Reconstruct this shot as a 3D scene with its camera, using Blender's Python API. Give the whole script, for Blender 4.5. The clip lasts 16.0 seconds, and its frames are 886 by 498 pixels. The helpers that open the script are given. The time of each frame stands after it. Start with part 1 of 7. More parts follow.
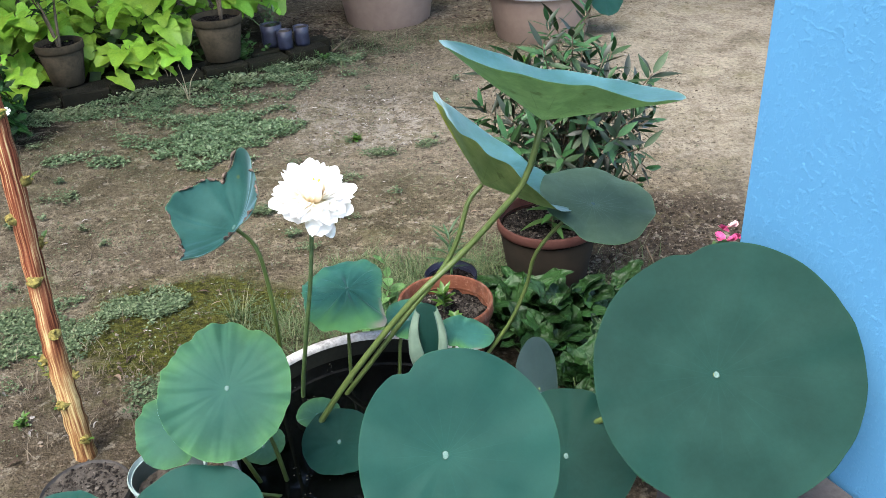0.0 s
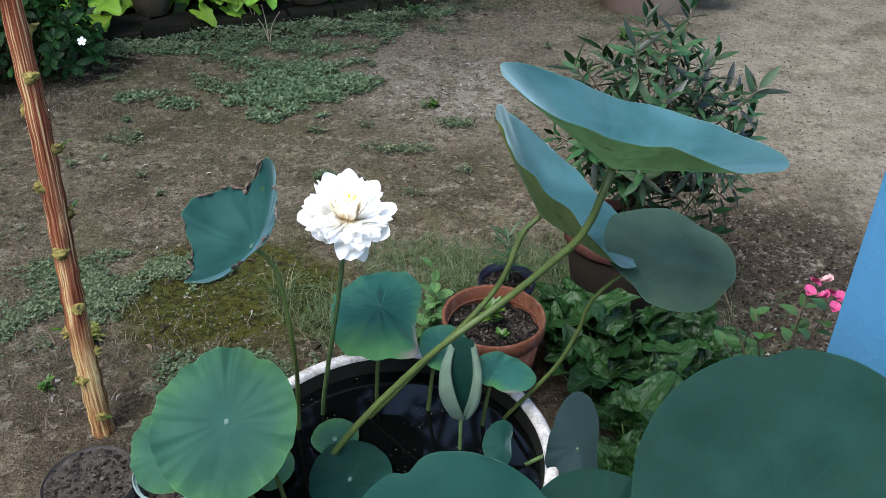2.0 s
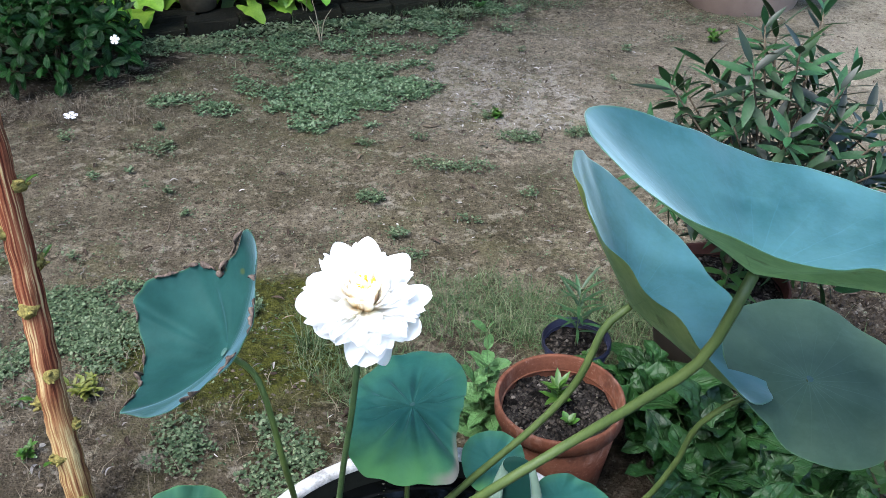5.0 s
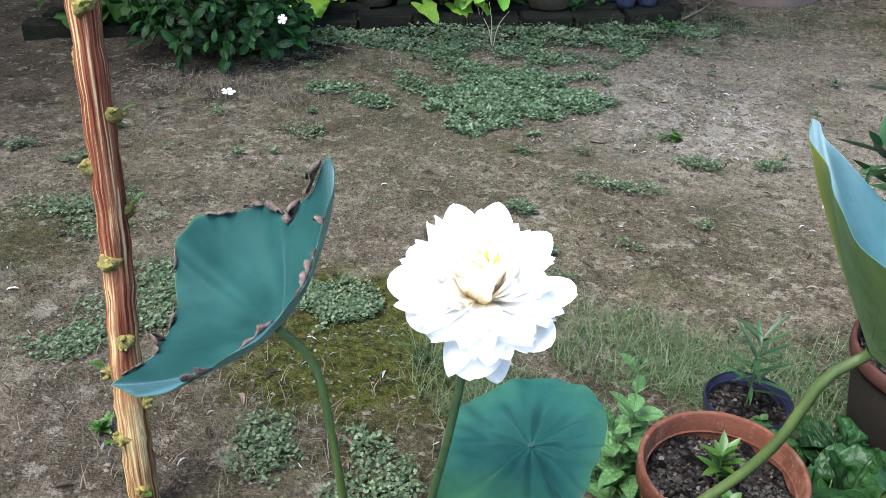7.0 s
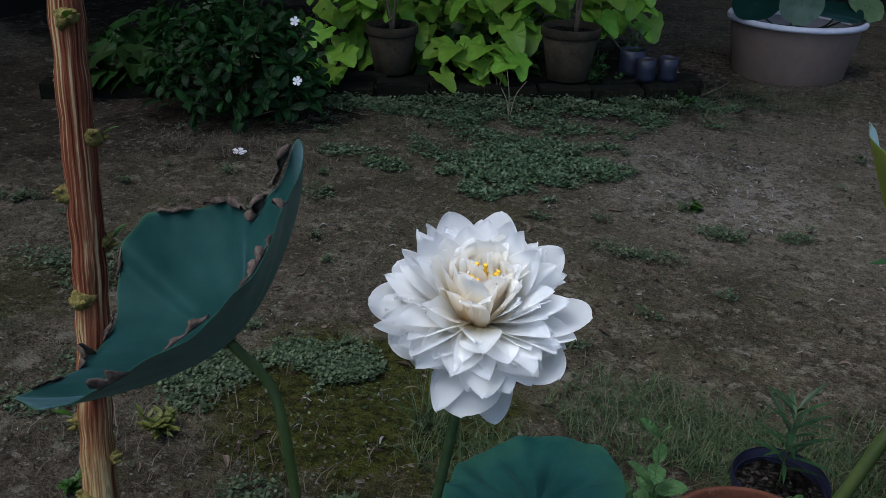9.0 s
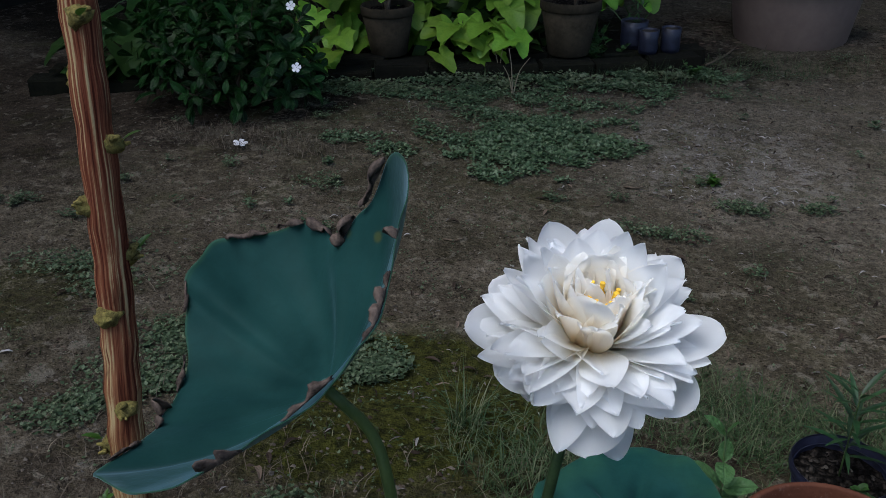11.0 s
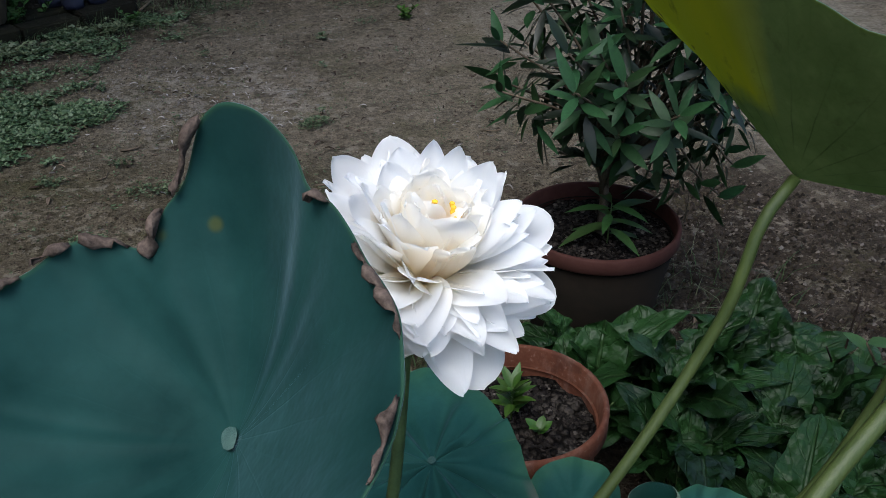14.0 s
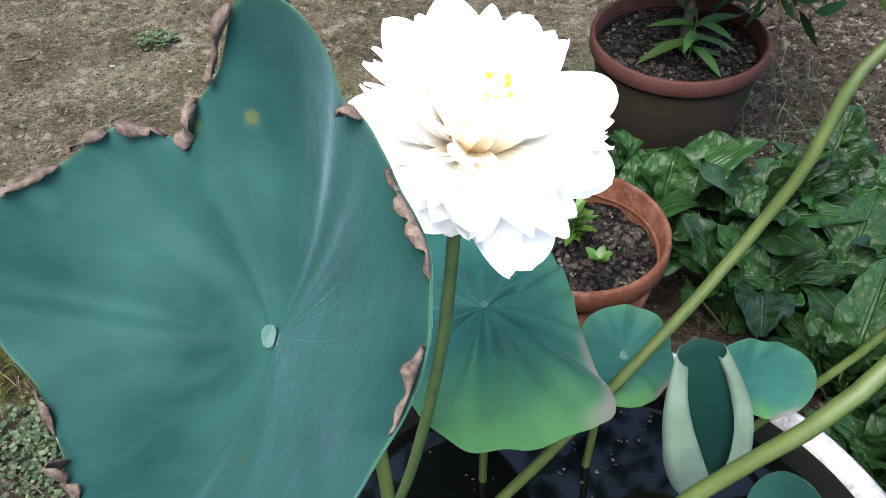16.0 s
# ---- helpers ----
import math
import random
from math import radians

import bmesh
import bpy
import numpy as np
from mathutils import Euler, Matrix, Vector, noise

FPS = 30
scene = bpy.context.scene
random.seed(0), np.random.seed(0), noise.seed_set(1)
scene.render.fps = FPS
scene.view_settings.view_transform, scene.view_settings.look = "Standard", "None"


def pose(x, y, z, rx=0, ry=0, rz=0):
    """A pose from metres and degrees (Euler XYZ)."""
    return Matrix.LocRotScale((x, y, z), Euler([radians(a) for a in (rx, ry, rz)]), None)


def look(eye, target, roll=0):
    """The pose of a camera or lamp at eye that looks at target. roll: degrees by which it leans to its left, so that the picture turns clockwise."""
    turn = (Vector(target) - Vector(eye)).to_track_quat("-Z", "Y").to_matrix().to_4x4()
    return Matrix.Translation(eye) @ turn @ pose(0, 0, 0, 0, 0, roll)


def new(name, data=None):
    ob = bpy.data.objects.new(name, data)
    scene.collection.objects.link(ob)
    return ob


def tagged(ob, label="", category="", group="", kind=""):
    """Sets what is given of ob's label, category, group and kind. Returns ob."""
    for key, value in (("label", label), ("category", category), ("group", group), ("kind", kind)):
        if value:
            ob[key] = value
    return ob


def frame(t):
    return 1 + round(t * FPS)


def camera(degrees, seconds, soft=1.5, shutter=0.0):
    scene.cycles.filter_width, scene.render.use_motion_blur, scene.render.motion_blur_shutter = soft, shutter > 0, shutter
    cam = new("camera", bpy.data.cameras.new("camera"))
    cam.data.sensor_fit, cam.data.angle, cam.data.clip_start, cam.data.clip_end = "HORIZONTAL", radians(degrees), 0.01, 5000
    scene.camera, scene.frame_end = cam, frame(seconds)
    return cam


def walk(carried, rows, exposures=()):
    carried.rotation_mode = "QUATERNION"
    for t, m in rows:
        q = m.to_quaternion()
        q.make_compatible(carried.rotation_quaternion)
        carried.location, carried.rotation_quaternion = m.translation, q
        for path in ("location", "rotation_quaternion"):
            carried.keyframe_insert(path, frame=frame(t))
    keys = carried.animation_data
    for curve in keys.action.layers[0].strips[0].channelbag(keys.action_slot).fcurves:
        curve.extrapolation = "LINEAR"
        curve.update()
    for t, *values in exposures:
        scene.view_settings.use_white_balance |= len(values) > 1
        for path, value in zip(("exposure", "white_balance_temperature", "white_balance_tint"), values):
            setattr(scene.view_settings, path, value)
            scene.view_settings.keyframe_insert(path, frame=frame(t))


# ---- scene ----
cam = camera(54.4, 16.0, soft=0.85)
PATH = [
    (0, (0.039, 0.092, 1.49), (0.051, 1.828, 0.497), -3.0),
    (0.5, (0.089, 0.113, 1.529), (0.036, 1.806, 0.465), -2.4),
    (1, (0.096, 0.187, 1.543), (0.019, 1.865, 0.458), -0.4),
    (1.5, (0.098, 0.275, 1.545), (-0.032, 1.947, 0.455), 0.2),
    (2, (0.097, 0.335, 1.532), (-0.075, 1.993, 0.426), 0.3),
    (2.5, (0.091, 0.391, 1.528), (-0.102, 2.022, 0.388), 0.2),
    (3, (0.085, 0.441, 1.521), (-0.108, 2.062, 0.364), -0.2),
    (3.2, (0.08, 0.461, 1.511), (-0.112, 2.077, 0.348), -0.3),
    (5.3, (0.062, 0.773, 1.407), (-0.326, 2.391, 0.297), -1.3),
    (5.5, (0.057, 0.795, 1.394), (-0.396, 2.399, 0.289), -1.4),
    (6, (0.038, 0.851, 1.341), (-0.547, 2.415, 0.24), -1.3),
    (6.5, (0.027, 0.904, 1.276), (-0.576, 2.462, 0.176), 0.1),
    (7, (0.024, 0.945, 1.213), (-0.638, 2.515, 0.165), 0.4),
    (7.5, (0.014, 0.997, 1.167), (-0.667, 2.597, 0.178), 0.8),
    (8, (0.015, 1.002, 1.142), (-0.686, 2.605, 0.173), 1.0),
    (8.5, (0.01, 1.011, 1.12), (-0.705, 2.623, 0.177), 1.2),
    (9, (0.014, 1.016, 1.111), (-0.721, 2.655, 0.231), 1.4),
    (9.2, (0.008, 1.023, 1.102), (-0.728, 2.663, 0.226), 1.5),
    (11.3, (-0.113, 1.063, 1.102), (-0.793, 2.683, 0.147), -1.8),
    (11.5, (-0.133, 1.069, 1.104), (-0.724, 2.69, 0.092), -2.1),
    (12, (-0.17, 1.08, 1.106), (-0.475, 2.732, 0.021), -0.6),
    (12.5, (-0.223, 1.079, 1.097), (-0.295, 2.739, -0.016), 0.7),
    (13, (-0.252, 1.092, 1.087), (-0.117, 2.751, -0.022), -0.1),
    (13.5, (-0.283, 1.11, 1.069), (0.108, 2.761, 0.01), 1.0),
    (14, (-0.291, 1.115, 1.059), (0.181, 2.76, 0.023), -0.4),
    (14.5, (-0.297, 1.119, 1.05), (0.19, 2.768, 0.028), -1.2),
    (15, (-0.293, 1.125, 1.049), (0.194, 2.767, 0.015), -1.0),
    (15.5, (-0.289, 1.134, 1.061), (0.091, 2.655, -0.181), -0.6),
    (16, (-0.269, 1.152, 1.087), (-0.035, 2.546, -0.328), -2.2),
]
EXPOSURES = [(0, 3.07, 6570, 7), (1.5, 2.97, 6400, 7), (2.0, 2.38, 6130, 7), (3.2, 2.02, 5990, 7), (5.3, 2.87, 5930, 7), (7.2, 2.99, 5900, 7), (7.5, 2.47, 5870, 7), (8.0, 1.27, 5760, 7), (9.2, 0.88, 5700, 7), (11.3, 0.86, 5800, 8), (13.3, 0.90, 5900, 7), (14.0, 1.33, 6000, 8), (14.6, 2.28, 6100, 8), (15.2, 2.87, 6250, 9), (16.0, 2.99, 6350, 9)]
walk(cam, [(t, look(e, g, r)) for t, e, g, r in PATH], EXPOSURES)

# ---- world and light ----
world = bpy.data.worlds.new("sky")
scene.world = world
world.use_nodes = True
wn = world.node_tree
sky = wn.nodes.new("ShaderNodeTexSky")
sky.sky_type, sky.sun_disc = "NISHITA", False
sky.sun_elevation, sky.sun_rotation = radians(64), radians(-141)
sky.air_density, sky.dust_density, sky.ozone_density = 1.0, 2.2, 1.0
wn.links.new(sky.outputs["Color"], wn.nodes["Background"].inputs["Color"])
wn.nodes["Background"].inputs["Strength"].default_value = 0.12
sun = new("sun", bpy.data.lights.new("sun", "SUN"))
sun.data.energy, sun.data.angle, sun.data.color = 1.3, radians(45), (1.0, 0.96, 0.9)
sun.matrix_world = look((-1.5, -1.85, 4.9), (0, 0, 0))


# ---- materials ----
def material(name, rough=0.7, spec=0.4):
    m = bpy.data.materials.new(name)
    m.use_nodes = True
    b = m.node_tree.nodes["Principled BSDF"]
    b.inputs["Roughness"].default_value = rough
    b.inputs["Specular IOR Level"].default_value = spec if rough < 0.72 else spec * 0.35  # dull surfaces gloss little
    return m, m.node_tree, b


def node(nt, kind, **values):
    n = nt.nodes.new(kind)
    for key, value in values.items():
        n.inputs[key.replace("_", " ")].default_value = value
    return n


def coords(nt, which="Object", scale=(1, 1, 1)):
    c = nt.nodes.new("ShaderNodeTexCoord")
    mp = nt.nodes.new("ShaderNodeMapping")
    mp.inputs["Scale"].default_value = scale
    nt.links.new(c.outputs[which], mp.inputs["Vector"])
    return mp.outputs["Vector"]


def noise_of(nt, vec, scale, detail=4, rough=0.6):
    n = node(nt, "ShaderNodeTexNoise", Scale=scale, Detail=detail, Roughness=rough)
    nt.links.new(vec, n.inputs["Vector"])
    return n.outputs["Fac"]


def noise_color(nt, vec, scale):
    n = node(nt, "ShaderNodeTexNoise", Scale=float(scale))
    nt.links.new(vec, n.inputs["Vector"])
    return n.outputs["Color"]


def ramp(nt, fac, stops):
    r = nt.nodes.new("ShaderNodeValToRGB")
    el = r.color_ramp.elements
    while len(el) < len(stops):
        el.new(0.5)
    for e, (p, c) in zip(el, stops):
        e.position, e.color = p, (*c, 1)
    nt.links.new(fac, r.inputs["Fac"])
    return r.outputs["Color"]


def mix(nt, fac, a, b, how="MIX"):
    n = nt.nodes.new("ShaderNodeMix")
    n.data_type, n.blend_type = "RGBA", how
    for key, value in ((0, fac), (6, a), (7, b)):
        if isinstance(value, (int, float)):
            n.inputs[key].default_value = value
        elif isinstance(value, tuple):
            n.inputs[key].default_value = (*value, 1)
        else:
            nt.links.new(value, n.inputs[key])
    return n.outputs[2]


def calc(nt, op, a, b=0.0):
    n = nt.nodes.new("ShaderNodeMath")
    n.operation = op
    for key, value in ((0, a), (1, b)):
        if isinstance(value, (int, float)):
            n.inputs[key].default_value = value
        else:
            nt.links.new(value, n.inputs[key])
    return n.outputs[0]


def mask(nt, fac, lo, hi):
    n = node(nt, "ShaderNodeMapRange")
    n.inputs["From Min"].default_value, n.inputs["From Max"].default_value = lo, hi
    nt.links.new(fac, n.inputs["Value"])
    return n.outputs["Result"]


def bump(nt, b, height, strength=0.3, distance=0.01):
    n = node(nt, "ShaderNodeBump", Strength=strength, Distance=distance)
    nt.links.new(height, n.inputs["Height"])
    nt.links.new(n.outputs["Normal"], b.inputs["Normal"])


def thin(nt, b, color, amount):
    """Lets light through a leaf or a petal."""
    t = nt.nodes.new("ShaderNodeBsdfTranslucent")
    s = node(nt, "ShaderNodeMixShader", Fac=amount)
    nt.links.new(color, t.inputs["Color"])
    nt.links.new(b.outputs[0], s.inputs[1])
    nt.links.new(t.outputs[0], s.inputs[2])
    nt.links.new(s.outputs[0], nt.nodes["Material Output"].inputs["Surface"])


def simple(name, dark, light, rough=0.7, scale=30, depth=0.3, dist=0.004, spec=0.4, stretch=(1, 1, 1), vary=0.0, through_light=0.0, fine=6.0):
    """Two-scale mottled surface between two colours."""
    m, nt, b = material(name, rough, spec)
    v = coords(nt, "Object", stretch)
    n1, n2 = noise_of(nt, v, scale), noise_of(nt, v, scale * fine, 3)
    f = calc(nt, "ADD", calc(nt, "MULTIPLY", n1, 0.65), calc(nt, "MULTIPLY", n2, 0.35))
    c = ramp(nt, f, [(0.33, dark), (0.67, light)])
    if vary:
        o = nt.nodes.new("ShaderNodeObjectInfo")
        h = node(nt, "ShaderNodeHueSaturation")
        nt.links.new(c, h.inputs["Color"])
        nt.links.new(calc(nt, "ADD", calc(nt, "MULTIPLY", o.outputs["Random"], vary), 1 - vary / 2), h.inputs["Value"])
        nt.links.new(calc(nt, "ADD", calc(nt, "MULTIPLY", o.outputs["Random"], vary * 0.06), 0.5 - vary * 0.03), h.inputs["Hue"])
        c = h.outputs["Color"]
    nt.links.new(c, b.inputs["Base Color"])
    if depth:
        bump(nt, b, f, depth, dist)
    if through_light:
        thin(nt, b, c, through_light)
    return m


def island(name, stops, rough=0.8, through_light=0.0):
    """Colour by loose piece, for joined small things."""
    m, nt, b = material(name, rough, 0.3)
    g = nt.nodes.new("ShaderNodeNewGeometry")
    c = ramp(nt, g.outputs["Random Per Island"], stops)
    n = noise_of(nt, coords(nt), 160, 3)
    c = mix(nt, 0.5, c, ramp(nt, n, [(0.3, (0.45, 0.45, 0.45)), (0.7, (1, 1, 1))]), "MULTIPLY")
    nt.links.new(c, b.inputs["Base Color"])
    if through_light:
        thin(nt, b, c, through_light)
    return m


def lotus_material(name, dark, light, rim=(0.07, 0.15, 0.055), bloom=0.5, spots=0.0, veins=21, vein_gain=0.35, warm=0.0, edge=0.985, see=0.1, under=False, part_of_edge=None, flush=None, core=None, mottle=1.0):
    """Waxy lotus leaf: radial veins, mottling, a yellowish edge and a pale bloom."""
    m, nt, b = material(name, 0.6, 0.05)
    uv = coords(nt, "UV")
    sep = nt.nodes.new("ShaderNodeSeparateXYZ")
    nt.links.new(uv, sep.inputs[0])
    u, s = sep.outputs["X"], sep.outputs["Y"]
    v = coords(nt)
    n1, n2 = noise_of(nt, v, 14, 5), noise_of(nt, v, 120, 3)
    f = calc(nt, "ADD", calc(nt, "MULTIPLY", n1, 0.75), calc(nt, "MULTIPLY", n2, 0.25))
    c = ramp(nt, f, [(0.36, dark), (0.64, light)])
    wob = calc(nt, "MULTIPLY", calc(nt, "SUBTRACT", n1, 0.5), 0.02)
    fr = calc(nt, "FRACT", calc(nt, "MULTIPLY", calc(nt, "ADD", u, wob), veins))
    off = calc(nt, "ABSOLUTE", calc(nt, "SUBTRACT", fr, 0.5))
    wide = calc(nt, "MULTIPLY", off, calc(nt, "ADD", s, 0.08))
    line = mask(nt, wide, 0.024, 0.001)
    line = calc(nt, "MULTIPLY", calc(nt, "MULTIPLY", line, mask(nt, s, 0.95, 0.2)), mask(nt, noise_of(nt, v, 22, 3), 0.3, 0.6))
    webs = node(nt, "ShaderNodeTexVoronoi", Scale=85.0)
    webs.feature = "DISTANCE_TO_EDGE"
    nt.links.new(v, webs.inputs["Vector"])
    net = mask(nt, webs.outputs["Distance"], 0.07, 0.01)
    c = mix(nt, calc(nt, "MULTIPLY", line, vein_gain), c, tuple(x * 0.45 for x in dark) if under else tuple(min(1, x * 2.1 + 0.008) for x in light))
    c = mix(nt, calc(nt, "MULTIPLY", net, 0.10), c, tuple(x * 0.6 for x in dark))
    stain = mask(nt, noise_of(nt, v, 5.5, 3), 0.45, 0.68)
    c = mix(nt, calc(nt, "MULTIPLY", stain, 0.4 * mottle), c, tuple(min(1, x * 1.7) for x in light))
    blotch = mask(nt, noise_of(nt, v, 46, 3, 0.6), 0.50, 0.66)
    c = mix(nt, calc(nt, "MULTIPLY", blotch, 0.15 * mottle), c, tuple(min(1, x * 1.75) for x in light))
    if core:
        c = mix(nt, calc(nt, "MULTIPLY", mask(nt, calc(nt, "ADD", s, calc(nt, "MULTIPLY", calc(nt, "SUBTRACT", n1, 0.5), 0.5)), 0.75, 0.1), 0.75), c, core)
    if warm:
        c = mix(nt, calc(nt, "MULTIPLY", calc(nt, "MULTIPLY", mask(nt, s, 0.68, 1.0), mask(nt, n1, 0.35, 0.6)), warm), c, (0.085, 0.20, 0.035))
    c = mix(nt, calc(nt, "MULTIPLY", mask(nt, calc(nt, "ADD", s, calc(nt, "MULTIPLY", calc(nt, "SUBTRACT", n1, 0.5), 2.4 * (1 - edge))), edge, 0.5 + edge * 0.5), 0.32 * mottle * mottle if edge > 0.95 else 0.85), c, rim)
    if flush:
        lo, hi = flush
        where = calc(nt, "MULTIPLY", mask(nt, u, lo, lo + 0.09), mask(nt, u, hi, hi - 0.07))
        between = mask(nt, calc(nt, "ADD", calc(nt, "ADD", s, calc(nt, "MULTIPLY", off, -0.25)), calc(nt, "MULTIPLY", calc(nt, "SUBTRACT", n1, 0.5), 0.8)), 0.25, 0.85)
        c = mix(nt, calc(nt, "MULTIPLY", calc(nt, "MULTIPLY", between, where), 0.6), c, (0.048, 0.125, 0.032))
        tip = calc(nt, "MULTIPLY", mask(nt, calc(nt, "ADD", s, calc(nt, "MULTIPLY", n1, 0.1)), 0.93, 1.0), mask(nt, calc(nt, "ABSOLUTE", calc(nt, "SUBTRACT", u, hi - 0.03)), 0.06, 0.02))
        c = mix(nt, calc(nt, "MULTIPLY", tip, 0.8), c, (0.12, 0.10, 0.095))
    if part_of_edge:
        lo, hi = part_of_edge
        where = calc(nt, "MULTIPLY", mask(nt, u, lo, lo + 0.04), mask(nt, u, hi, hi - 0.05))
        far = mask(nt, calc(nt, "ADD", s, calc(nt, "MULTIPLY", calc(nt, "SUBTRACT", n1, 0.5), 0.30)), 0.34, 0.44)
        c = mix(nt, calc(nt, "MULTIPLY", far, where), c, (0.34, 0.30, 0.012))
        blots = mask(nt, noise_of(nt, v, 34, 2), 0.60, 0.66)
        c = mix(nt, calc(nt, "MULTIPLY", blots, calc(nt, "MULTIPLY", mask(nt, s, 0.45, 0.60), mask(nt, u, hi - 0.10, hi - 0.16))), c, (0.045, 0.028, 0.008))
    c = mix(nt, calc(nt, "MULTIPLY", mask(nt, s, 0.22, 0.0), 0.3), c, tuple(min(1, x * 1.5) for x in light))
    if under:
        c = mix(nt, calc(nt, "MULTIPLY", mask(nt, noise_of(nt, v, 30, 4), 0.60, 0.70), 0.5), c, (0.040, 0.042, 0.014))
    if spots:
        w = node(nt, "ShaderNodeTexVoronoi", Scale=46.0)
        nt.links.new(v, w.inputs["Vector"])
        r = nt.nodes.new("ShaderNodeSeparateColor")
        nt.links.new(w.outputs["Color"], r.inputs[0])
        k = calc(nt, "MULTIPLY", mask(nt, w.outputs["Distance"], 0.20, 0.10), calc(nt, "GREATER_THAN", r.outputs[0], 0.88))
        c = mix(nt, calc(nt, "MULTIPLY", k, spots), c, (0.050, 0.060, 0.018))
    nt.links.new(c, b.inputs["Base Color"])
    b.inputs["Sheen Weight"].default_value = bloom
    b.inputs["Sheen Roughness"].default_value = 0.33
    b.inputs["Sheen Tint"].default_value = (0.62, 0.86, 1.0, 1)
    ridge = calc(nt, "ADD", calc(nt, "MULTIPLY", line, -0.34 * vein_gain), calc(nt, "MULTIPLY", n1, 0.8))
    bump(nt, b, ridge, 0.55, 0.005)
    glow = nt.nodes.new("ShaderNodeVectorMath")
    glow.operation = "SCALE"
    glow.inputs["Scale"].default_value = 2.4
    nt.links.new(mix(nt, 0.0 if under else 0.8, c, (0.15, 0.20, 0.08)), glow.inputs[0])
    thin(nt, b, glow.outputs[0], see)
    return m


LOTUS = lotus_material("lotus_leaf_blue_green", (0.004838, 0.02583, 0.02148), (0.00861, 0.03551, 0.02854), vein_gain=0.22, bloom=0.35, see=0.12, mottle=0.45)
# waxy bloom plus sky sheen, both put into a paler blue base colour
LOTUS_HIGH = lotus_material("lotus_leaf_sky_sheen", (0.01927, 0.06888, 0.08266), (0.05141, 0.1249, 0.1497), vein_gain=0.25, bloom=0.55, see=0.4)
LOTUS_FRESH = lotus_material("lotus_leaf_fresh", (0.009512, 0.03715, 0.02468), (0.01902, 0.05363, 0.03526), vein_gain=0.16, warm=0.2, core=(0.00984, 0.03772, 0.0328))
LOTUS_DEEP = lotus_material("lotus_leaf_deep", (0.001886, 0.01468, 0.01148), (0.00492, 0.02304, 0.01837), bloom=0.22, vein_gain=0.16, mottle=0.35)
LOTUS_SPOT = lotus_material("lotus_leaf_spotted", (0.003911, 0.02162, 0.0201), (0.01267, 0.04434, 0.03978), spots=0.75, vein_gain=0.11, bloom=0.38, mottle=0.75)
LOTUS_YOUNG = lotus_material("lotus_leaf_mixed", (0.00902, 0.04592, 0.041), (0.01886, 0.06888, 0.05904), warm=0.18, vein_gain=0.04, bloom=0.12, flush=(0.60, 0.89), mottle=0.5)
UNDER = lotus_material("lotus_leaf_underside", (0.0984, 0.1517, 0.0738), (0.1435, 0.2009, 0.1025), bloom=0.08, vein_gain=0.75, rim=(0.123, 0.164, 0.0738), see=0.5, under=True)
UNDER_YELLOW = lotus_material("lotus_leaf_yellowing_underside", (0.0984, 0.1271, 0.041), (0.1435, 0.1681, 0.0615), bloom=0.04, vein_gain=0.75, rim=(0.1312, 0.1558, 0.041), see=0.5, under=True, part_of_edge=(0.20, 0.52))
UNDER_PALE = lotus_material("lotus_leaf_pale_underside", (0.05519, 0.08397, 0.06404), (0.08184, 0.115, 0.08626), bloom=0.08, vein_gain=0.2)
DRY = simple("dry_leaf_edge", (0.00492, 0.00328, 0.00246), (0.1394, 0.1025, 0.082), 0.85, 70, 0.6, 0.003)
NAVEL = simple("leaf_navel", (0.02009, 0.0574, 0.04879), (0.04879, 0.09471, 0.07749), 0.6, 200)
STALK = simple("lotus_stalk", (0.02837, 0.04731, 0.00984), (0.05863, 0.08126, 0.01886), 0.55, 60, 0.4, 0.002, stretch=(1, 1, 0.25), fine=9)
STALK_LIGHT = simple("lotus_stalk_light", (0.04756, 0.07544, 0.01476), (0.0943, 0.123, 0.02788), 0.55, 60, 0.4, 0.002, stretch=(1, 1, 0.25), fine=9)
STALK_DARK = simple("lotus_stalk_dark", (0.0287, 0.0533, 0.01804), (0.0656, 0.1066, 0.0328), 0.55, 60, 0.4, 0.002)


def petal_material(name, stops, through_light):
    m, nt, b = material(name, 0.6, 0.15)
    sep = nt.nodes.new("ShaderNodeSeparateXYZ")
    nt.links.new(coords(nt, "UV"), sep.inputs[0])
    st = noise_of(nt, coords(nt, "UV", (24, 1.5, 1)), 3, 3)
    c = ramp(nt, sep.outputs["Y"], stops)
    c = mix(nt, 0.06, c, ramp(nt, st, [(0.35, (0.72, 0.7, 0.66)), (0.6, (1, 1, 1))]), "MULTIPLY")
    nt.links.new(c, b.inputs["Base Color"])
    bump(nt, b, st, 0.15, 0.001)
    thin(nt, b, c, through_light)
    return m


PETAL = petal_material("lotus_petal", [(0.0, (0.93, 0.70, 0.34)), (0.16, (0.96, 0.87, 0.66)), (0.36, (0.97, 0.94, 0.86)), (0.6, (0.955, 0.95, 0.935)), (1.0, (0.97, 0.97, 0.975))], 0.6)
PETAL_CREAM = petal_material("lotus_petal_cream", [(0.0, (0.93, 0.64, 0.24)), (0.18, (0.96, 0.82, 0.54)), (0.45, (0.98, 0.90, 0.75)), (0.75, (0.98, 0.945, 0.87)), (1.0, (0.98, 0.965, 0.93))], 0.6)
PETAL_GREEN = petal_material("lotus_petal_green", [(0.0, (0.16, 0.22, 0.07)), (0.6, (0.24, 0.28, 0.13)), (1.0, (0.36, 0.36, 0.22))], 0.3)
STAMEN = simple("stamen_yellow", (0.78, 0.42, 0.02), (0.90, 0.62, 0.04), 0.6, 300)


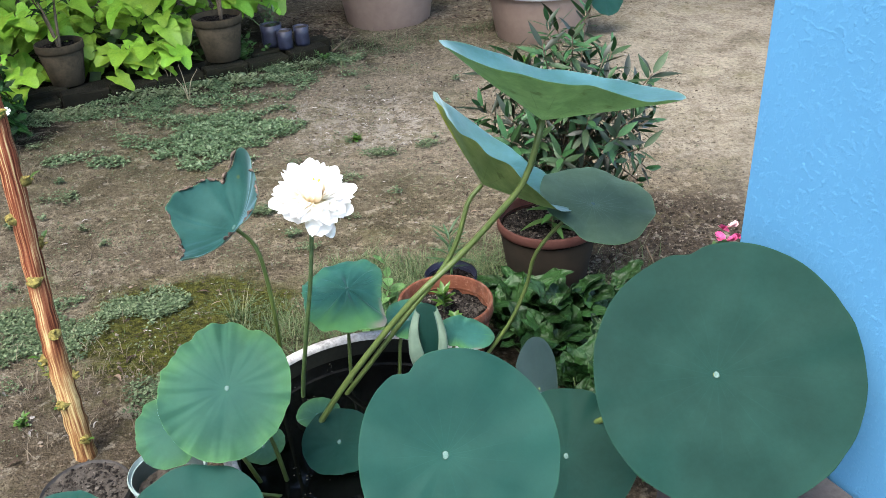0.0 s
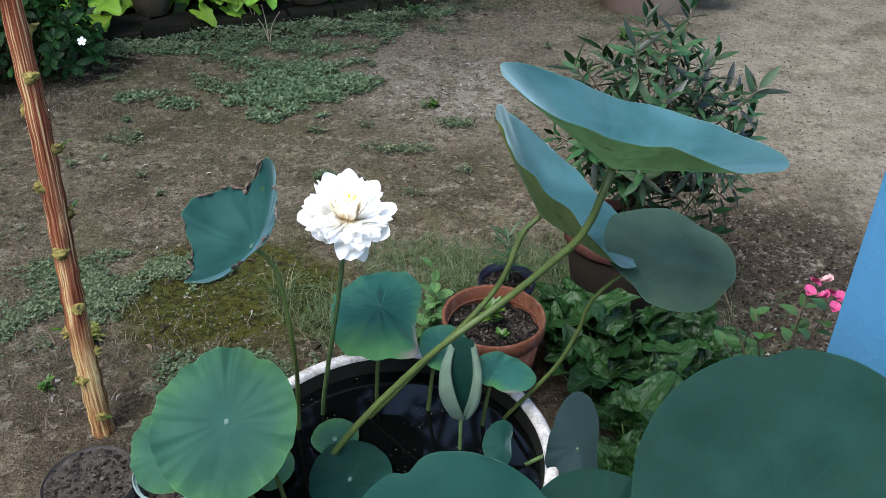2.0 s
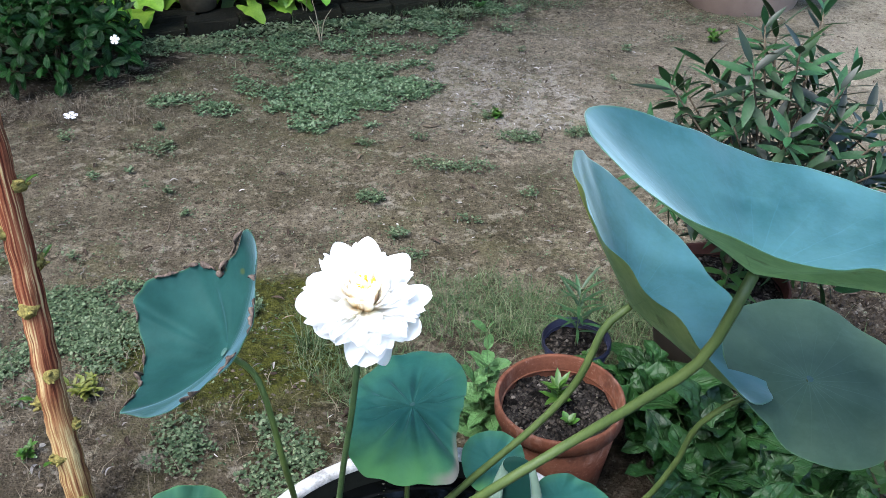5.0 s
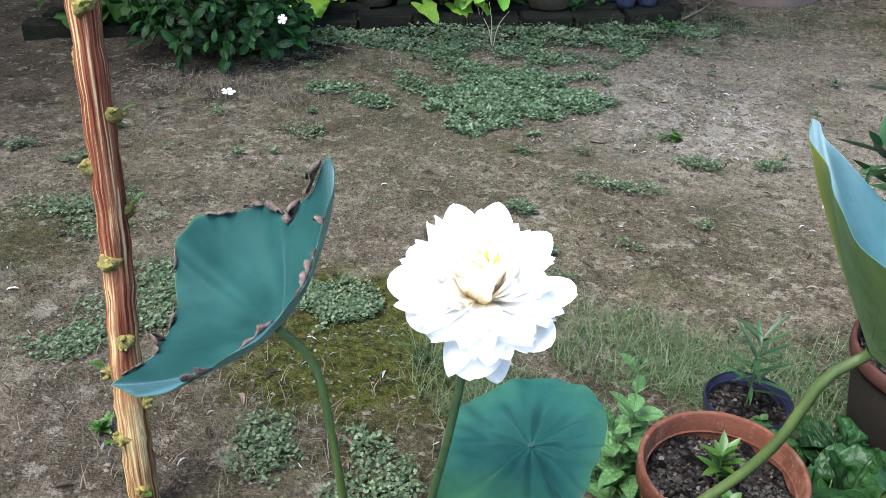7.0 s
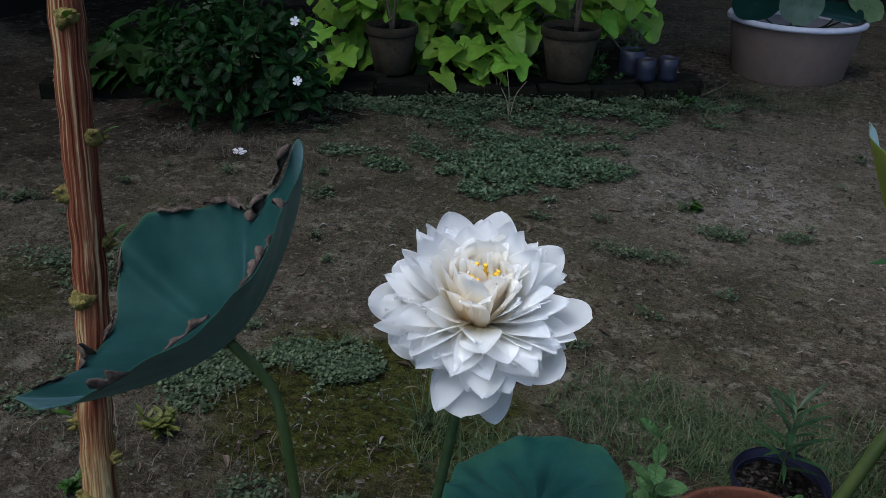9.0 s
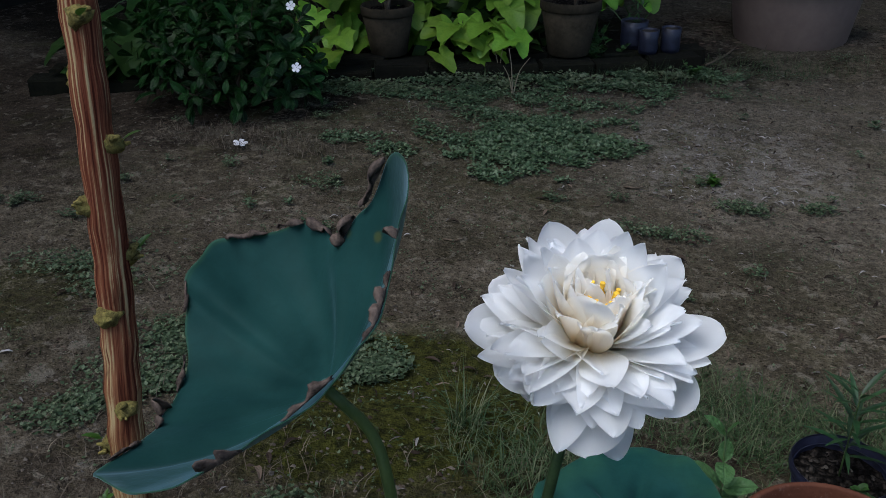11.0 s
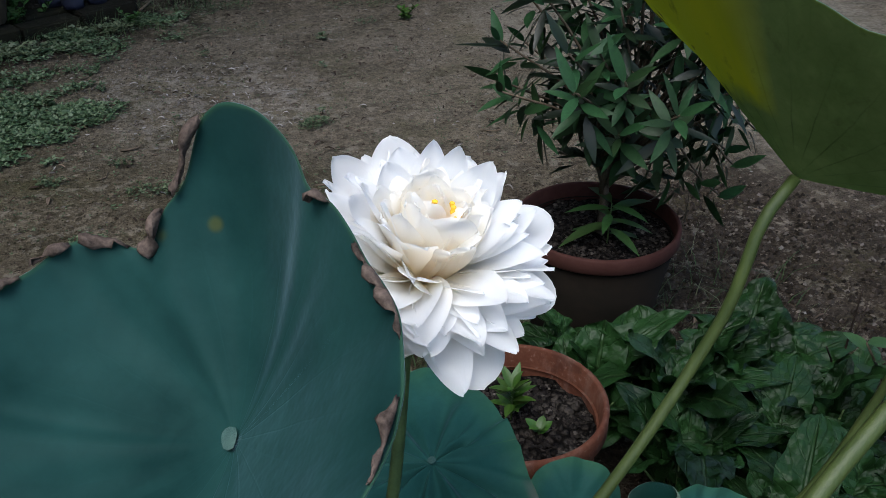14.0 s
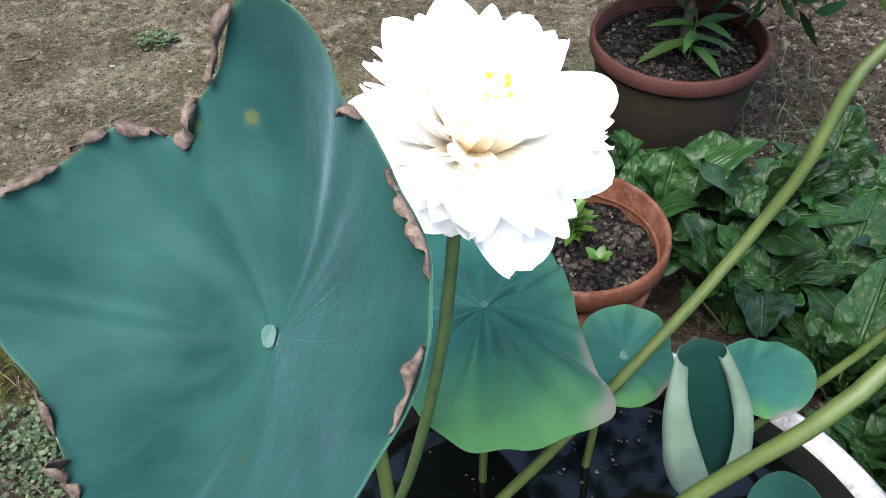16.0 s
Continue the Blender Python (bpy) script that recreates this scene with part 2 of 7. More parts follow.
def ground_material():
    m, nt, b = material("bare_garden_soil", 0.92, 0.2)
    v = coords(nt)
    big, mid, fine, grit = noise_of(nt, v, 1.1, 5), noise_of(nt, v, 6, 6, 0.65), noise_of(nt, v, 45, 5, 0.7), noise_of(nt, v, 210, 3, 0.7)
    f = calc(nt, "ADD", calc(nt, "MULTIPLY", mid, 0.5), calc(nt, "MULTIPLY", fine, 0.5))

    def grains(scale):
        w = node(nt, "ShaderNodeTexVoronoi", Scale=scale)
        nt.links.new(mix(nt, 0.02, v, coords(nt, "Object", (1.6, 0.7, 1))), w.inputs["Vector"])
        s = nt.nodes.new("ShaderNodeSeparateColor")
        nt.links.new(w.outputs["Color"], s.inputs[0])
        return s.outputs[0], w.outputs["Distance"]

    g1, d1 = grains(38.0)
    g2, d2 = grains(130.0)
    c = ramp(nt, f, [(0.39, (0.062, 0.051, 0.038)), (0.5, (0.118, 0.098, 0.075)), (0.60, (0.185, 0.158, 0.126))])
    # crust flakes, grains and dark crumbs
    c = mix(nt, calc(nt, "MULTIPLY", mask(nt, g1, 0.72, 0.9), calc(nt, "MULTIPLY", mask(nt, d1, 0.5, 0.3), mask(nt, fine, 0.42, 0.56))), c, (0.25, 0.215, 0.175))
    c = mix(nt, calc(nt, "MULTIPLY", mask(nt, g2, 0.6, 0.95), calc(nt, "MULTIPLY", mask(nt, d2, 0.5, 0.3), 0.6)), c, (0.25, 0.215, 0.175))
    c = mix(nt, calc(nt, "MULTIPLY", mask(nt, g2, 0.35, 0.1), calc(nt, "MULTIPLY", mask(nt, d2, 0.55, 0.3), 0.9)), c, (0.014, 0.011, 0.007))
    c = mix(nt, calc(nt, "MULTIPLY", mask(nt, g1, 0.16, 0.05), calc(nt, "MULTIPLY", mask(nt, d1, 0.5, 0.35), 0.8)), c, (0.030, 0.025, 0.016))
    sep = nt.nodes.new("ShaderNodeSeparateXYZ")
    nt.links.new(v, sep.inputs[0])
    x, y = sep.outputs["X"], sep.outputs["Y"]

    def blot(cx, cy, rx, ry, lo=1.15, hi=0.55, wob=1.1):
        dx = calc(nt, "POWER", calc(nt, "DIVIDE", calc(nt, "SUBTRACT", x, cx), rx), 2.0)
        dy = calc(nt, "POWER", calc(nt, "DIVIDE", calc(nt, "SUBTRACT", y, cy), ry), 2.0)
        d = calc(nt, "ADD", calc(nt, "ADD", dx, dy), calc(nt, "MULTIPLY", calc(nt, "SUBTRACT", mid, 0.5), wob * 3))
        return mask(nt, d, lo, hi)

    # trodden pale path, mossy stains, dark dug earth, bed soil with shade painted near black
    pale = ramp(nt, f, [(0.40, (0.17, 0.149, 0.126)), (0.58, (0.38, 0.342, 0.30))])
    c = mix(nt, calc(nt, "MULTIPLY", blot(1.7, 4.3, 0.95, 1.9), 0.8), c, pale)
    c = mix(nt, calc(nt, "MULTIPLY", blot(0.15, 4.15, 1.05, 0.95, 1.3, 0.3), 0.32), c, pale)
    wide0 = noise_of(nt, v, 14, 6, 0.75)
    flake = calc(nt, "MULTIPLY", blot(-0.28, 3.95, 0.42, 0.45), mask(nt, calc(nt, "ADD", wide0, calc(nt, "MULTIPLY", g1, 0.2)), 0.60, 0.64))
    c = mix(nt, calc(nt, "MULTIPLY", flake, 0.7), c, (0.31, 0.28, 0.265))
    moss = ramp(nt, fine, [(0.38, (0.011, 0.012, 0.0025)), (0.6, (0.047, 0.049, 0.008))])
    c = mix(nt, calc(nt, "MULTIPLY", blot(-1.75, 2.35, 0.22, 0.25), 0.7), c, moss)
    c = mix(nt, calc(nt, "MULTIPLY", blot(-0.2, 3.05, 0.55, 0.45, 1.3, 0.1), 0.2), c, moss)
    c = mix(nt, calc(nt, "MULTIPLY", blot(-1.15, 3.75, 0.75, 0.75, 1.3, 0.2), 0.25), c, (0.060, 0.062, 0.024))
    dug = ramp(nt, f, [(0.40, (0.018, 0.013, 0.010)), (0.6, (0.078, 0.060, 0.047))])
    c = mix(nt, calc(nt, "MULTIPLY", blot(0.90, 2.40, 0.62, 0.72), 0.9), c, dug)
    c = mix(nt, calc(nt, "MULTIPLY", blot(-0.75, 1.75, 0.6, 0.35), 0.6), c, dug)
    c = mix(nt, calc(nt, "MULTIPLY", blot(-0.45, 2.08, 0.34, 0.26), 0.8), c, ramp(nt, f, [(0.40, (0.016, 0.014, 0.007)), (0.6, (0.070, 0.060, 0.034))]))
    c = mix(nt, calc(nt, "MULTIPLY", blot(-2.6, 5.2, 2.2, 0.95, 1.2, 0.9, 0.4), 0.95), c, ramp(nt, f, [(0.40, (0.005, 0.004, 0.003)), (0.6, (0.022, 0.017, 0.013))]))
    c = mix(nt, calc(nt, "MULTIPLY", mask(nt, big, 0.42, 0.62), 0.3), c, (0.078, 0.064, 0.050))
    # shade painted on the soil under the bush, then to its left
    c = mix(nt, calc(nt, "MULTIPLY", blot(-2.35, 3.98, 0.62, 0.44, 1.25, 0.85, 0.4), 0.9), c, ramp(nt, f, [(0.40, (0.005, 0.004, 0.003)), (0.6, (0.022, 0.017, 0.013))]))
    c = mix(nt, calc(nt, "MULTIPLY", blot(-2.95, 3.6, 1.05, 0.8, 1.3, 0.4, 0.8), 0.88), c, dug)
    # shade painted below the greens, in the same tone as the dug earth
    c = mix(nt, calc(nt, "MULTIPLY", blot(0.42, 1.85, 0.40, 0.45, 1.3, 0.8, 0.5), 0.85), c, dug)
    # darker ground near the small pots
    c = mix(nt, calc(nt, "MULTIPLY", blot(0.08, 2.28, 0.42, 0.36, 1.3, 0.5, 0.7), 0.75), c, dug)
    crumbs = noise_of(nt, v, 95, 4, 0.7)
    c = mix(nt, 0.55, c, ramp(nt, crumbs, [(0.36, (0.42, 0.41, 0.40)), (0.5, (0.98, 0.98, 0.98)), (0.66, (1.0, 1.0, 1.0))]), "MULTIPLY")
    c = mix(nt, calc(nt, "MULTIPLY", mask(nt, crumbs, 0.58, 0.70), 0.45), c, (0.26, 0.225, 0.185))
    c = mix(nt, 0.4, c, ramp(nt, grit, [(0.38, (0.42, 0.41, 0.40)), (0.54, (1.0, 1.0, 1.0))]), "MULTIPLY")
    # damp and dry patches
    damp = noise_of(nt, v, 2.7, 6, 0.68)
    c = mix(nt, 0.9, c, ramp(nt, damp, [(0.36, (0.70, 0.71, 0.66)), (0.5, (0.95, 0.95, 0.93)), (0.62, (1.0, 1.0, 1.0))]), "MULTIPLY")
    c = mix(nt, calc(nt, "MULTIPLY", mask(nt, damp, 0.56, 0.66), mask(nt, fine, 0.5, 0.58)), c, (0.215, 0.188, 0.158))
    # crusted flakes a few centimetres across, pale or lichen-grey, with broken edges
    wide = noise_of(nt, v, 17, 6, 0.72)
    c = mix(nt, calc(nt, "MULTIPLY", mask(nt, wide, 0.575, 0.61), 0.55), c, (0.225, 0.205, 0.178))
    c = mix(nt, calc(nt, "MULTIPLY", mask(nt, noise_of(nt, v, 23, 6, 0.75), 0.42, 0.385), 0.6), c, (0.046, 0.038, 0.028))
    c = mix(nt, calc(nt, "MULTIPLY", mask(nt, noise_of(nt, v, 3.3, 5, 0.7), 0.54, 0.64), 0.28), c, (0.090, 0.088, 0.040))
    c = mix(nt, 1.0, c, (0.78, 0.765, 0.70), "MULTIPLY")
    c = mix(nt, calc(nt, "MULTIPLY", blot(-0.77, 2.31, 0.33, 0.29, 1.4, 0.8, 0.6), 0.94), c, moss)
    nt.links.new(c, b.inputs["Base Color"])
    h = calc(nt, "ADD", calc(nt, "MULTIPLY", fine, 0.7), calc(nt, "MULTIPLY", calc(nt, "ADD", grit, crumbs), 0.4))
    h = calc(nt, "ADD", h, calc(nt, "MULTIPLY", mask(nt, d2, 0.6, 0.1), calc(nt, "MULTIPLY", g2, 0.3)))
    bump(nt, b, h, 1.0, 0.016)
    return m


def plaster_material():
    m, nt, b = material("blue_painted_plaster", 0.6, 0.35)
    v = coords(nt)
    n1, n2, n3 = noise_of(nt, v, 2.0, 4), noise_of(nt, v, 48, 4, 0.5), noise_of(nt, v, 110, 3, 0.5)
    c = ramp(nt, n1, [(0.3, (0.04592, 0.1509, 0.2747)), (0.7, (0.05494, 0.1706, 0.3034))])
    c = mix(nt, calc(nt, "MULTIPLY", mask(nt, n3, 0.52, 0.7), 0.25), c, (0.06888, 0.1968, 0.3362))
    nt.links.new(c, b.inputs["Base Color"])
    h = calc(nt, "ADD", calc(nt, "MULTIPLY", n2, 0.6), calc(nt, "MULTIPLY", mask(nt, n3, 0.5, 0.75), 0.5))
    bump(nt, b, h, 0.3, 0.005)
    return m


def cane_material():
    m, nt, b = material("striped_bark", 0.8, 0.2)
    n = noise_of(nt, coords(nt, "UV", (1, 0.42, 1)), 15, 4, 0.6)  # long stripes up the stem
    n2 = noise_of(nt, coords(nt, "Object", (1, 1, 0.15)), 60, 4)
    n3 = noise_of(nt, coords(nt), 9, 2)
    sep = nt.nodes.new("ShaderNodeSeparateXYZ")
    nt.links.new(coords(nt), sep.inputs[0])
    red = ramp(nt, n, [(0.36, (0.0451, 0.01148, 0.00656)), (0.45, (0.123, 0.03444, 0.01804)), (0.55, (0.1886, 0.0738, 0.03608)), (0.61, (0.3526, 0.2583, 0.1312))])
    tan = ramp(nt, n, [(0.36, (0.0697, 0.0246, 0.0123)), (0.45, (0.164, 0.0779, 0.03116)), (0.54, (0.2706, 0.1763, 0.0738)), (0.63, (0.369, 0.287, 0.1353))])
    c = mix(nt, mask(nt, calc(nt, "ADD", sep.outputs["Z"], calc(nt, "MULTIPLY", n3, 0.5)), 0.75, 0.25), red, tan)
    c = mix(nt, calc(nt, "MULTIPLY", mask(nt, n2, 0.58, 0.7), 0.55), c, (0.03444, 0.01394, 0.0082))
    nt.links.new(c, b.inputs["Base Color"])
    bump(nt, b, n, 0.9, 0.004)
    return m


GROUND, PLASTER, CANE = ground_material(), plaster_material(), cane_material()
CONCRETE = simple("worn_concrete", (0.0328, 0.03018, 0.03149), (0.06888, 0.06429, 0.0656), 0.9, 9, 0.5, 0.004, fine=14)
# for the added walls; dark so that the water reflects little
SHADE_WALL = simple("dark_shade_wall", (0.007574, 0.008267, 0.005855), (0.01894, 0.01791, 0.01446), 0.9, 3, 0.4, 0.01)
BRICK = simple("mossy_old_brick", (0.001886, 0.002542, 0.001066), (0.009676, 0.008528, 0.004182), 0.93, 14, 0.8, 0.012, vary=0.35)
def worn_terracotta():
    """Orange clay with pale lime bloom in streaks and darker damp stains."""
    m, nt, b = material("orange_terracotta", 0.78, 0.3)
    v = coords(nt)
    n1, n2 = noise_of(nt, v, 12), noise_of(nt, v, 140, 3)
    c = ramp(nt, calc(nt, "ADD", calc(nt, "MULTIPLY", n1, 0.65), calc(nt, "MULTIPLY", n2, 0.35)), [(0.36, (0.06478, 0.02148, 0.01189)), (0.64, (0.1041, 0.04141, 0.02419))])
    c = mix(nt, calc(nt, "MULTIPLY", mask(nt, noise_of(nt, coords(nt, "Object", (1, 1, 0.4)), 34, 5, 0.7), 0.52, 0.66), 0.5), c, (0.1435, 0.08856, 0.0697))
    c = mix(nt, calc(nt, "MULTIPLY", mask(nt, noise_of(nt, v, 19, 4), 0.44, 0.34), 0.55), c, (0.0369, 0.01476, 0.00984))
    c = mix(nt, calc(nt, "MULTIPLY", mask(nt, n2, 0.62, 0.70), 0.35), c, (0.164, 0.123, 0.1025))
    nt.links.new(c, b.inputs["Base Color"])
    bump(nt, b, n2, 0.35, 0.002)
    return m


TERRACOTTA = worn_terracotta()
CLAY_RIM = simple("red_clay_rim", (0.03044, 0.0103, 0.007938), (0.05176, 0.02132, 0.01673), 0.8, 14, 0.3, 0.002)
FAR_CLAY = simple("weathered_brown_clay", (0.01312, 0.01066, 0.00615), (0.04428, 0.03444, 0.02132), 0.9, 11, 0.5, 0.004)
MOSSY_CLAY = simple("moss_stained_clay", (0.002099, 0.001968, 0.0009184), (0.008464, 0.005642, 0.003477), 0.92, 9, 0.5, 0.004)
def clod_material(name, dark, light, crust, scale):
    """Crumbly soil: clods of differing tone, gaps with painted shade, and patches of paler crust."""
    m, nt, b = material(name, 0.95, 0.2)
    v = coords(nt)
    w = node(nt, "ShaderNodeTexVoronoi", Scale=scale)
    nt.links.new(mix(nt, 0.006, v, noise_color(nt, v, scale * 0.8)), w.inputs["Vector"])
    sep = nt.nodes.new("ShaderNodeSeparateColor")
    nt.links.new(w.outputs["Color"], sep.inputs[0])
    n = noise_of(nt, v, scale * 3, 3)
    c = ramp(nt, calc(nt, "ADD", calc(nt, "MULTIPLY", sep.outputs[0], 0.6), calc(nt, "MULTIPLY", n, 0.4)), [(0.25, dark), (0.75, light)])
    c = mix(nt, calc(nt, "MULTIPLY", mask(nt, noise_of(nt, v, 13, 3), 0.52, 0.60), 0.7), c, crust)
    # crevice shade between the clods, put into the colour
    c = mix(nt, calc(nt, "MULTIPLY", mask(nt, w.outputs["Distance"], 0.38, 0.62), 0.9), c, tuple(x * 0.35 for x in dark))
    nt.links.new(c, b.inputs["Base Color"])
    bump(nt, b, calc(nt, "ADD", calc(nt, "MULTIPLY", w.outputs["Distance"], -1.0), calc(nt, "MULTIPLY", n, 0.3)), 1.0, 0.015)
    return m


POT_SOIL = clod_material("dark_potting_soil", (0.0041, 0.00328, 0.002624), (0.03444, 0.02829, 0.02378), (0.0697, 0.05986, 0.05084), 100.0)
POT_SOIL_DRY = simple("dry_grey_pot_soil", (0.01615, 0.01361, 0.01148), (0.0501, 0.04297, 0.03657), 0.95, 30, 0.8, 0.008)
BLACK_PLASTIC = simple("dark_navy_plastic", (0.00533, 0.00615, 0.0164), (0.01558, 0.01763, 0.03936), 0.5, 16, 0.15, 0.001)
BAG = simple("dusty_navy_film", (0.00492, 0.00574, 0.01312), (0.01968, 0.02214, 0.04264), 0.5, 30, 0.5, 0.004)
GREY_PLASTIC = simple("dusty_dark_plastic", (0.02558, 0.02304, 0.02304), (0.06142, 0.05625, 0.05117), 0.75, 20, 0.2, 0.001)
TURQUOISE = simple("faded_turquoise_plastic", (0.1478, 0.2104, 0.2104), (0.2239, 0.2776, 0.2686), 0.6, 25, 0.2, 0.001)
WHITE_RIM = simple("stained_white_plastic", (0.1066, 0.1025, 0.0984), (0.5084, 0.492, 0.492), 0.5, 26, 0.25, 0.002, fine=7)
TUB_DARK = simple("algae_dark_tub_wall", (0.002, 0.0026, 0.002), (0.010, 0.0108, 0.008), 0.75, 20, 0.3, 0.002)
TAN_TUB = simple("dusty_tan_plastic", (0.1441, 0.1, 0.08003), (0.2001, 0.1441, 0.116), 0.6, 5, 0.1, 0.002)
GREY_RIM = simple("pale_grey_plastic_rim", (0.369, 0.369, 0.4264), (0.492, 0.492, 0.5412), 0.55, 9, 0.1, 0.001)
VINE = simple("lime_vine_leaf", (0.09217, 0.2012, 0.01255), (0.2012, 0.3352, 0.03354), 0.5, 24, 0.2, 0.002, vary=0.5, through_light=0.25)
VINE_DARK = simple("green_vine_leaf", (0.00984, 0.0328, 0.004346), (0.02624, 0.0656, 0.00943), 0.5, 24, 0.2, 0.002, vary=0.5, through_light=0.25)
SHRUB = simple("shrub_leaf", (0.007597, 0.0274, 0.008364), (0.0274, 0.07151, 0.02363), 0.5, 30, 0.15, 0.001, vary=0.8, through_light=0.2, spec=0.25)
# much darker copy of the shrub leaf, its shade put into the colour
SHRUB_SHADED = simple("shaded_shrub_leaf", (0.001968, 0.006888, 0.00223), (0.007347, 0.01915, 0.005904), 0.42, 30, 0.15, 0.001, vary=0.7, through_light=0.2)
def ribbed_leaf(name, dark, light, other, rib_color, rib_gain, spec):
    m, nt, b = material(name, 0.45, spec)
    sep = nt.nodes.new("ShaderNodeSeparateXYZ")
    nt.links.new(coords(nt, "UV"), sep.inputs[0])
    off = calc(nt, "ABSOLUTE", calc(nt, "SUBTRACT", sep.outputs["X"], 0.5))
    v = coords(nt)
    n = noise_of(nt, v, 38, 3)
    slant = calc(nt, "FRACT", calc(nt, "ADD", calc(nt, "MULTIPLY", calc(nt, "SUBTRACT", sep.outputs["Y"], calc(nt, "MULTIPLY", off, 0.5)), 8.0), calc(nt, "MULTIPLY", n, 0.5)))
    side = mask(nt, calc(nt, "ABSOLUTE", calc(nt, "SUBTRACT", slant, 0.5)), 0.09, 0.02)
    cells = node(nt, "ShaderNodeTexVoronoi", Scale=75.0)
    nt.links.new(v, cells.inputs["Vector"])
    puff = mask(nt, cells.outputs["Distance"], 0.75, 0.05)  # blisters between the veins
    rib = calc(nt, "MAXIMUM", mask(nt, off, 0.05, 0.02), calc(nt, "MULTIPLY", side, 0.25))
    c = ramp(nt, n, [(0.35, dark), (0.65, light)])
    o = nt.nodes.new("ShaderNodeObjectInfo")
    c = mix(nt, calc(nt, "MULTIPLY", o.outputs["Random"], 0.6), c, other)
    c = mix(nt, calc(nt, "MULTIPLY", rib, rib_gain), c, rib_color)
    nt.links.new(c, b.inputs["Base Color"])
    bump(nt, b, calc(nt, "ADD", calc(nt, "ADD", calc(nt, "MULTIPLY", rib, -0.7), n), calc(nt, "MULTIPLY", puff, 0.5)), 0.75, 0.006)
    thin(nt, b, c, 0.2)
    return m


CHARD = ribbed_leaf("crinkled_green_leaf", (0.002124, 0.008495, 0.001578), (0.006675, 0.02549, 0.004854), (0.02553, 0.07474, 0.0185), (0.04248, 0.07282, 0.0267), 0.28, 0.22)
VINCA = ribbed_leaf("glossy_bush_leaf", (0.000738, 0.00326, 0.000738), (0.005043, 0.02398, 0.003383), (0.01384, 0.06027, 0.009225), (0.05166, 0.1033, 0.04305), 0.5, 0.15)
SHRUB_FINE = simple("fine_dark_leaf", (0.008856, 0.02952, 0.008856), (0.0246, 0.0615, 0.01968), 0.5, 40, vary=0.4, through_light=0.2)
CHARD_RIB = simple("pale_leaf_rib", (0.03838, 0.06527, 0.01919), (0.06527, 0.09594, 0.03452), 0.5, 40)
MINT = simple("soft_green_leaf", (0.01935, 0.05879, 0.009676), (0.04026, 0.09356, 0.02017), 0.6, 50, 0.3, 0.002, vary=0.4, through_light=0.25)
WEED = ribbed_leaf("pale_green_weed_leaf", (0.04264, 0.0984, 0.02788), (0.06724, 0.1378, 0.04592), (0.0902, 0.1763, 0.0656), (0.123, 0.1968, 0.0902), 0.3, 0.2)
SEEDLING = simple("bright_seedling_leaf", (0.02517, 0.07052, 0.006724), (0.04871, 0.1041, 0.01517), 0.45, 50, 0.2, 0.001, vary=0.3, through_light=0.25)
BARK = simple("grey_brown_twig", (0.041, 0.03116, 0.02132), (0.123, 0.0943, 0.0656), 0.85, 60, 0.4, 0.002)
GREEN_STEM = simple("green_stem", (0.031, 0.06199, 0.01378), (0.05855, 0.09643, 0.02755), 0.6, 60)
PINK = simple("pink_petal", (0.3772, 0.0246, 0.123), (0.5412, 0.0902, 0.2214), 0.5, 120, through_light=0.2)
PALE_PINK = simple("pale_pink_petal", (0.5904, 0.2952, 0.328), (0.697, 0.451, 0.4592), 0.5, 120, through_light=0.2)
WHITE_PETAL = simple("white_bloom_petal", (0.6232, 0.6068, 0.6396), (0.7052, 0.697, 0.7216), 0.5, 120, through_light=0.2)
YELLOW_LEAF = simple("yellow_green_leaf", (0.06888, 0.08364, 0.00984), (0.1328, 0.1378, 0.0246), 0.55, 60, vary=0.4, through_light=0.2)


def water_material():
    m, nt, b = material("dark_pond_water", 0.05, 0.35)
    b.inputs["Base Color"].default_value = (0.0012, 0.0015, 0.0016, 1)
    b.inputs["IOR"].default_value = 1.33
    bump(nt, b, noise_of(nt, coords(nt), 9, 2), 0.05, 0.004)
    return m


WATER = water_material()


# ---- mesh tools ----
def link(name, verts, faces, mats, parent=None, label="", uvs=None, smooth=True):
    me = bpy.data.meshes.new(name)
    me.from_pydata([tuple(v) for v in verts], [], [tuple(f) for f in faces])
    for m in mats if isinstance(mats, (list, tuple)) else [mats]:
        me.materials.append(m)
    me.polygons.foreach_set("use_smooth", [smooth] * len(me.polygons))
    if uvs is not None:
        layer = me.uv_layers.new(name="UVMap")
        idx = np.empty(len(me.loops), dtype=np.int32)
        me.loops.foreach_get("vertex_index", idx)
        layer.data.foreach_set("uv", np.asarray(uvs, dtype=np.float32)[idx].ravel())
    me.update()
    ob = new(name, me)
    if parent is not None:
        ob.parent = parent
    if label:
        ob["label"] = label
    return ob


def root(name, place, label, category, group=""):
    ob = new(name)
    ob.empty_display_size = 0.05
    ob.location = place
    return tagged(ob, label, category, group)


def shared(name, me, m, parent):
    ob = new(name, me)
    ob.parent = parent
    ob.matrix_local = m
    return ob


def spline(points, n):
    """n points along a smooth curve through the given ones."""
    p = np.array(points, float)
    p = np.vstack([2 * p[0] - p[1], p, 2 * p[-1] - p[-2]])
    out = []
    for k in np.linspace(0, len(points) - 1, n):
        i = min(int(k), len(points) - 2)
        t = k - i
        a, b, c, d = p[i:i + 4]
        out.append(0.5 * (2 * b + (c - a) * t + (2 * a - 5 * b + 4 * c - d) * t * t + (3 * b - a - 3 * c + d) * t ** 3))
    return np.array(out)


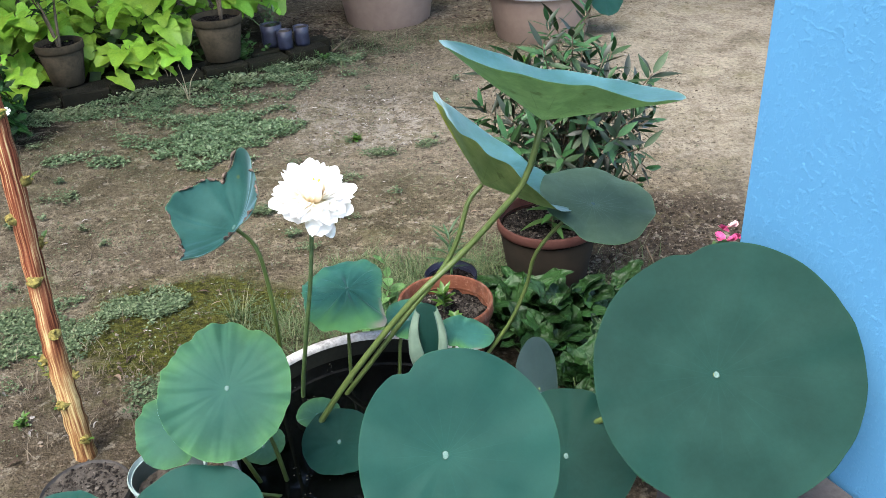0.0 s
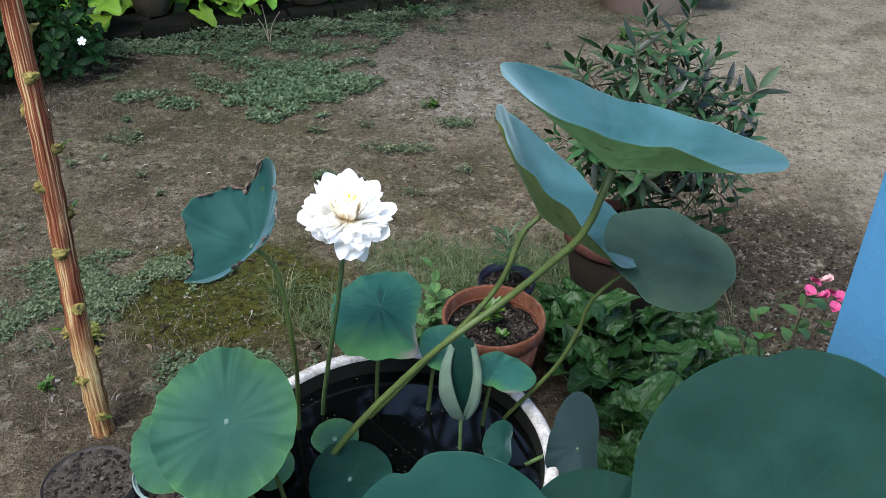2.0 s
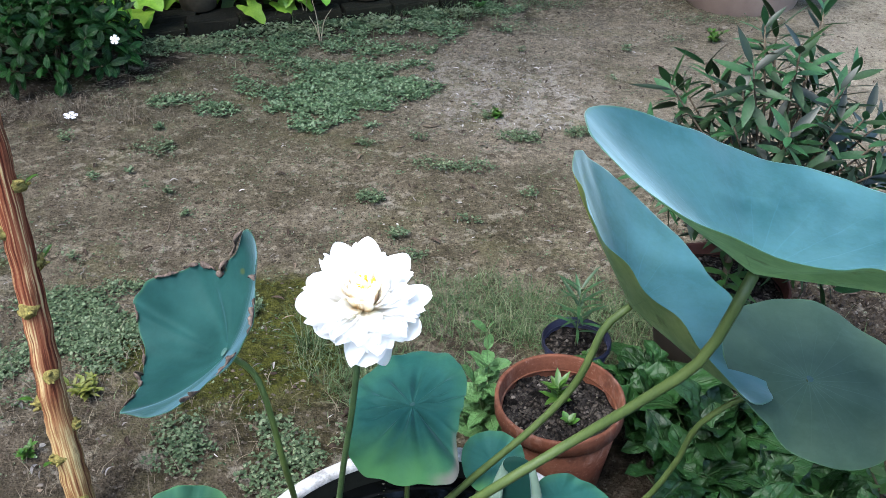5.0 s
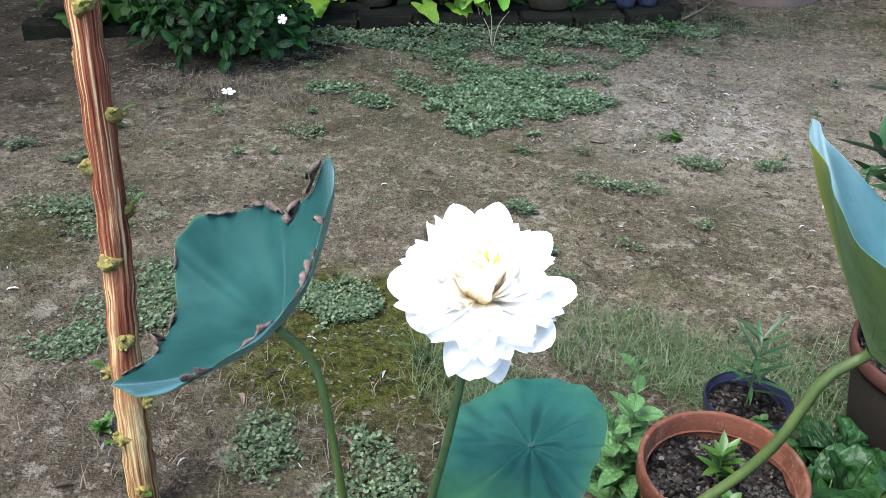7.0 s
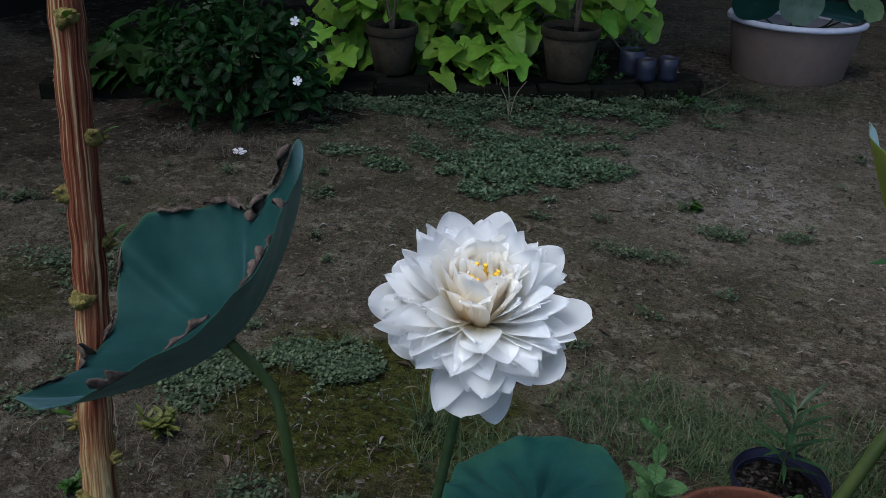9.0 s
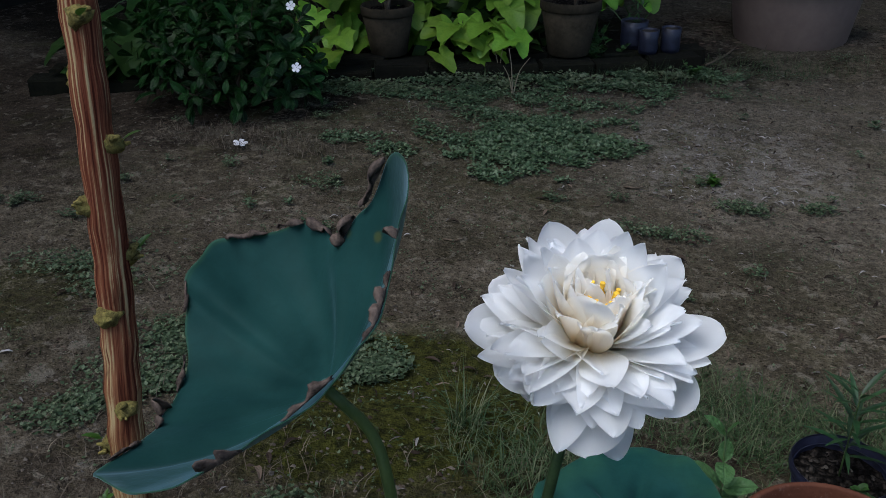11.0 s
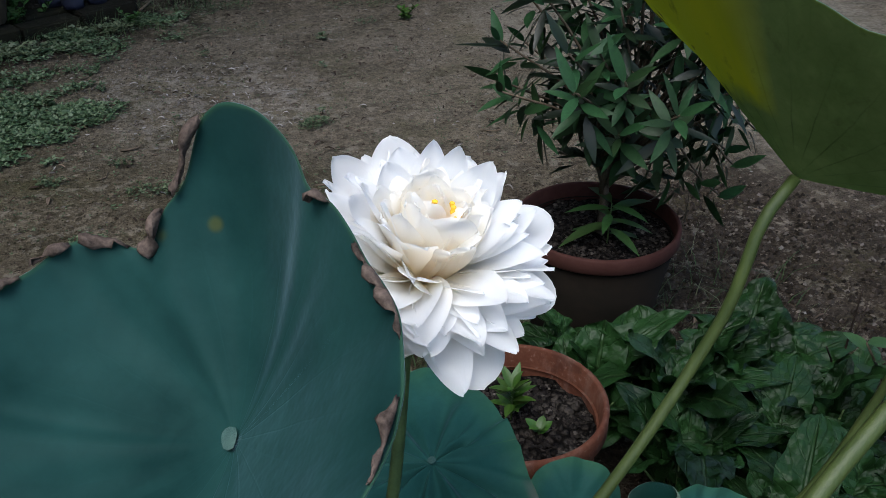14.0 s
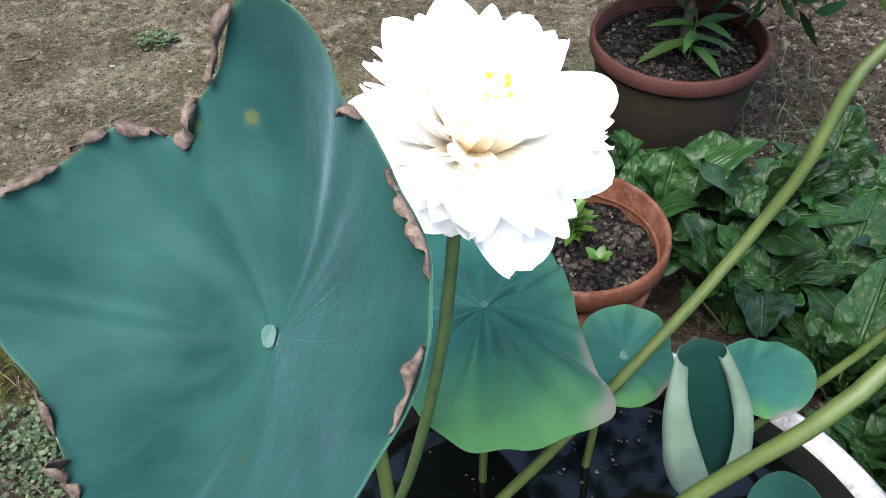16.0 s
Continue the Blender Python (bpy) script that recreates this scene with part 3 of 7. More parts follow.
def tube_data(points, r0, r1, n=14, seg=9, wob=0.0, radii=None):
    path = spline(points, n)
    tan = np.gradient(path, axis=0)
    tan /= np.linalg.norm(tan, axis=1)[:, None] + 1e-9
    ref = np.array([0.0, 0, 1]) if abs(tan[0][2]) < 0.9 else np.array([1.0, 0, 0])
    verts, faces = [], []
    for i in range(n):
        a = np.cross(tan[i], ref)
        a /= np.linalg.norm(a)
        b = np.cross(tan[i], a)
        ref = np.cross(a, tan[i])
        r = (r0 + (r1 - r0) * i / (n - 1)) if radii is None else radii[i]
        for k in range(seg):
            q = 2 * math.pi * k / seg
            rr = r * (1 + wob * noise.noise(Vector(path[i] * 40) + Vector((k * 1.7, 0, 0))))
            verts.append(path[i] + rr * (math.cos(q) * a + math.sin(q) * b))
    for i in range(n - 1):
        for k in range(seg):
            faces.append((i * seg + k, i * seg + (k + 1) % seg, (i + 1) * seg + (k + 1) % seg, (i + 1) * seg + k))
    faces.append(tuple(range(seg - 1, -1, -1)))
    faces.append(tuple((n - 1) * seg + k for k in range(seg)))
    return verts, faces


def tube(name, points, r0, r1, mat, parent=None, label="", n=14, seg=9, wob=0.0):
    v, f = tube_data(points, r0, r1, n, seg, wob)
    return link(name, v, f, mat, parent, label)


def lathe(name, profile, mat, parent, label="", seg=48, wob=0.0):
    verts, faces = [], []
    for i, (r, z) in enumerate(profile):
        for k in range(seg):
            q = 2 * math.pi * k / seg
            rr = r * (1 + wob * noise.noise(Vector((3 * math.cos(q), 3 * math.sin(q), z * 9))))
            verts.append((rr * math.cos(q), rr * math.sin(q), z))
    for i in range(len(profile) - 1):
        for k in range(seg):
            faces.append((i * seg + k, i * seg + (k + 1) % seg, (i + 1) * seg + (k + 1) % seg, (i + 1) * seg + k))
    return link(name, verts, faces, mat, parent, label)


def disc(name, radius, z, mat, parent, label="", rings=12, seg=40, rough=0.004, scale=30):
    verts, faces = [(0, 0, z)], []
    for i in range(1, rings + 1):
        r = radius * i / rings
        for k in range(seg):
            q = 2 * math.pi * k / seg
            x, y = r * math.cos(q), r * math.sin(q)
            h = rough * noise.fractal(Vector((x * scale, y * scale, z * 7)), 0.8, 2.2, 3)
            verts.append((x, y, z + h))
    for k in range(seg):
        faces.append((0, 1 + k, 1 + (k + 1) % seg))
    for i in range(rings - 1):
        for k in range(seg):
            a, b = 1 + i * seg, 1 + (i + 1) * seg
            faces.append((a + k, b + k, b + (k + 1) % seg, a + (k + 1) % seg))
    return link(name, verts, faces, mat, parent, label)


def blade(name, length, width, shape="lance", fold=0.25, bend=0.2, wave=0.0, nl=9, nw=5, mat=None, seed=0):
    """A leaf as a mesh: base at the origin, along +y, upper side +z."""
    rnd = random.Random(seed)
    verts, faces, uvs = [], [], []
    ph = rnd.random() * 6
    for i in range(nl):
        t = i / (nl - 1)
        if shape == "lance":
            w = math.sin(math.pi * min(1, t ** 0.85)) ** 0.85 * (1 - 0.15 * t)
        elif shape == "oval":
            w = math.sin(math.pi * t ** 0.8) ** 0.6
        elif shape == "paddle":
            w = 0.10 + 0.9 * math.sin(math.pi * t ** 1.45) ** 0.75
        elif shape == "heart":
            w = (1 - t) ** 0.75 * min(1.0, (t * 9 + 0.35)) * 1.15
        else:
            w = (0.07 + 0.93 * math.sin(math.pi * t ** 1.12) ** 0.55) * (1 + 0.05 * math.sin(t * 23 + seed) + 0.03 * math.sin(t * 41 + seed * 2))
        w = max(w, 0.015) * width / 2
        for j in range(nw):
            s = 2 * j / (nw - 1) - 1
            z = abs(s) * w * fold + length * (bend * (t - t * t * 1.6)) + wave * length * abs(s) * math.sin(t * 19 + ph + (2 if s > 0 else 0))
            y = t * length
            if shape == "spoon":
                z += 0.070 * length * noise.noise(Vector((s * w * 95, y * 95, seed * 1.3))) * min(1.0, 3 * t)
            if shape == "heart":
                y -= abs(s) ** 1.5 * 0.2 * length * (1 - t) ** 2
            verts.append((s * w, y, z))
            uvs.append((j / (nw - 1), t))
    for i in range(nl - 1):
        for j in range(nw - 1):
            a = i * nw + j
            faces.append((a, a + 1, a + nw + 1, a + nw))
    me = bpy.data.meshes.new(name)
    me.from_pydata(verts, [], faces)
    me.materials.append(mat)
    me.polygons.foreach_set("use_smooth", [True] * len(faces))
    layer = me.uv_layers.new(name="UVMap")
    for lp in me.loops:
        layer.data[lp.index].uv = uvs[lp.vertex_index]
    return me


def set_leaf(place, azimuth, pitch, roll=0.0, size=1.0):
    """Pose of a leaf: azimuth in degrees from +x, pitch above the level."""
    return Matrix.Translation(place) @ Euler((radians(pitch), 0, radians(azimuth - 90)), "XYZ").to_matrix().to_4x4() @ Matrix.Rotation(radians(roll), 4, "Y") @ Matrix.Scale(size, 4)


def smooth01(a, b, x):
    t = min(1, max(0, (x - a) / (b - a)))
    return t * t * (3 - 2 * t)


def gz(x, y):
    """Height of the ground."""
    h = 0.05 * (1 - smooth01(1.75, 2.8, y))
    h += 0.022 * noise.noise(Vector((x * 0.9, y * 0.9, 0.3))) * smooth01(0, 2, 8 - abs(y - 3))
    h += 0.008 * noise.fractal(Vector((x * 5, y * 5, 1.7)), 0.9, 2.1, 3)
    return h


# ---- ground, walls ----
def axis_steps(lo, hi, step, far):
    mid = list(np.arange(lo, hi + 1e-6, step))
    out, d = [], step
    e = hi
    while e < far:
        d *= 1.35
        e += d
        out.append(e)
    back, d, e = [], step, lo
    while e > -far:
        d *= 1.35
        e -= d
        back.append(e)
    return back[::-1] + mid + out


xs, ys = axis_steps(-3.4, 2.2, 0.024, 400), axis_steps(0.9, 6.4, 0.024, 400)
gv = [(x, y, gz(x, y) + (0.006 * noise.fractal(Vector((x * 26, y * 26, 0)), 0.8, 2.2, 3) if -3.4 <= x <= 2.2 and 0.9 <= y <= 6.4 else 0)) for y in ys for x in xs]
nx = len(xs)
gf = [(j * nx + i, j * nx + i + 1, (j + 1) * nx + i + 1, (j + 1) * nx + i) for j in range(len(ys) - 1) for i in range(nx - 1)]
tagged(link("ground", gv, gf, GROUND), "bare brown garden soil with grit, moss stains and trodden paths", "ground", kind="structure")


def prism(name, outline, z0, z1, mat, parent=None, label="", bevel=0.0):
    bm = bmesh.new()
    low = [bm.verts.new((x, y, z0)) for x, y in outline]
    top = [bm.verts.new((x, y, z1)) for x, y in outline]
    bm.faces.new(low[::-1])
    bm.faces.new(top)
    n = len(outline)
    for i in range(n):
        bm.faces.new((low[i], low[(i + 1) % n], top[(i + 1) % n], top[i]))
    bmesh.ops.recalc_face_normals(bm, faces=bm.faces)
    if bevel:
        bmesh.ops.bevel(bm, geom=list(bm.edges), offset=bevel, segments=2, affect="EDGES")
    me = bpy.data.meshes.new(name)
    bm.to_mesh(me)
    bm.free()
    me.materials.append(mat)
    ob = new(name, me)
    if parent is not None:
        ob.parent = parent
    if label:
        ob["label"] = label
    return ob


CORNER, RUN, OUT = Vector((0.535, 1.32)), Vector((0.454, -0.891)), Vector((-0.891, -0.454))


def beside_wall(along, out):
    p = CORNER + RUN * along + OUT * out
    return p.x, p.y


wall = prism("wall_east", [beside_wall(0, 0), beside_wall(0, -0.25), beside_wall(4.5, -0.25), beside_wall(4.5, 0)], -0.1, 3.0, PLASTER, bevel=0.006)
tagged(wall, "sky-blue painted plaster wall with lumpy texture", "wall", kind="structure")
apron = prism("pavement", [beside_wall(0.06, 0.004), beside_wall(4.4, 0.004), beside_wall(4.4, 0.19), beside_wall(0.06, 0.19)], -0.05, 0.46, CONCRETE, bevel=0.008)
tagged(apron, "raised grey concrete ledge along the blue wall", "pavement", kind="structure")
# unseen walls added to block low sky light and darken reflections
for nm, poly in (("shade_wall_north", [(-4.6, 7.9), (5, 7.9), (5, 8.15), (-4.6, 8.15)]), ("shade_wall_west", [(-4.85, -3), (-4.6, -3), (-4.6, 8.15), (-4.85, 8.15)])):
    tagged(prism(nm, poly, -0.1, 6.0, SHADE_WALL), "added plain dark wall, out of view, that cuts the sky light", "wall", kind="structure")


# ---- lotus ----
def ring_profile(rim, count, soft):
    """Radius and lift round a leaf, from (degrees, radius, lift) marks, eased by soft degrees."""
    rim = sorted(rim)
    a = np.array([r[0] for r in rim], float)
    q = np.arange(count) * 360.0 / count
    out = []
    for col in (1, 2):
        v = np.array([r[col] for r in rim], float)
        y = np.interp(q, np.concatenate([a - 360, a, a + 360]), np.concatenate([v, v, v]))
        w = max(1, int(round(soft / 360 * count)))
        for _ in range(3):
            y = sum(np.roll(y, k) for k in range(-w, w + 1)) / (2 * w + 1)
        out.append(y)
    return q, out[0], out[1]


def leaf_axes(normal):
    n = Vector(normal).normalized()
    u = (Vector((1, 0, 0)) - n * n.x).normalized()
    return n, u, n.cross(u)


def lotus_leaf(label, centre, normal, rim, stalk, mat, under=UNDER, radii=(0.0045, 0.0035), power=1.35, soft=9, ripple=0.004, waves=7, seed=1, count=96, rings=16, stalk_mat=None, group="lotus leaves in the tub", navel=0.005, notch=(), pleat=0.0, folds=21, straight=None, crease=None):
    """A round leaf on a stalk: blade, navel and stalk. rim: (degrees, radius, lift) marks, or one radius."""
    rnd = random.Random(seed)
    if not isinstance(rim, (list, tuple)):
        rim = [(k * 40, rim * rnd.uniform(0.93, 1.06), rim * rnd.uniform(0.02, 0.16)) for k in range(9)]
    if stalk[0][2] > 0.26:
        p, q = Vector(stalk[0]), Vector(stalk[1])
        stalk = [tuple(p + (p - q) * ((p.z - 0.24) / max(0.05, q.z - p.z)) * 0.6 + Vector((0, 0, 0.24 - p.z + (q.z - p.z) * ((p.z - 0.24) / max(0.05, q.z - p.z)) * 0.6)))] + list(stalk)
    base = Vector(stalk[0])
    thing = root("lotus_leaf", base, label, "lotus leaf", group)
    n, u, v = leaf_axes(normal)
    c = Vector(centre) - base
    q, rr, hh = ring_profile(rim, count, soft)
    hs = ring_profile(rim, count, max(soft, 34))[2]
    for at, depth, wide in notch:
        gap = (q - at + 180) % 360 - 180
        rr = rr * (1 - depth * np.exp(-(gap / wide) ** 2))
    bow = np.full(count, power)
    if straight:
        at, half, low = straight
        gap = (q - at + 180) % 360 - 180
        bow = power + (low - power) * np.exp(-(gap / half) ** 2)
    verts, uvs, faces = [tuple(c - n * 0.003)], [(0, 0)], []
    ph = rnd.random() * 6
    for i in range(1, rings + 1):
        s = 1.0 if i == rings else min(0.993, i / (rings - 1))
        for k in range(count):
            t = radians(q[k])
            d = u * math.cos(t) + v * math.sin(t)
            wv = waves * 0.42
            lift = hs[k] * s ** bow[k] + (hh[k] - hs[k]) * s ** 5 + ripple * 2.6 * s ** 2.2 * noise.noise(Vector((wv * math.cos(t), wv * math.sin(t), ph + s)))
            lift += pleat * math.sin(math.pi * min(1.0, s * 1.15)) * math.cos(folds * t + 2.0 * noise.noise(Vector((2 * math.cos(t), 2 * math.sin(t), seed)))) * (0.6 + 0.9 * noise.noise(Vector((3 * math.cos(t), 3 * math.sin(t), seed + s * 2))))
            if crease:
                at, deep, wide = crease
                gap = abs((q[k] - at + 180) % 360 - 180)
                lift -= deep * s * math.exp(-gap / wide)
            lift += 0.0035 * s * noise.noise(Vector((d.x * rr[k] * s * 22, d.y * rr[k] * s * 22, seed + 3.3)))
            jag = 1 + (0.012 * noise.noise(Vector((math.cos(t) * 5, math.sin(t) * 5, seed))) if i == rings else 0)
            verts.append(tuple(c + d * rr[k] * s * jag + n * (lift - 0.003 * (1 - s) ** 4)))
            uvs.append((k / count, s))
    for k in range(count):
        faces.append((0, 1 + k, 1 + (k + 1) % count))
    for i in range(rings - 1):
        a, b = 1 + i * count, 1 + (i + 1) * count
        for k in range(count):
            faces.append((a + k, b + k, b + (k + 1) % count, a + (k + 1) % count))
    ob = link("blade", verts, faces, [mat, under], thing, uvs=uvs)
    sol = ob.modifiers.new("thickness", "SOLIDIFY")
    sol.thickness, sol.offset, sol.material_offset, sol.material_offset_rim = 0.0006, -1, 1, 0
    if navel:
        nv = [tuple(c + n * 0.0012)] + [tuple(c + (u * math.cos(a) * 0.8 + v * math.sin(a)) * navel * rnd.uniform(0.85, 1.1) + n * 0.0006) for a in np.arange(10) * 0.6283]
        link("leaf_navel", nv, [(0, 1 + k, 1 + (k + 1) % 10) for k in range(10)], NAVEL, thing, "pale spot at the leaf centre")
    pts = [tuple(Vector(p) - base) for p in stalk] + [tuple(c - n * 0.004)]
    tube("stalk", pts, radii[0], radii[1], stalk_mat or STALK, thing, n=22, wob=0.08)
    return thing, (c, n, u, v, q, rr, hh, power)


WZ = 0.315  # water level
lotus_leaf("broad blue-green lotus leaf, flat and unbroken, beside the wall", (0.426, 1.058, 0.706), (-0.24, -0.62, 0.75),
           [(0, 0.198, 0.0), (20, 0.198, 0.004), (45, 0.203, 0.01), (75, 0.20, 0.01), (90, 0.19, 0.0), (105, 0.19, 0.010), (140, 0.182, 0.012), (180, 0.170, 0.006), (225, 0.182, 0.012), (270, 0.19, 0.0), (315, 0.192, 0.012)],
           [(0.08, 1.30, WZ), (0.22, 1.25, 0.42), (0.40, 1.14, 0.62)], LOTUS_DEEP, radii=(0.006, 0.005), ripple=0.005, waves=6, seed=3, count=128, notch=((93, 0.045, 5),))
lotus_leaf("round blue-green lotus leaf with a notched edge", (0.034, 0.916, 0.716), (0.03, -0.70, 0.70), [(0, 0.148, 0.006), (45, 0.145, 0.004), (80, 0.138, 0.008), (105, 0.128, 0.0), (125, 0.122, 0.008), (180, 0.108, 0.006), (225, 0.118, 0.008), (270, 0.128, 0.004), (315, 0.142, 0.006)],
           [(-0.02, 1.25, WZ), (-0.01, 1.10, 0.5), (0.025, 0.965, 0.67)], LOTUS, seed=5, ripple=0.005, waves=6, count=110, notch=((112, 0.09, 6), (300, 0.05, 7)))
lotus_leaf("fresh green ribbed lotus leaf over the tub's rim", (-0.327, 1.242, 0.587), (0.06, -0.60, 0.78),
           [(0, 0.104, -0.008), (20, 0.110, 0.0), (60, 0.112, 0.004), (95, 0.117, 0.006), (135, 0.108, 0.004), (180, 0.112, 0.01), (225, 0.118, 0.006), (265, 0.125, -0.004), (315, 0.112, 0.0)],
           [(-0.27, 1.30, WZ), (-0.285, 1.285, 0.45), (-0.32, 1.255, 0.56)], LOTUS_FRESH, seed=7, ripple=0.006, waves=14, soft=12, count=120, notch=((72, 0.07, 7),))
lotus_leaf("small fresh lotus leaf with a withered edge, under a larger one", (-0.450, 1.280, 0.472), (-0.15, -0.5, 0.85), 0.070,
           [(-0.32, 1.30, WZ), (-0.36, 1.29, 0.42)], LOTUS_FRESH, seed=9, ripple=0.004, waves=9)
torn, tf = lotus_leaf("torn lotus leaf cupped upward, with brown curled edges and spots", (-0.303, 1.387, 0.814), (-0.52, -0.29, 0.80),
                      [(22, 0.097, 0.054), (31, 0.095, 0.050), (41, 0.107, 0.056), (52, 0.117, 0.062), (61, 0.120, 0.066), (68, 0.116, 0.060), (76, 0.099, 0.046), (84, 0.093, 0.040), (91, 0.082, 0.034), (96, 0.083, 0.034), (103, 0.097, 0.042), (113, 0.102, 0.052), (124, 0.097, 0.058), (139, 0.102, 0.075), (147, 0.105, 0.073), (152, 0.113, 0.071), (156, 0.115, 0.068), (158, 0.108, 0.065), (160, 0.099, 0.061), (164, 0.101, 0.058), (168, 0.101, 0.055), (178, 0.090, 0.043), (185, 0.088, 0.038), (203, 0.082, 0.037), (220, 0.083, 0.040), (236, 0.090, 0.052), (247, 0.106, 0.066), (256, 0.104, 0.064), (279, 0.109, 0.061), (300, 0.108, 0.056), (323, 0.105, 0.051), (335, 0.105, 0.049), (351, 0.102, 0.047), (5, 0.095, 0.048)],
                      [(-0.315, 1.52, 0.20), (-0.303, 1.50, WZ), (-0.288, 1.470, 0.42), (-0.271, 1.432, 0.53), (-0.264, 1.404, 0.63), (-0.268, 1.396, 0.735), (-0.281, 1.400, 0.777)], LOTUS_SPOT, under=UNDER_PALE, seed=11, power=2.1, soft=1.6, ripple=0.0015, waves=11, count=240, rings=22, navel=0.0052, stalk_mat=STALK_LIGHT, straight=(325, 78, 1.12))


def dry_strip(a0, a1, width, turns, seed):
    """Withered margin of the torn leaf, curled over along its edge."""
    c, n, u, v, q, rr, hh, power = tf
    rnd = random.Random(seed)
    steps, cross = max(8, int((a1 - a0) / 1.0)), 7
    verts, faces = [], []
    for i in range(steps + 1):
        t = i / steps
        deg = a0 + (a1 - a0) * t
        r, h = np.interp(deg % 360, q, rr), np.interp(deg % 360, q, hh)
        ang = radians(deg)
        d = u * math.cos(ang) + v * math.sin(ang)
        p = c + d * r * 0.995 + n * (h * 0.99 + 0.0006)
        w = width * (math.sin(math.pi * (0.04 + 0.92 * t)) ** 0.6) * max(0.12, 0.75 + 1.3 * noise.noise(Vector((deg * 0.22, seed * 3.1, 0)))) * rnd.uniform(0.9, 1.1)
        roll = turns * (1 + 0.9 * noise.noise(Vector((deg * 0.25, seed * 1.7, 5))))
        slope = (d * r + n * h * power).normalized()
        side = d.cross(n)
        up = (n - slope * n.dot(slope)).normalized()
        for k in range(cross):
            f = k / (cross - 1)
            bend = roll * f * 2 * math.pi
            off = slope * (math.sin(bend) / max(roll * 6.28, 0.3)) * w + up * ((1 - math.cos(bend)) / max(roll * 6.28, 0.3)) * w
            verts.append(tuple(p + off + side * rnd.uniform(-0.0009, 0.0009) + up * rnd.uniform(0, 0.0004)))
    for i in range(steps):
        for k in range(cross - 1):
            a = i * cross + k
            faces.append((a, a + 1, a + cross + 1, a + cross))
    ob = link("dry_edge", verts, faces, DRY, torn, "brown withered curled leaf edge")
    sol = ob.modifiers.new("thickness", "SOLIDIFY")
    sol.thickness = 0.0004


for a0, a1, w, turns, sd in ((84, 96, 0.028, 0.7, 1), (98, 107, 0.017, 0.6, 2), (110, 119, 0.013, 0.7, 12), (123, 136, 0.011, 0.7, 3), (66, 79, 0.016, 0.65, 4), (156, 165, 0.006, 0.8, 13), (179, 196, 0.010, 0.6, 5), (203, 220, 0.010, 0.5, 6), (-15, 10, 0.0075, 0.5, 7), (298, 308, 0.016, 0.14, 8), (22, 30, 0.010, 0.6, 9), (319, 334, 0.006, 0.6, 10), (228, 242, 0.006, 0.7, 11)):
    dry_strip(a0, a1, w, turns, sd)

lotus_leaf("wavy lotus leaf with a creased middle and a lime-flushed lower lobe", (-0.156, 1.625, 0.532), (-0.1, 0.1, 0.8),
           [(8, 0.075, 0.0), (29, 0.083, 0.0), (52, 0.104, 0.0), (70, 0.127, 0.0), (93, 0.140, 0.0), (108, 0.136, 0.002), (128, 0.123, 0.004), (146, 0.119, 0.006), (164, 0.101, 0.002), (195, 0.090, 0.0), (214, 0.100, -0.002), (238, 0.128, -0.012), (250, 0.132, -0.027), (264, 0.132, -0.034), (279, 0.131, -0.036), (294, 0.132, -0.036), (304, 0.136, -0.034), (309, 0.138, -0.028), (316, 0.100, -0.018), (324, 0.086, -0.006), (340, 0.076, 0.0)],
           [(-0.165, 1.585, WZ), (-0.16, 1.60, 0.44)], LOTUS_YOUNG, seed=13, ripple=0.005, waves=11, soft=4, count=168, pleat=0.0060, folds=13, crease=(318, 0.030, 11))
lotus_leaf("large bowl-shaped lotus leaf held high, sky sheen painted pale blue above, olive below", (0.22, 1.397, 0.976), (0.24, 0.20, 0.95),
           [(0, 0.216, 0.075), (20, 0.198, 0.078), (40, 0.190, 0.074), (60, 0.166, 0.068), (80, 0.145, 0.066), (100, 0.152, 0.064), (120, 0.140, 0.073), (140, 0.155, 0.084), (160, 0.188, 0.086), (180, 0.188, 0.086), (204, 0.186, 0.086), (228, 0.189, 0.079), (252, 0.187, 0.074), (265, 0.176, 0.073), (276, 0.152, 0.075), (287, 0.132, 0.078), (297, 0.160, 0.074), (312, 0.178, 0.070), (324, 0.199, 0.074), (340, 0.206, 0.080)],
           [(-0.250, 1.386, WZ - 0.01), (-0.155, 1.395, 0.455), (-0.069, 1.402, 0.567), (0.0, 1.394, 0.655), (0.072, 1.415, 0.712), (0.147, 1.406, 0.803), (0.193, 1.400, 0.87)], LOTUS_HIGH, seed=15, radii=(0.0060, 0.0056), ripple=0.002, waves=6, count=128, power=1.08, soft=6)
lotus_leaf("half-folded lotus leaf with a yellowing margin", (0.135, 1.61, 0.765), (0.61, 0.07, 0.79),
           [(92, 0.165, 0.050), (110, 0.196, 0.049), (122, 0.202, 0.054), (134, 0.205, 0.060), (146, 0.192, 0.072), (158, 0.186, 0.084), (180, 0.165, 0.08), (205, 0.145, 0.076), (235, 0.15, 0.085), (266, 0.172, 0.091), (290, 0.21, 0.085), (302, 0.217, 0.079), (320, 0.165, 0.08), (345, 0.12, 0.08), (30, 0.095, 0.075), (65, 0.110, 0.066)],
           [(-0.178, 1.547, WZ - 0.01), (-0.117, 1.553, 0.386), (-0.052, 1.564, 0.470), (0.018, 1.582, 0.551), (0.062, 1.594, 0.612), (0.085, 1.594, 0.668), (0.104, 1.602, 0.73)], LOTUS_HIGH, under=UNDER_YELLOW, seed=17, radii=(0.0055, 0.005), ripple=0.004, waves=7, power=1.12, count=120)
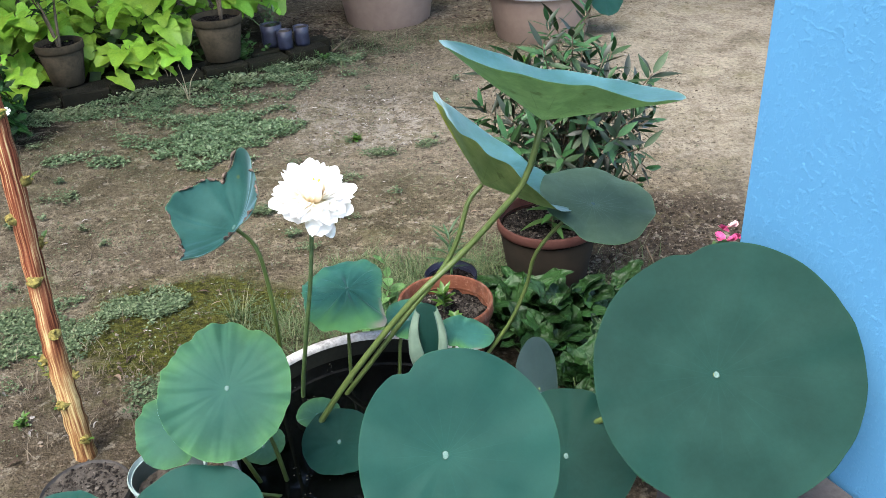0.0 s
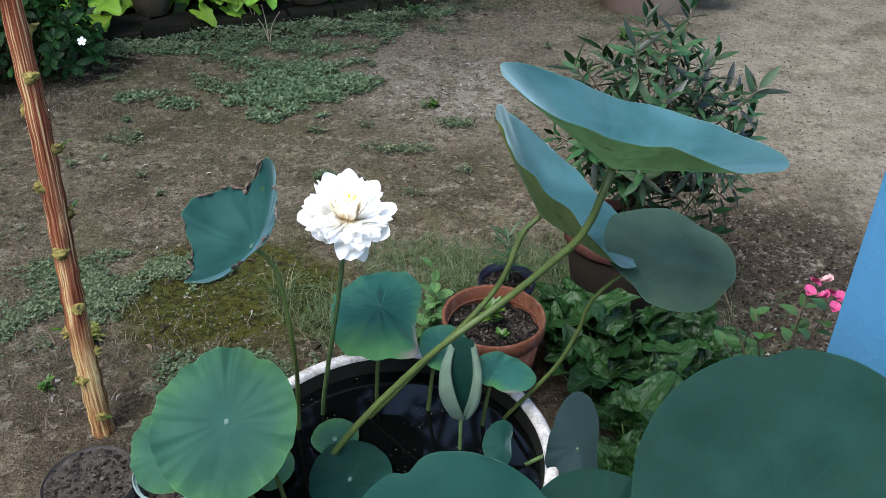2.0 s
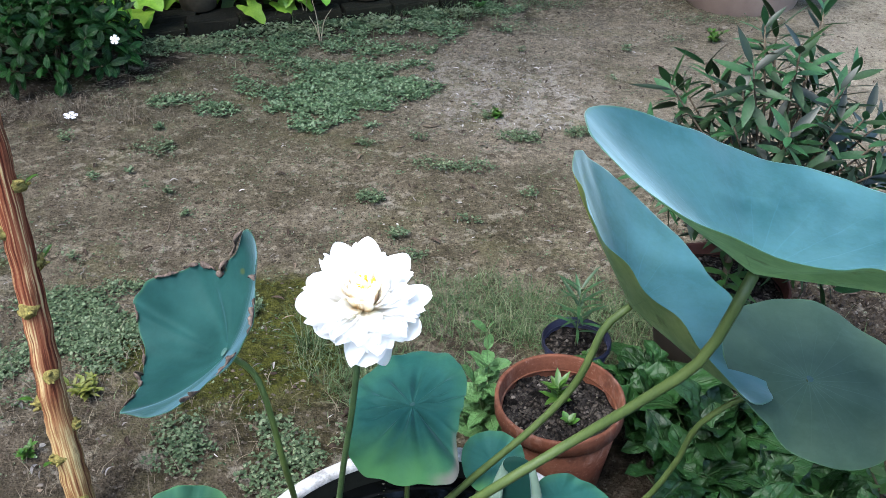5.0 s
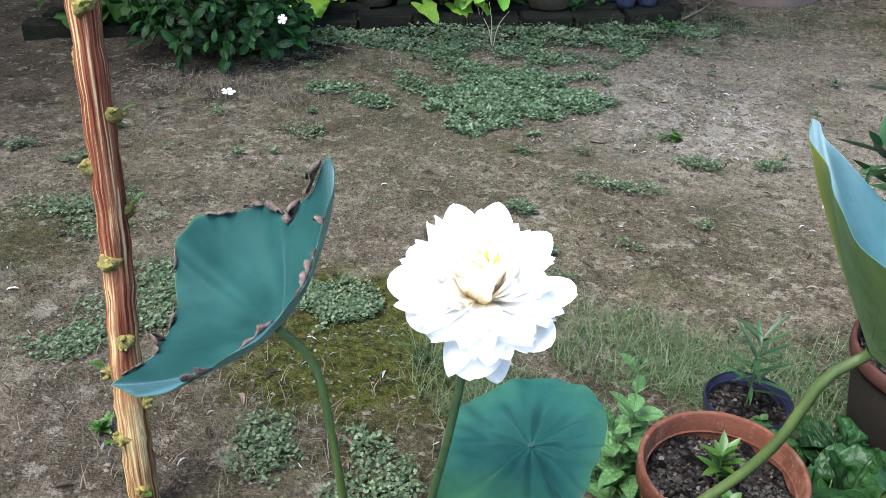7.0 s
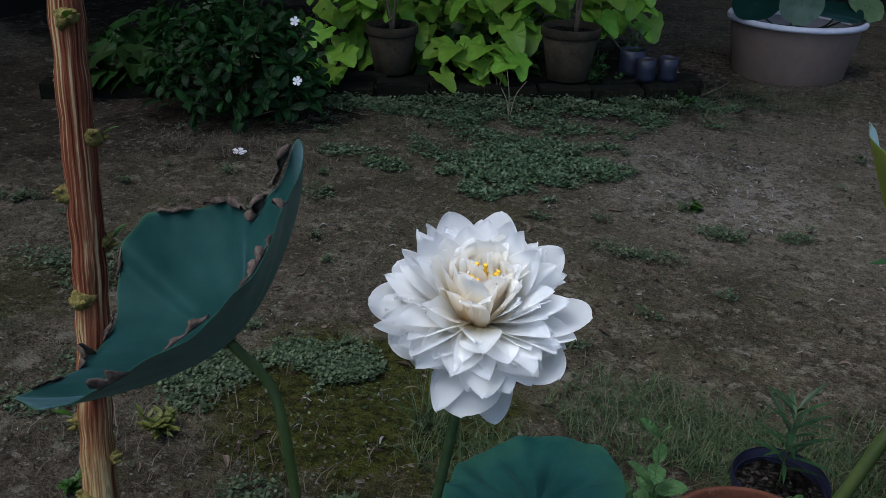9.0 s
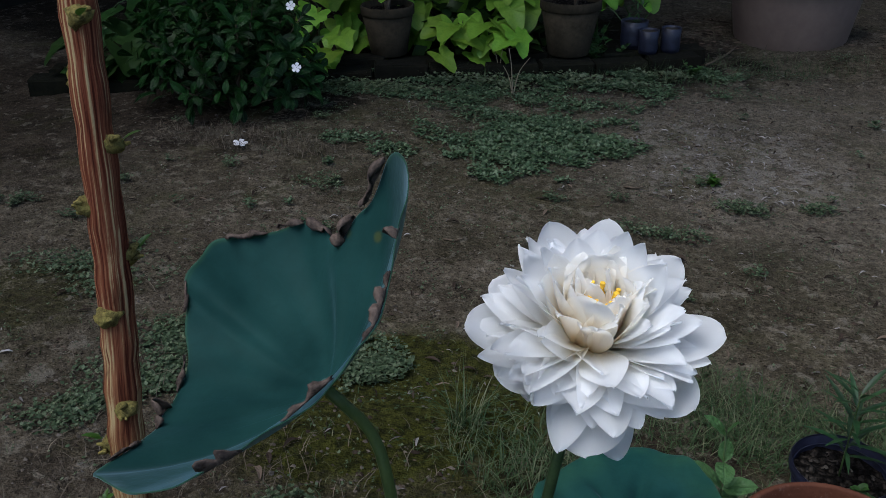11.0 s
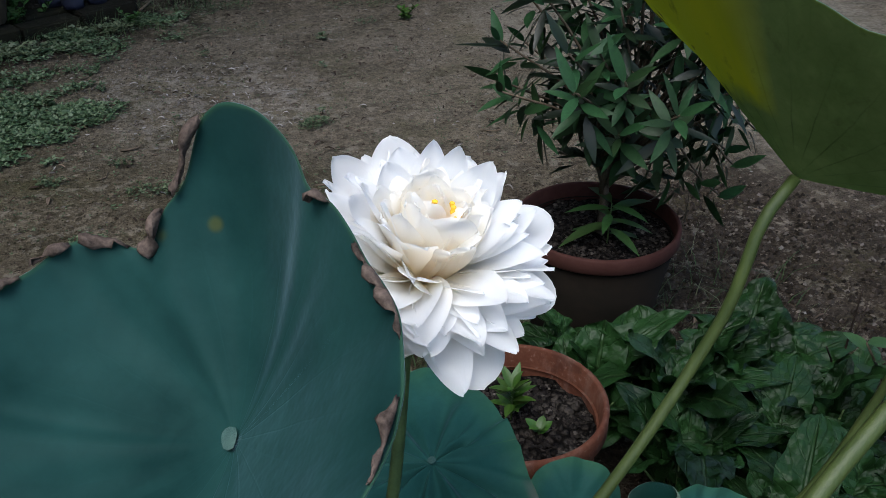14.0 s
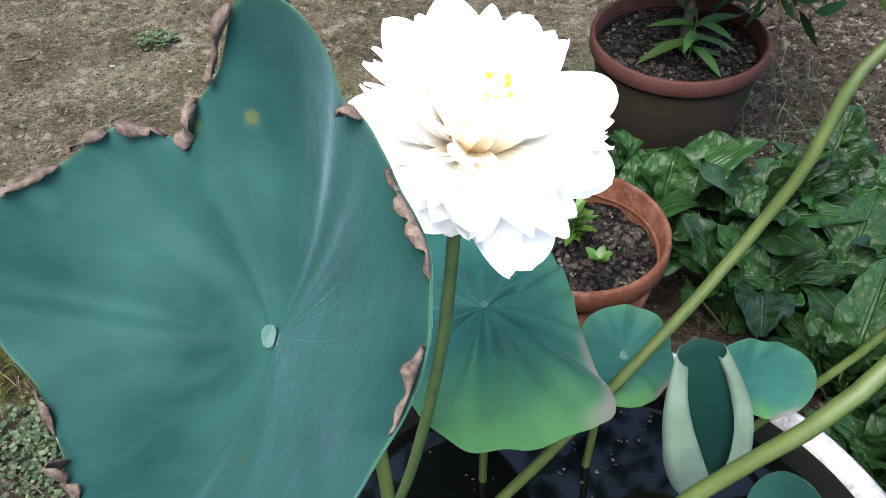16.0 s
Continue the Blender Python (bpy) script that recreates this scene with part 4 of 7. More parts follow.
lotus_leaf("dull grey-green lotus leaf tilted outward on a drooping stalk", (0.333, 1.52, 0.752), (0.12, -0.16, 0.98),
           [(137, 0.112, 0.007), (180, 0.095, 0.0), (229, 0.088, -0.007), (270, 0.105, -0.01), (302, 0.116, -0.014), (320, 0.108, 0.008), (343, 0.115, 0.005), (38, 0.126, -0.002), (77, 0.140, -0.015), (105, 0.13, -0.005)],
           [(0.075, 1.58, 0.24), (0.092, 1.573, WZ), (0.175, 1.555, 0.463), (0.212, 1.550, 0.56), (0.230, 1.543, 0.64), (0.282, 1.530, 0.715)], lotus_material("lotus_leaf_dull", (0.026, 0.049, 0.034), (0.041, 0.067, 0.048), bloom=0.1), under=UNDER_PALE, seed=19, ripple=0.004, waves=6)
lotus_leaf("dark upright lotus leaf, folded along its middle", (0.225, 1.43, 0.395), (-0.45, -0.75, 0.45), [(0, 0.045, 0.03), (45, 0.055, 0.016), (72, 0.09, 0.004), (90, 0.112, 0.0), (108, 0.09, 0.004), (135, 0.055, 0.016), (180, 0.045, 0.03), (230, 0.065, 0.02), (270, 0.09, 0.0), (310, 0.065, 0.02)],
           [(0.12, 1.46, WZ - 0.02), (0.19, 1.455, 0.36)], lotus_material("lotus_leaf_slate", (0.011, 0.0215, 0.0245), (0.016, 0.0295, 0.033), bloom=0.1, vein_gain=0.05, mottle=0.3), seed=21, ripple=0.003, stalk_mat=STALK_DARK, navel=0)
lotus_leaf("dark round lotus leaf low against the tub", (0.235, 1.17, 0.46), (-0.05, -0.55, 0.83), 0.115, [(0.10, 1.26, WZ), (0.18, 1.21, 0.42)], LOTUS_DEEP, seed=23)
lotus_leaf("small pale lotus leaf floating on the water", (-0.227, 1.478, WZ + 0.004), (0.02, -0.05, 1), 0.046, [(-0.21, 1.47, 0.20), (-0.217, 1.472, 0.28)], LOTUS_FRESH, seed=25, ripple=0.002, navel=0.006)
lotus_leaf("small lotus leaf floating at the tub's edge", (-0.326, 1.385, WZ + 0.010), (-0.1, -0.2, 1), 0.044, [(-0.30, 1.39, 0.20), (-0.31, 1.388, 0.28)], LOTUS_FRESH, seed=27, ripple=0.002, navel=0.004)
lotus_leaf("lotus leaf resting on the water", (-0.170, 1.348, WZ + 0.045), (0.05, -0.25, 0.97), 0.074, [(-0.15, 1.33, 0.20), (-0.16, 1.33, 0.30)], LOTUS_DEEP, seed=29, ripple=0.003)
lotus_leaf("blue-green lotus leaf low at the front of the tub", (-0.368, 1.060, 0.444), (-0.02, -0.30, 0.95), 0.122, [(-0.26, 1.22, WZ), (-0.33, 1.13, 0.42)], LOTUS, seed=31)
lotus_leaf("lotus leaf with a cut edge hanging outside the tub", (-0.60, 1.075, 0.44), (-0.05, -0.25, 0.96), [(0, 0.085, 0.0), (30, 0.095, 0.006), (55, 0.085, 0.0), (120, 0.075, 0.004), (200, 0.08, 0.0), (300, 0.09, 0.004)], [(-0.28, 1.26, WZ), (-0.42, 1.18, 0.41)], LOTUS, seed=41)
lotus_leaf("small half-open lotus leaf standing from the water", (0.094, 1.468, 0.352), (-0.55, -0.5, 0.6), [(0, 0.035, 0.03), (90, 0.045, 0.004), (180, 0.035, 0.02), (270, 0.045, 0.004)], [(0.10, 1.47, 0.24), (0.10, 1.47, 0.32)], LOTUS, under=UNDER_PALE, seed=33, ripple=0.001, power=1.1, navel=0)
lotus_leaf("round lotus leaf behind the stalks", (-0.033, 1.597, 0.464), (0.10, -0.5, 0.85), 0.046, [(-0.06, 1.58, WZ), (-0.05, 1.59, 0.42)], LOTUS_YOUNG, seed=35, ripple=0.003)
lotus_leaf("narrow half-open lotus leaf beside the rolled one", (0.068, 1.556, 0.452), (0.15, -0.55, 0.8), [(0, 0.086, -0.012), (14, 0.066, -0.006), (45, 0.040, 0.004), (100, 0.034, 0.006), (180, 0.04, 0.0), (270, 0.030, 0.004), (315, 0.052, -0.004), (344, 0.078, -0.010)], [(0.05, 1.55, WZ), (0.06, 1.555, 0.41)], LOTUS_YOUNG, seed=37, ripple=0.002, soft=4, navel=0)


def rolled_leaf():
    """A young leaf still rolled in from both sides."""
    base = Vector((0.012, 1.478, 0.318))
    thing = root("lotus_leaf", base, "young lotus leaf still rolled in from both sides", "lotus leaf", "lotus leaves in the tub")
    verts, uvs, faces = [], [], []
    nl, nw = 20, 33
    for i in range(nl):
        t = i / (nl - 1)
        wide = (0.30 + 0.70 * math.sin(math.pi / 2 * min(1.0, t / 0.5))) * (1.0 if t < 0.6 else 1 - 0.45 * ((t - 0.6) / 0.4) ** 2)
        flat, curl = 0.026 * wide, 0.0105 * wide
        flap = 0.030 * wide * (1 - t) ** 1.3 + 0.001
        for j in range(nw):
            s = 2 * j / (nw - 1) - 1
            side = 1 if s > 0 else -1
            total = flat + math.pi * curl + flap * (0.75 if side > 0 else 1.3)
            d = abs(s) * total
            if d < flat:
                x, y = d, -0.10 * d * d / flat
            elif d < flat + math.pi * curl:
                a = (d - flat) / curl
                x, y = flat + curl * math.sin(a), -0.10 * flat - curl * (1 - math.cos(a))
            else:
                x, y = flat - (d - flat - math.pi * curl), -0.10 * flat - 2 * curl - 0.10 * (d - flat - math.pi * curl)
            if side < 0:
                x *= 1.12
            elif d > flat + math.pi * curl:
                y += 0.004
            verts.append((x * side - 0.002 * t, y + 0.024 + 0.05 * t * t, 0.060 + 0.152 * t * (1 - 0.10 * (d / total) ** 2) + 0.002 * math.sin(9 * t + s * 4)))
            uvs.append((j / nw, 0.25 + 0.7 * abs(s)))
    for i in range(nl - 1):
        for j in range(nw - 1):
            a = i * nw + j
            faces.append((a, a + 1, a + nw + 1, a + nw))
    ob = link("blade", verts, faces, [LOTUS_DEEP, UNDER_PALE], thing, uvs=uvs)
    sol = ob.modifiers.new("thickness", "SOLIDIFY")
    sol.thickness, sol.offset, sol.material_offset, sol.material_offset_rim = 0.0008, -1, 1, 1
    tube("stalk", [(0, 0.0, -0.05), (0.0, 0.01, 0.03), (0.0, 0.02, 0.07)], 0.004, 0.0035, STALK_DARK, thing)


rolled_leaf()


def petal_mesh(name, length, width, cup, bend, blunt, seed, mat=None, curl=0.0):
    """A petal: base at the origin, along +y, inner side +z. blunt: 0 is drawn to a point, 1 is round."""
    rnd = random.Random(seed)
    nl, nw = 18, 9
    verts, uvs, faces = [], [], []
    ph, tw, lean = rnd.random() * 6, rnd.uniform(-0.25, 0.25), rnd.uniform(-0.10, 0.10)
    broad = 0.52 + 0.16 * blunt
    for i in range(nl):
        t = 1 - (1 - i / (nl - 1)) ** 1.5
        if t < broad:
            w = 0.24 + 0.76 * math.sin(math.pi / 2 * t / broad)
        else:
            k = (t - broad) / (1 - broad)
            w = (1 - blunt) * (1 - k ** 1.55) ** 0.92 + blunt * max(0.0, 1 - k ** 2.6) ** 0.5 + 0.010
        w *= width / 2
        for j in range(nw):
            s = 2 * j / (nw - 1) - 1
            x = s * w + lean * length * t * t
            z = cup * (s * s) * w * 0.9 * (1 - 0.6 * t) + length * bend * (t * t) - length * curl * max(0.0, t - 0.6) ** 2 * 4
            z += 0.0012 * math.sin(7 * t + ph + s * 2.5) * t + tw * s * w * t - 0.0006 * math.exp(-(s / 0.15) ** 2) * (1 - t)
            y = t * length * (1 - 0.2 * t * abs(bend)) - 0.02 * length * (1 - blunt) * t * abs(s) * math.sin(3 * ph + s)
            verts.append((x, y, z))
            uvs.append((j / (nw - 1), t))
    for i in range(nl - 1):
        for j in range(nw - 1):
            a = i * nw + j
            faces.append((a, a + 1, a + nw + 1, a + nw))
    me = bpy.data.meshes.new(name)
    me.from_pydata(verts, [], faces)
    me.materials.append(mat or PETAL)
    me.polygons.foreach_set("use_smooth", [True] * len(faces))
    layer = me.uv_layers.new(name="UVMap")
    for lp in me.loops:
        layer.data[lp.index].uv = uvs[lp.vertex_index]
    return me


def lotus_flower():
    base = Vector((-0.266, 1.546, WZ))
    thing = root("lotus_flower", base, "open double white lotus flower with yellow heart on tall stalk", "lotus flower")
    rnd = random.Random(42)
    heart = Vector((-0.187, 1.530, 0.780)) - base
    frame_of = Matrix.Translation(heart) @ Euler((radians(15), radians(8), 0)).to_matrix().to_4x4()

    def put(me, az, el, r0, z0, roll=0.0, size=1.0):
        a = radians(az)
        shared("petal", me, frame_of @ set_leaf((r0 * math.cos(a), r0 * math.sin(a), z0), az, el, roll, size), thing)

    # broad guard petals: azimuth, elevation, length, width, cup, bend
    for k, (az, el, ln, wd, cup, bend) in enumerate(((199, 8, 0.081, 0.050, 0.45, 0.06), (166, 18, 0.076, 0.040, 0.5, 0.05), (134, 42, 0.088, 0.042, 0.45, 0.0), (103, 44, 0.088, 0.042, 0.5, 0.0), (58, 36, 0.084, 0.040, 0.5, 0.0),
                                                     (10, 26, 0.088, 0.044, 0.45, 0.04), (340, 9, 0.080, 0.044, 0.45, 0.08), (291, 0, 0.075, 0.048, 0.40, -0.06), (225, 8, 0.068, 0.044, 0.5, 0.06), (255, 4, 0.058, 0.040, 0.5, 0.04), (310, -18, 0.070, 0.034, 0.35, -0.10))):
        put(petal_mesh("petal", ln, wd, cup, bend, 0.50 if az in (58, 103, 134, 310) else 0.85, 200 + k), az, el, 0.004, -0.006)
    put(petal_mesh("petal", 0.040, 0.022, 0.3, -0.2, 0.3, 240, PETAL_GREEN), 262, -62, 0.004, -0.006)
    # count, length, width, elevation, cup, bend, blunt, start radius, start height, azimuth offset
    layers = [(17, 0.072, 0.029, 9, 0.30, 0.06, 0.22, 0.004, -0.002, 8),
              (20, 0.072, 0.029, 19, 0.32, 0.04, 0.18, 0.005, 0.001, 19),
              (21, 0.071, 0.029, 30, 0.35, 0.02, 0.18, 0.006, 0.004, 3),
              (21, 0.070, 0.029, 41, 0.35, 0.0, 0.20, 0.007, 0.006, 12),
              (19, 0.068, 0.029, 52, 0.40, 0.0, 0.24, 0.008, 0.008, 0),
              (17, 0.065, 0.029, 63, 0.40, 0.02, 0.30, 0.009, 0.010, 20)]
    for li, (cnt, ln, wd, el, cup, bend, blunt, r0, z0, az0) in enumerate(layers):
        kinds = [petal_mesh("petal", ln * rnd.uniform(0.94, 1.05), wd * rnd.uniform(0.85, 1.2), cup * rnd.uniform(0.3, 1.3), bend + rnd.uniform(-0.05, 0.05), blunt * rnd.uniform(0.5, 1.6), li * 10 + k, curl=rnd.uniform(-0.04, 0.12)) for k in range(7)]
        for k in range(cnt):
            az = az0 + 360 * k / cnt + rnd.uniform(-12, 12)
            toward = math.cos(radians(az - 280))
            low = el * 0.62 * max(0.0, toward - 0.15) / 0.85  # the front opens flat
            put(kinds[rnd.randrange(7)], az, el + rnd.uniform(-9, 9) - low, r0, z0, rnd.uniform(-34, 34), rnd.uniform(0.84, 1.05))
    # creamy cupped petals closed round the heart, parted at the front
    for k, (az, el, ln, wd, cup, bend, roll) in enumerate(((262, 72, 0.062, 0.036, 0.45, 0.02, -10), (312, 74, 0.058, 0.032, 0.5, 0.04, 14), (222, 72, 0.058, 0.034, 0.6, 0.06, -8), (185, 72, 0.055, 0.030, 0.6, 0.04, 4), (150, 74, 0.058, 0.034, 0.55, 0.06, 0),
                                                           (108, 72, 0.060, 0.040, 0.5, 0.10, 5), (72, 74, 0.056, 0.034, 0.6, 0.08, -10), (35, 72, 0.052, 0.032, 0.6, 0.06, 8), (358, 72, 0.048, 0.032, 0.6, 0.10, 0),
                                                           (90, 84, 0.046, 0.032, 0.7, 0.14, 4), (20, 82, 0.042, 0.028, 0.7, 0.14, -6), (165, 82, 0.046, 0.028, 0.7, 0.12, 6), (345, 62, 0.052, 0.030, 0.5, 0.0, 10), (200, 60, 0.056, 0.030, 0.5, -0.04, 0))):
        put(petal_mesh("petal", ln, wd, cup, bend + 0.04, 0.6, 300 + k, PETAL_CREAM), az, min(88, el + 6), 0.014 if el < 79 else 0.011, 0.010, roll)
    # crowded petals filling the heart round one gap where the stamens show
    for k in range(46):
        f = (k + 0.5) / 46
        az = k * 137.5
        if f < 0.16 or (f < 0.55 and abs((az - 285 + 180) % 360 - 180) < 42):
            continue
        me = petal_mesh("petal", rnd.uniform(0.046, 0.056) + 0.006 * f, rnd.uniform(0.018, 0.029), rnd.uniform(0.3, 0.9), rnd.uniform(-0.06, 0.14), rnd.uniform(0.3, 0.75), 340 + k, PETAL_CREAM, rnd.uniform(-0.1, 0.3))
        put(me, az, 68 + 20 * (1 - f) + rnd.uniform(-6, 6), 0.003 + 0.012 * f, 0.009, rnd.uniform(-45, 45))
    # stamens and seed head
    v, f = tube_data([(0, 0, 0), (0, 0.002, 0.5), (0, 0.0, 1.0)], 0.018, 0.036, 5, 5)
    stamen = bpy.data.meshes.new("stamen")
    stamen.from_pydata([tuple(p) for p in v], [], f)
    stamen.materials.append(STAMEN)
    for k in range(40):
        a, rr = rnd.random() * 6.283, 0.0065 * math.sqrt(rnd.random())
        way = Vector((math.cos(a) * 0.10, math.sin(a) * 0.10, 1.0)).to_track_quat("Z", "Y").to_matrix().to_4x4()
        shared("stamen", stamen, frame_of @ Matrix.Translation((0.003 + rr * math.cos(a), rr * math.sin(a) - 0.002, 0.010)) @ way @ Matrix.Scale(rnd.uniform(0.039, 0.047), 4), thing)
    seed_head = lathe("seed_head", [(0.0, 0.0), (0.006, 0.0), (0.010, 0.022), (0.0105, 0.026), (0.0, 0.027)], STAMEN, thing, seg=20)
    seed_head.matrix_local = frame_of
    tube("stalk", [(0, 0, -0.12), (0.0, 0.0, 0.0), (0.030, -0.026, 0.17), (0.056, -0.026, 0.31), tuple(heart - Vector((0.004, -0.008, 0.006)))], 0.0048, 0.0042, STALK_DARK, thing, n=22)


lotus_flower()

# ---- the planted tub ----
TX, TY = -0.105, 1.418
tub = root("water_tub", (TX, TY, 0.05), "round water tub with a chipped white rim, full of dark water", "water tub")
lathe("body", [(0.0, 0.0), (0.245, 0.0), (0.25, 0.01), (0.284, 0.28), (0.288, 0.300)], GREY_PLASTIC, tub, seg=72)
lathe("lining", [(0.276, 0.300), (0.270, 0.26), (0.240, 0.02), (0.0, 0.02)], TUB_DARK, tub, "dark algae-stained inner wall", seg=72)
lathe("rim", [(0.288, 0.296), (0.297, 0.293), (0.300, 0.297), (0.299, 0.305), (0.293, 0.310), (0.282, 0.310), (0.276, 0.306), (0.275, 0.298)], WHITE_RIM, tub, "chipped white plastic rim", seg=120, wob=0.004)
disc("water_surface", 0.270, WZ - 0.05, WATER, tub, "still black water", rings=10, seg=72, rough=0.0)


def water_scum():
    rnd = random.Random(8)
    verts, faces = [], []
    for _ in range(900):
        a, r = rnd.random() * 6.283, 0.262 * math.sqrt(rnd.random())
        x, y = r * math.cos(a), r * math.sin(a)
        if noise.noise(Vector((x * 14, y * 14, 3))) < 0.12:
            continue
        s = rnd.uniform(0.0006, 0.0022)
        i = len(verts)
        q = rnd.random() * 6.283
        for k in range(5):
            verts.append((x + s * math.cos(q + k * 1.2566) * rnd.uniform(0.6, 1.3), y + s * math.sin(q + k * 1.2566), WZ - 0.05 + 0.0012))
        faces.append(tuple(range(i, i + 5)))
    ob = link("floating_debris", verts, faces, island("floating_bits", [(0.0, (0.012, 0.014, 0.009)), (1.0, (0.07, 0.072, 0.058))]), tub, "scattered floating bits")
    ob["kind"] = "stuff"


water_scum()


# ---- woody cane ----
def woody_cane():
    base = Vector((-0.846, 1.694, 0.03))
    thing = root("woody_cane", base, "tall pruned cane with red and yellow striped bark and cut nodes", "plant stem")
    line = [(0, 0, -0.04), (-0.004, 0.015, 0.10), (-0.016, 0.045, 0.28), (-0.022, 0.085, 0.49), (-0.014, 0.104, 0.74), (-0.018, 0.13, 1.0), (-0.02, 0.16, 1.35)]
    rnd = random.Random(4)
    path = spline(line, 60)
    radii = [0.0265 - 0.0075 * i / 59 + 0.0012 * math.sin(i * 1.9) + (0.005 if i < 2 else 0) for i in range(60)]
    v, f = tube_data(line, 0, 0, 60, 18, 0.10, radii)
    link("stem", v, f, CANE, thing, uvs=[(1 - abs(1 - k / 9), i / 59) for i in range(60) for k in range(18)])
    cut = simple("cut_node", (0.041, 0.0287, 0.00984), (0.246, 0.205, 0.0574), 0.85, 110, 0.9, 0.006)
    for k in range(19):
        i = 2 + int(k * 3.0)
        a = 0.3 + k * 2.6 + rnd.uniform(-0.35, 0.35)
        d = Vector((math.cos(a), math.sin(a), 0.18))
        side = Vector((-math.sin(a), math.cos(a), 0))
        p = Vector(path[i])
        r = 0.020
        v, f = tube_data([tuple(p + d * r * 0.5), tuple(p + d * (r + 0.004)), tuple(p + d * (r + 0.011) + Vector((0, 0, 0.003)))], 0.0165, 0.009, 8, 11, 0.6)
        node_ob = link("node", v, f, cut, thing, "knobbly cut node")
        for q in range(3):
            o = p + d * (r + 0.006) + side * rnd.uniform(-0.012, 0.012) + Vector((0, 0, rnd.uniform(-0.010, 0.010)))
            tip = o + d * rnd.uniform(0.006, 0.013) + side * rnd.uniform(-0.008, 0.008)
            twig_v, twig_f = tube_data([tuple(o), tuple((o + tip) / 2), tuple(tip)], 0.005, 0.0018, 5, 6, 0.3)
            link("stub", twig_v, twig_f, cut, node_ob)
        if k % 2 == 0:
            me = blade("shoot", 0.028, 0.012, "oval", mat=SEEDLING, seed=k, nl=6)
            shared("shoot", me, set_leaf(p + d * 0.034, math.degrees(a) + 20, 35), node_ob)


woody_cane()


# ---- pots ----
def pot(name, place, r_top, r_base, height, body_mat, rim_mat, soil_mat, label, category="plant pot", group="", soil=0.86, lip=0.035, lip_out=0.006, wall_t=0.009, tilt=(0, 0), rough=0.006):
    thing = root(name, place, label, category, group)
    thing.rotation_euler = (radians(tilt[0]), radians(tilt[1]), 0)
    rb = r_top - lip_out
    zl = height - lip
    lathe("body", [(0.0, 0.0), (r_base - 0.004, 0.0), (r_base, 0.004), (rb - 0.001, zl + 0.001), (rb - wall_t, zl + 0.001)], body_mat, thing, wob=0.008)
    lathe("rim", [(rb, zl), (r_top - 0.002, zl), (r_top, zl + 0.003), (r_top, height - 0.003), (r_top - 0.003, height), (r_top - wall_t + 0.002, height), (r_top - wall_t, height - 0.003), (r_top - wall_t - 0.004, height * soil * 0.94), (r_top - wall_t - 0.005, height * soil * 0.9)], rim_mat, thing, wob=0.006)
    ratio = r_base + (r_top - r_base) * soil - wall_t * 0.6
    disc("soil", min(ratio, r_top - wall_t - 0.003), height * soil, soil_mat, thing, "crumbly potting soil", rings=18, seg=56, rough=rough, scale=45)
    return thing


RED = (0.051, 1.945)
pot("clay_pot", (*RED, 0.045), 0.123, 0.085, 0.237, TERRACOTTA, TERRACOTTA, POT_SOIL, "orange terracotta pot with dark soil and a small seedling", soil=0.80, rough=0.014, group="pots by the tub")
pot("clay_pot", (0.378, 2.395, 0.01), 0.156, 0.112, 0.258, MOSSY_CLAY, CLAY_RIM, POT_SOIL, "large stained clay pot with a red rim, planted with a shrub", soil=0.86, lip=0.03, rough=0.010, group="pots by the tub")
pot("plastic_pot", (0.073, 2.255, 0.02), 0.078, 0.055, 0.150, BLACK_PLASTIC, BLACK_PLASTIC, POT_SOIL, "small dark blue plastic pot with a thin plant", soil=0.82, lip=0.018, lip_out=0.004, wall_t=0.004, group="pots by the tub")
pot("plastic_pot", (-0.738, 1.452, 0.04), 0.096, 0.075, 0.13, GREY_PLASTIC, GREY_PLASTIC, POT_SOIL_DRY, "dusty dark plastic pot filled to the brim with dry soil", soil=0.96, lip=0.012, lip_out=0.003, wall_t=0.004)
pot("bucket", (-0.565, 1.478, 0.045), 0.083, 0.062, 0.15, TURQUOISE, TURQUOISE, POT_SOIL_DRY, "small faded turquoise bucket half filled with dry soil", "bucket", soil=0.62, lip=0.012, lip_out=0.004, wall_t=0.004)


def twig(thing, pts, r0, r1, mat=BARK, name="branch", n=8, seg=6):
    return tube(name, pts, r0, r1, mat, thing, n=n, seg=seg)


def seedling(place, size, label, mat=SEEDLING, leaves=9, seed=1, shape="oval", lift=45, length=0.035, width=0.016):
    thing = root("seedling", place, label, "seedling")
    rnd = random.Random(seed)
    twig(thing, [(0, 0, -0.004), (0.001, 0, size * 0.5), (0.002, 0.001, size)], 0.0016, 0.001, GREEN_STEM, "stem")
    kinds = [blade("leaf", length * rnd.uniform(0.8, 1.1), width, shape, 0.2, 0.15, mat=mat, seed=seed + k, nl=7) for k in range(3)]
    for k in range(leaves):
        h = size * (0.25 + 0.75 * k / max(1, leaves - 1))
        shared("leaf", kinds[k % 3], set_leaf((0.001, 0, h), k * 137.5 + rnd.uniform(-15, 15), lift * rnd.uniform(0.3, 1.0) + 20 * k / leaves, 0, rnd.uniform(0.7, 1.1)), thing)
    return thing


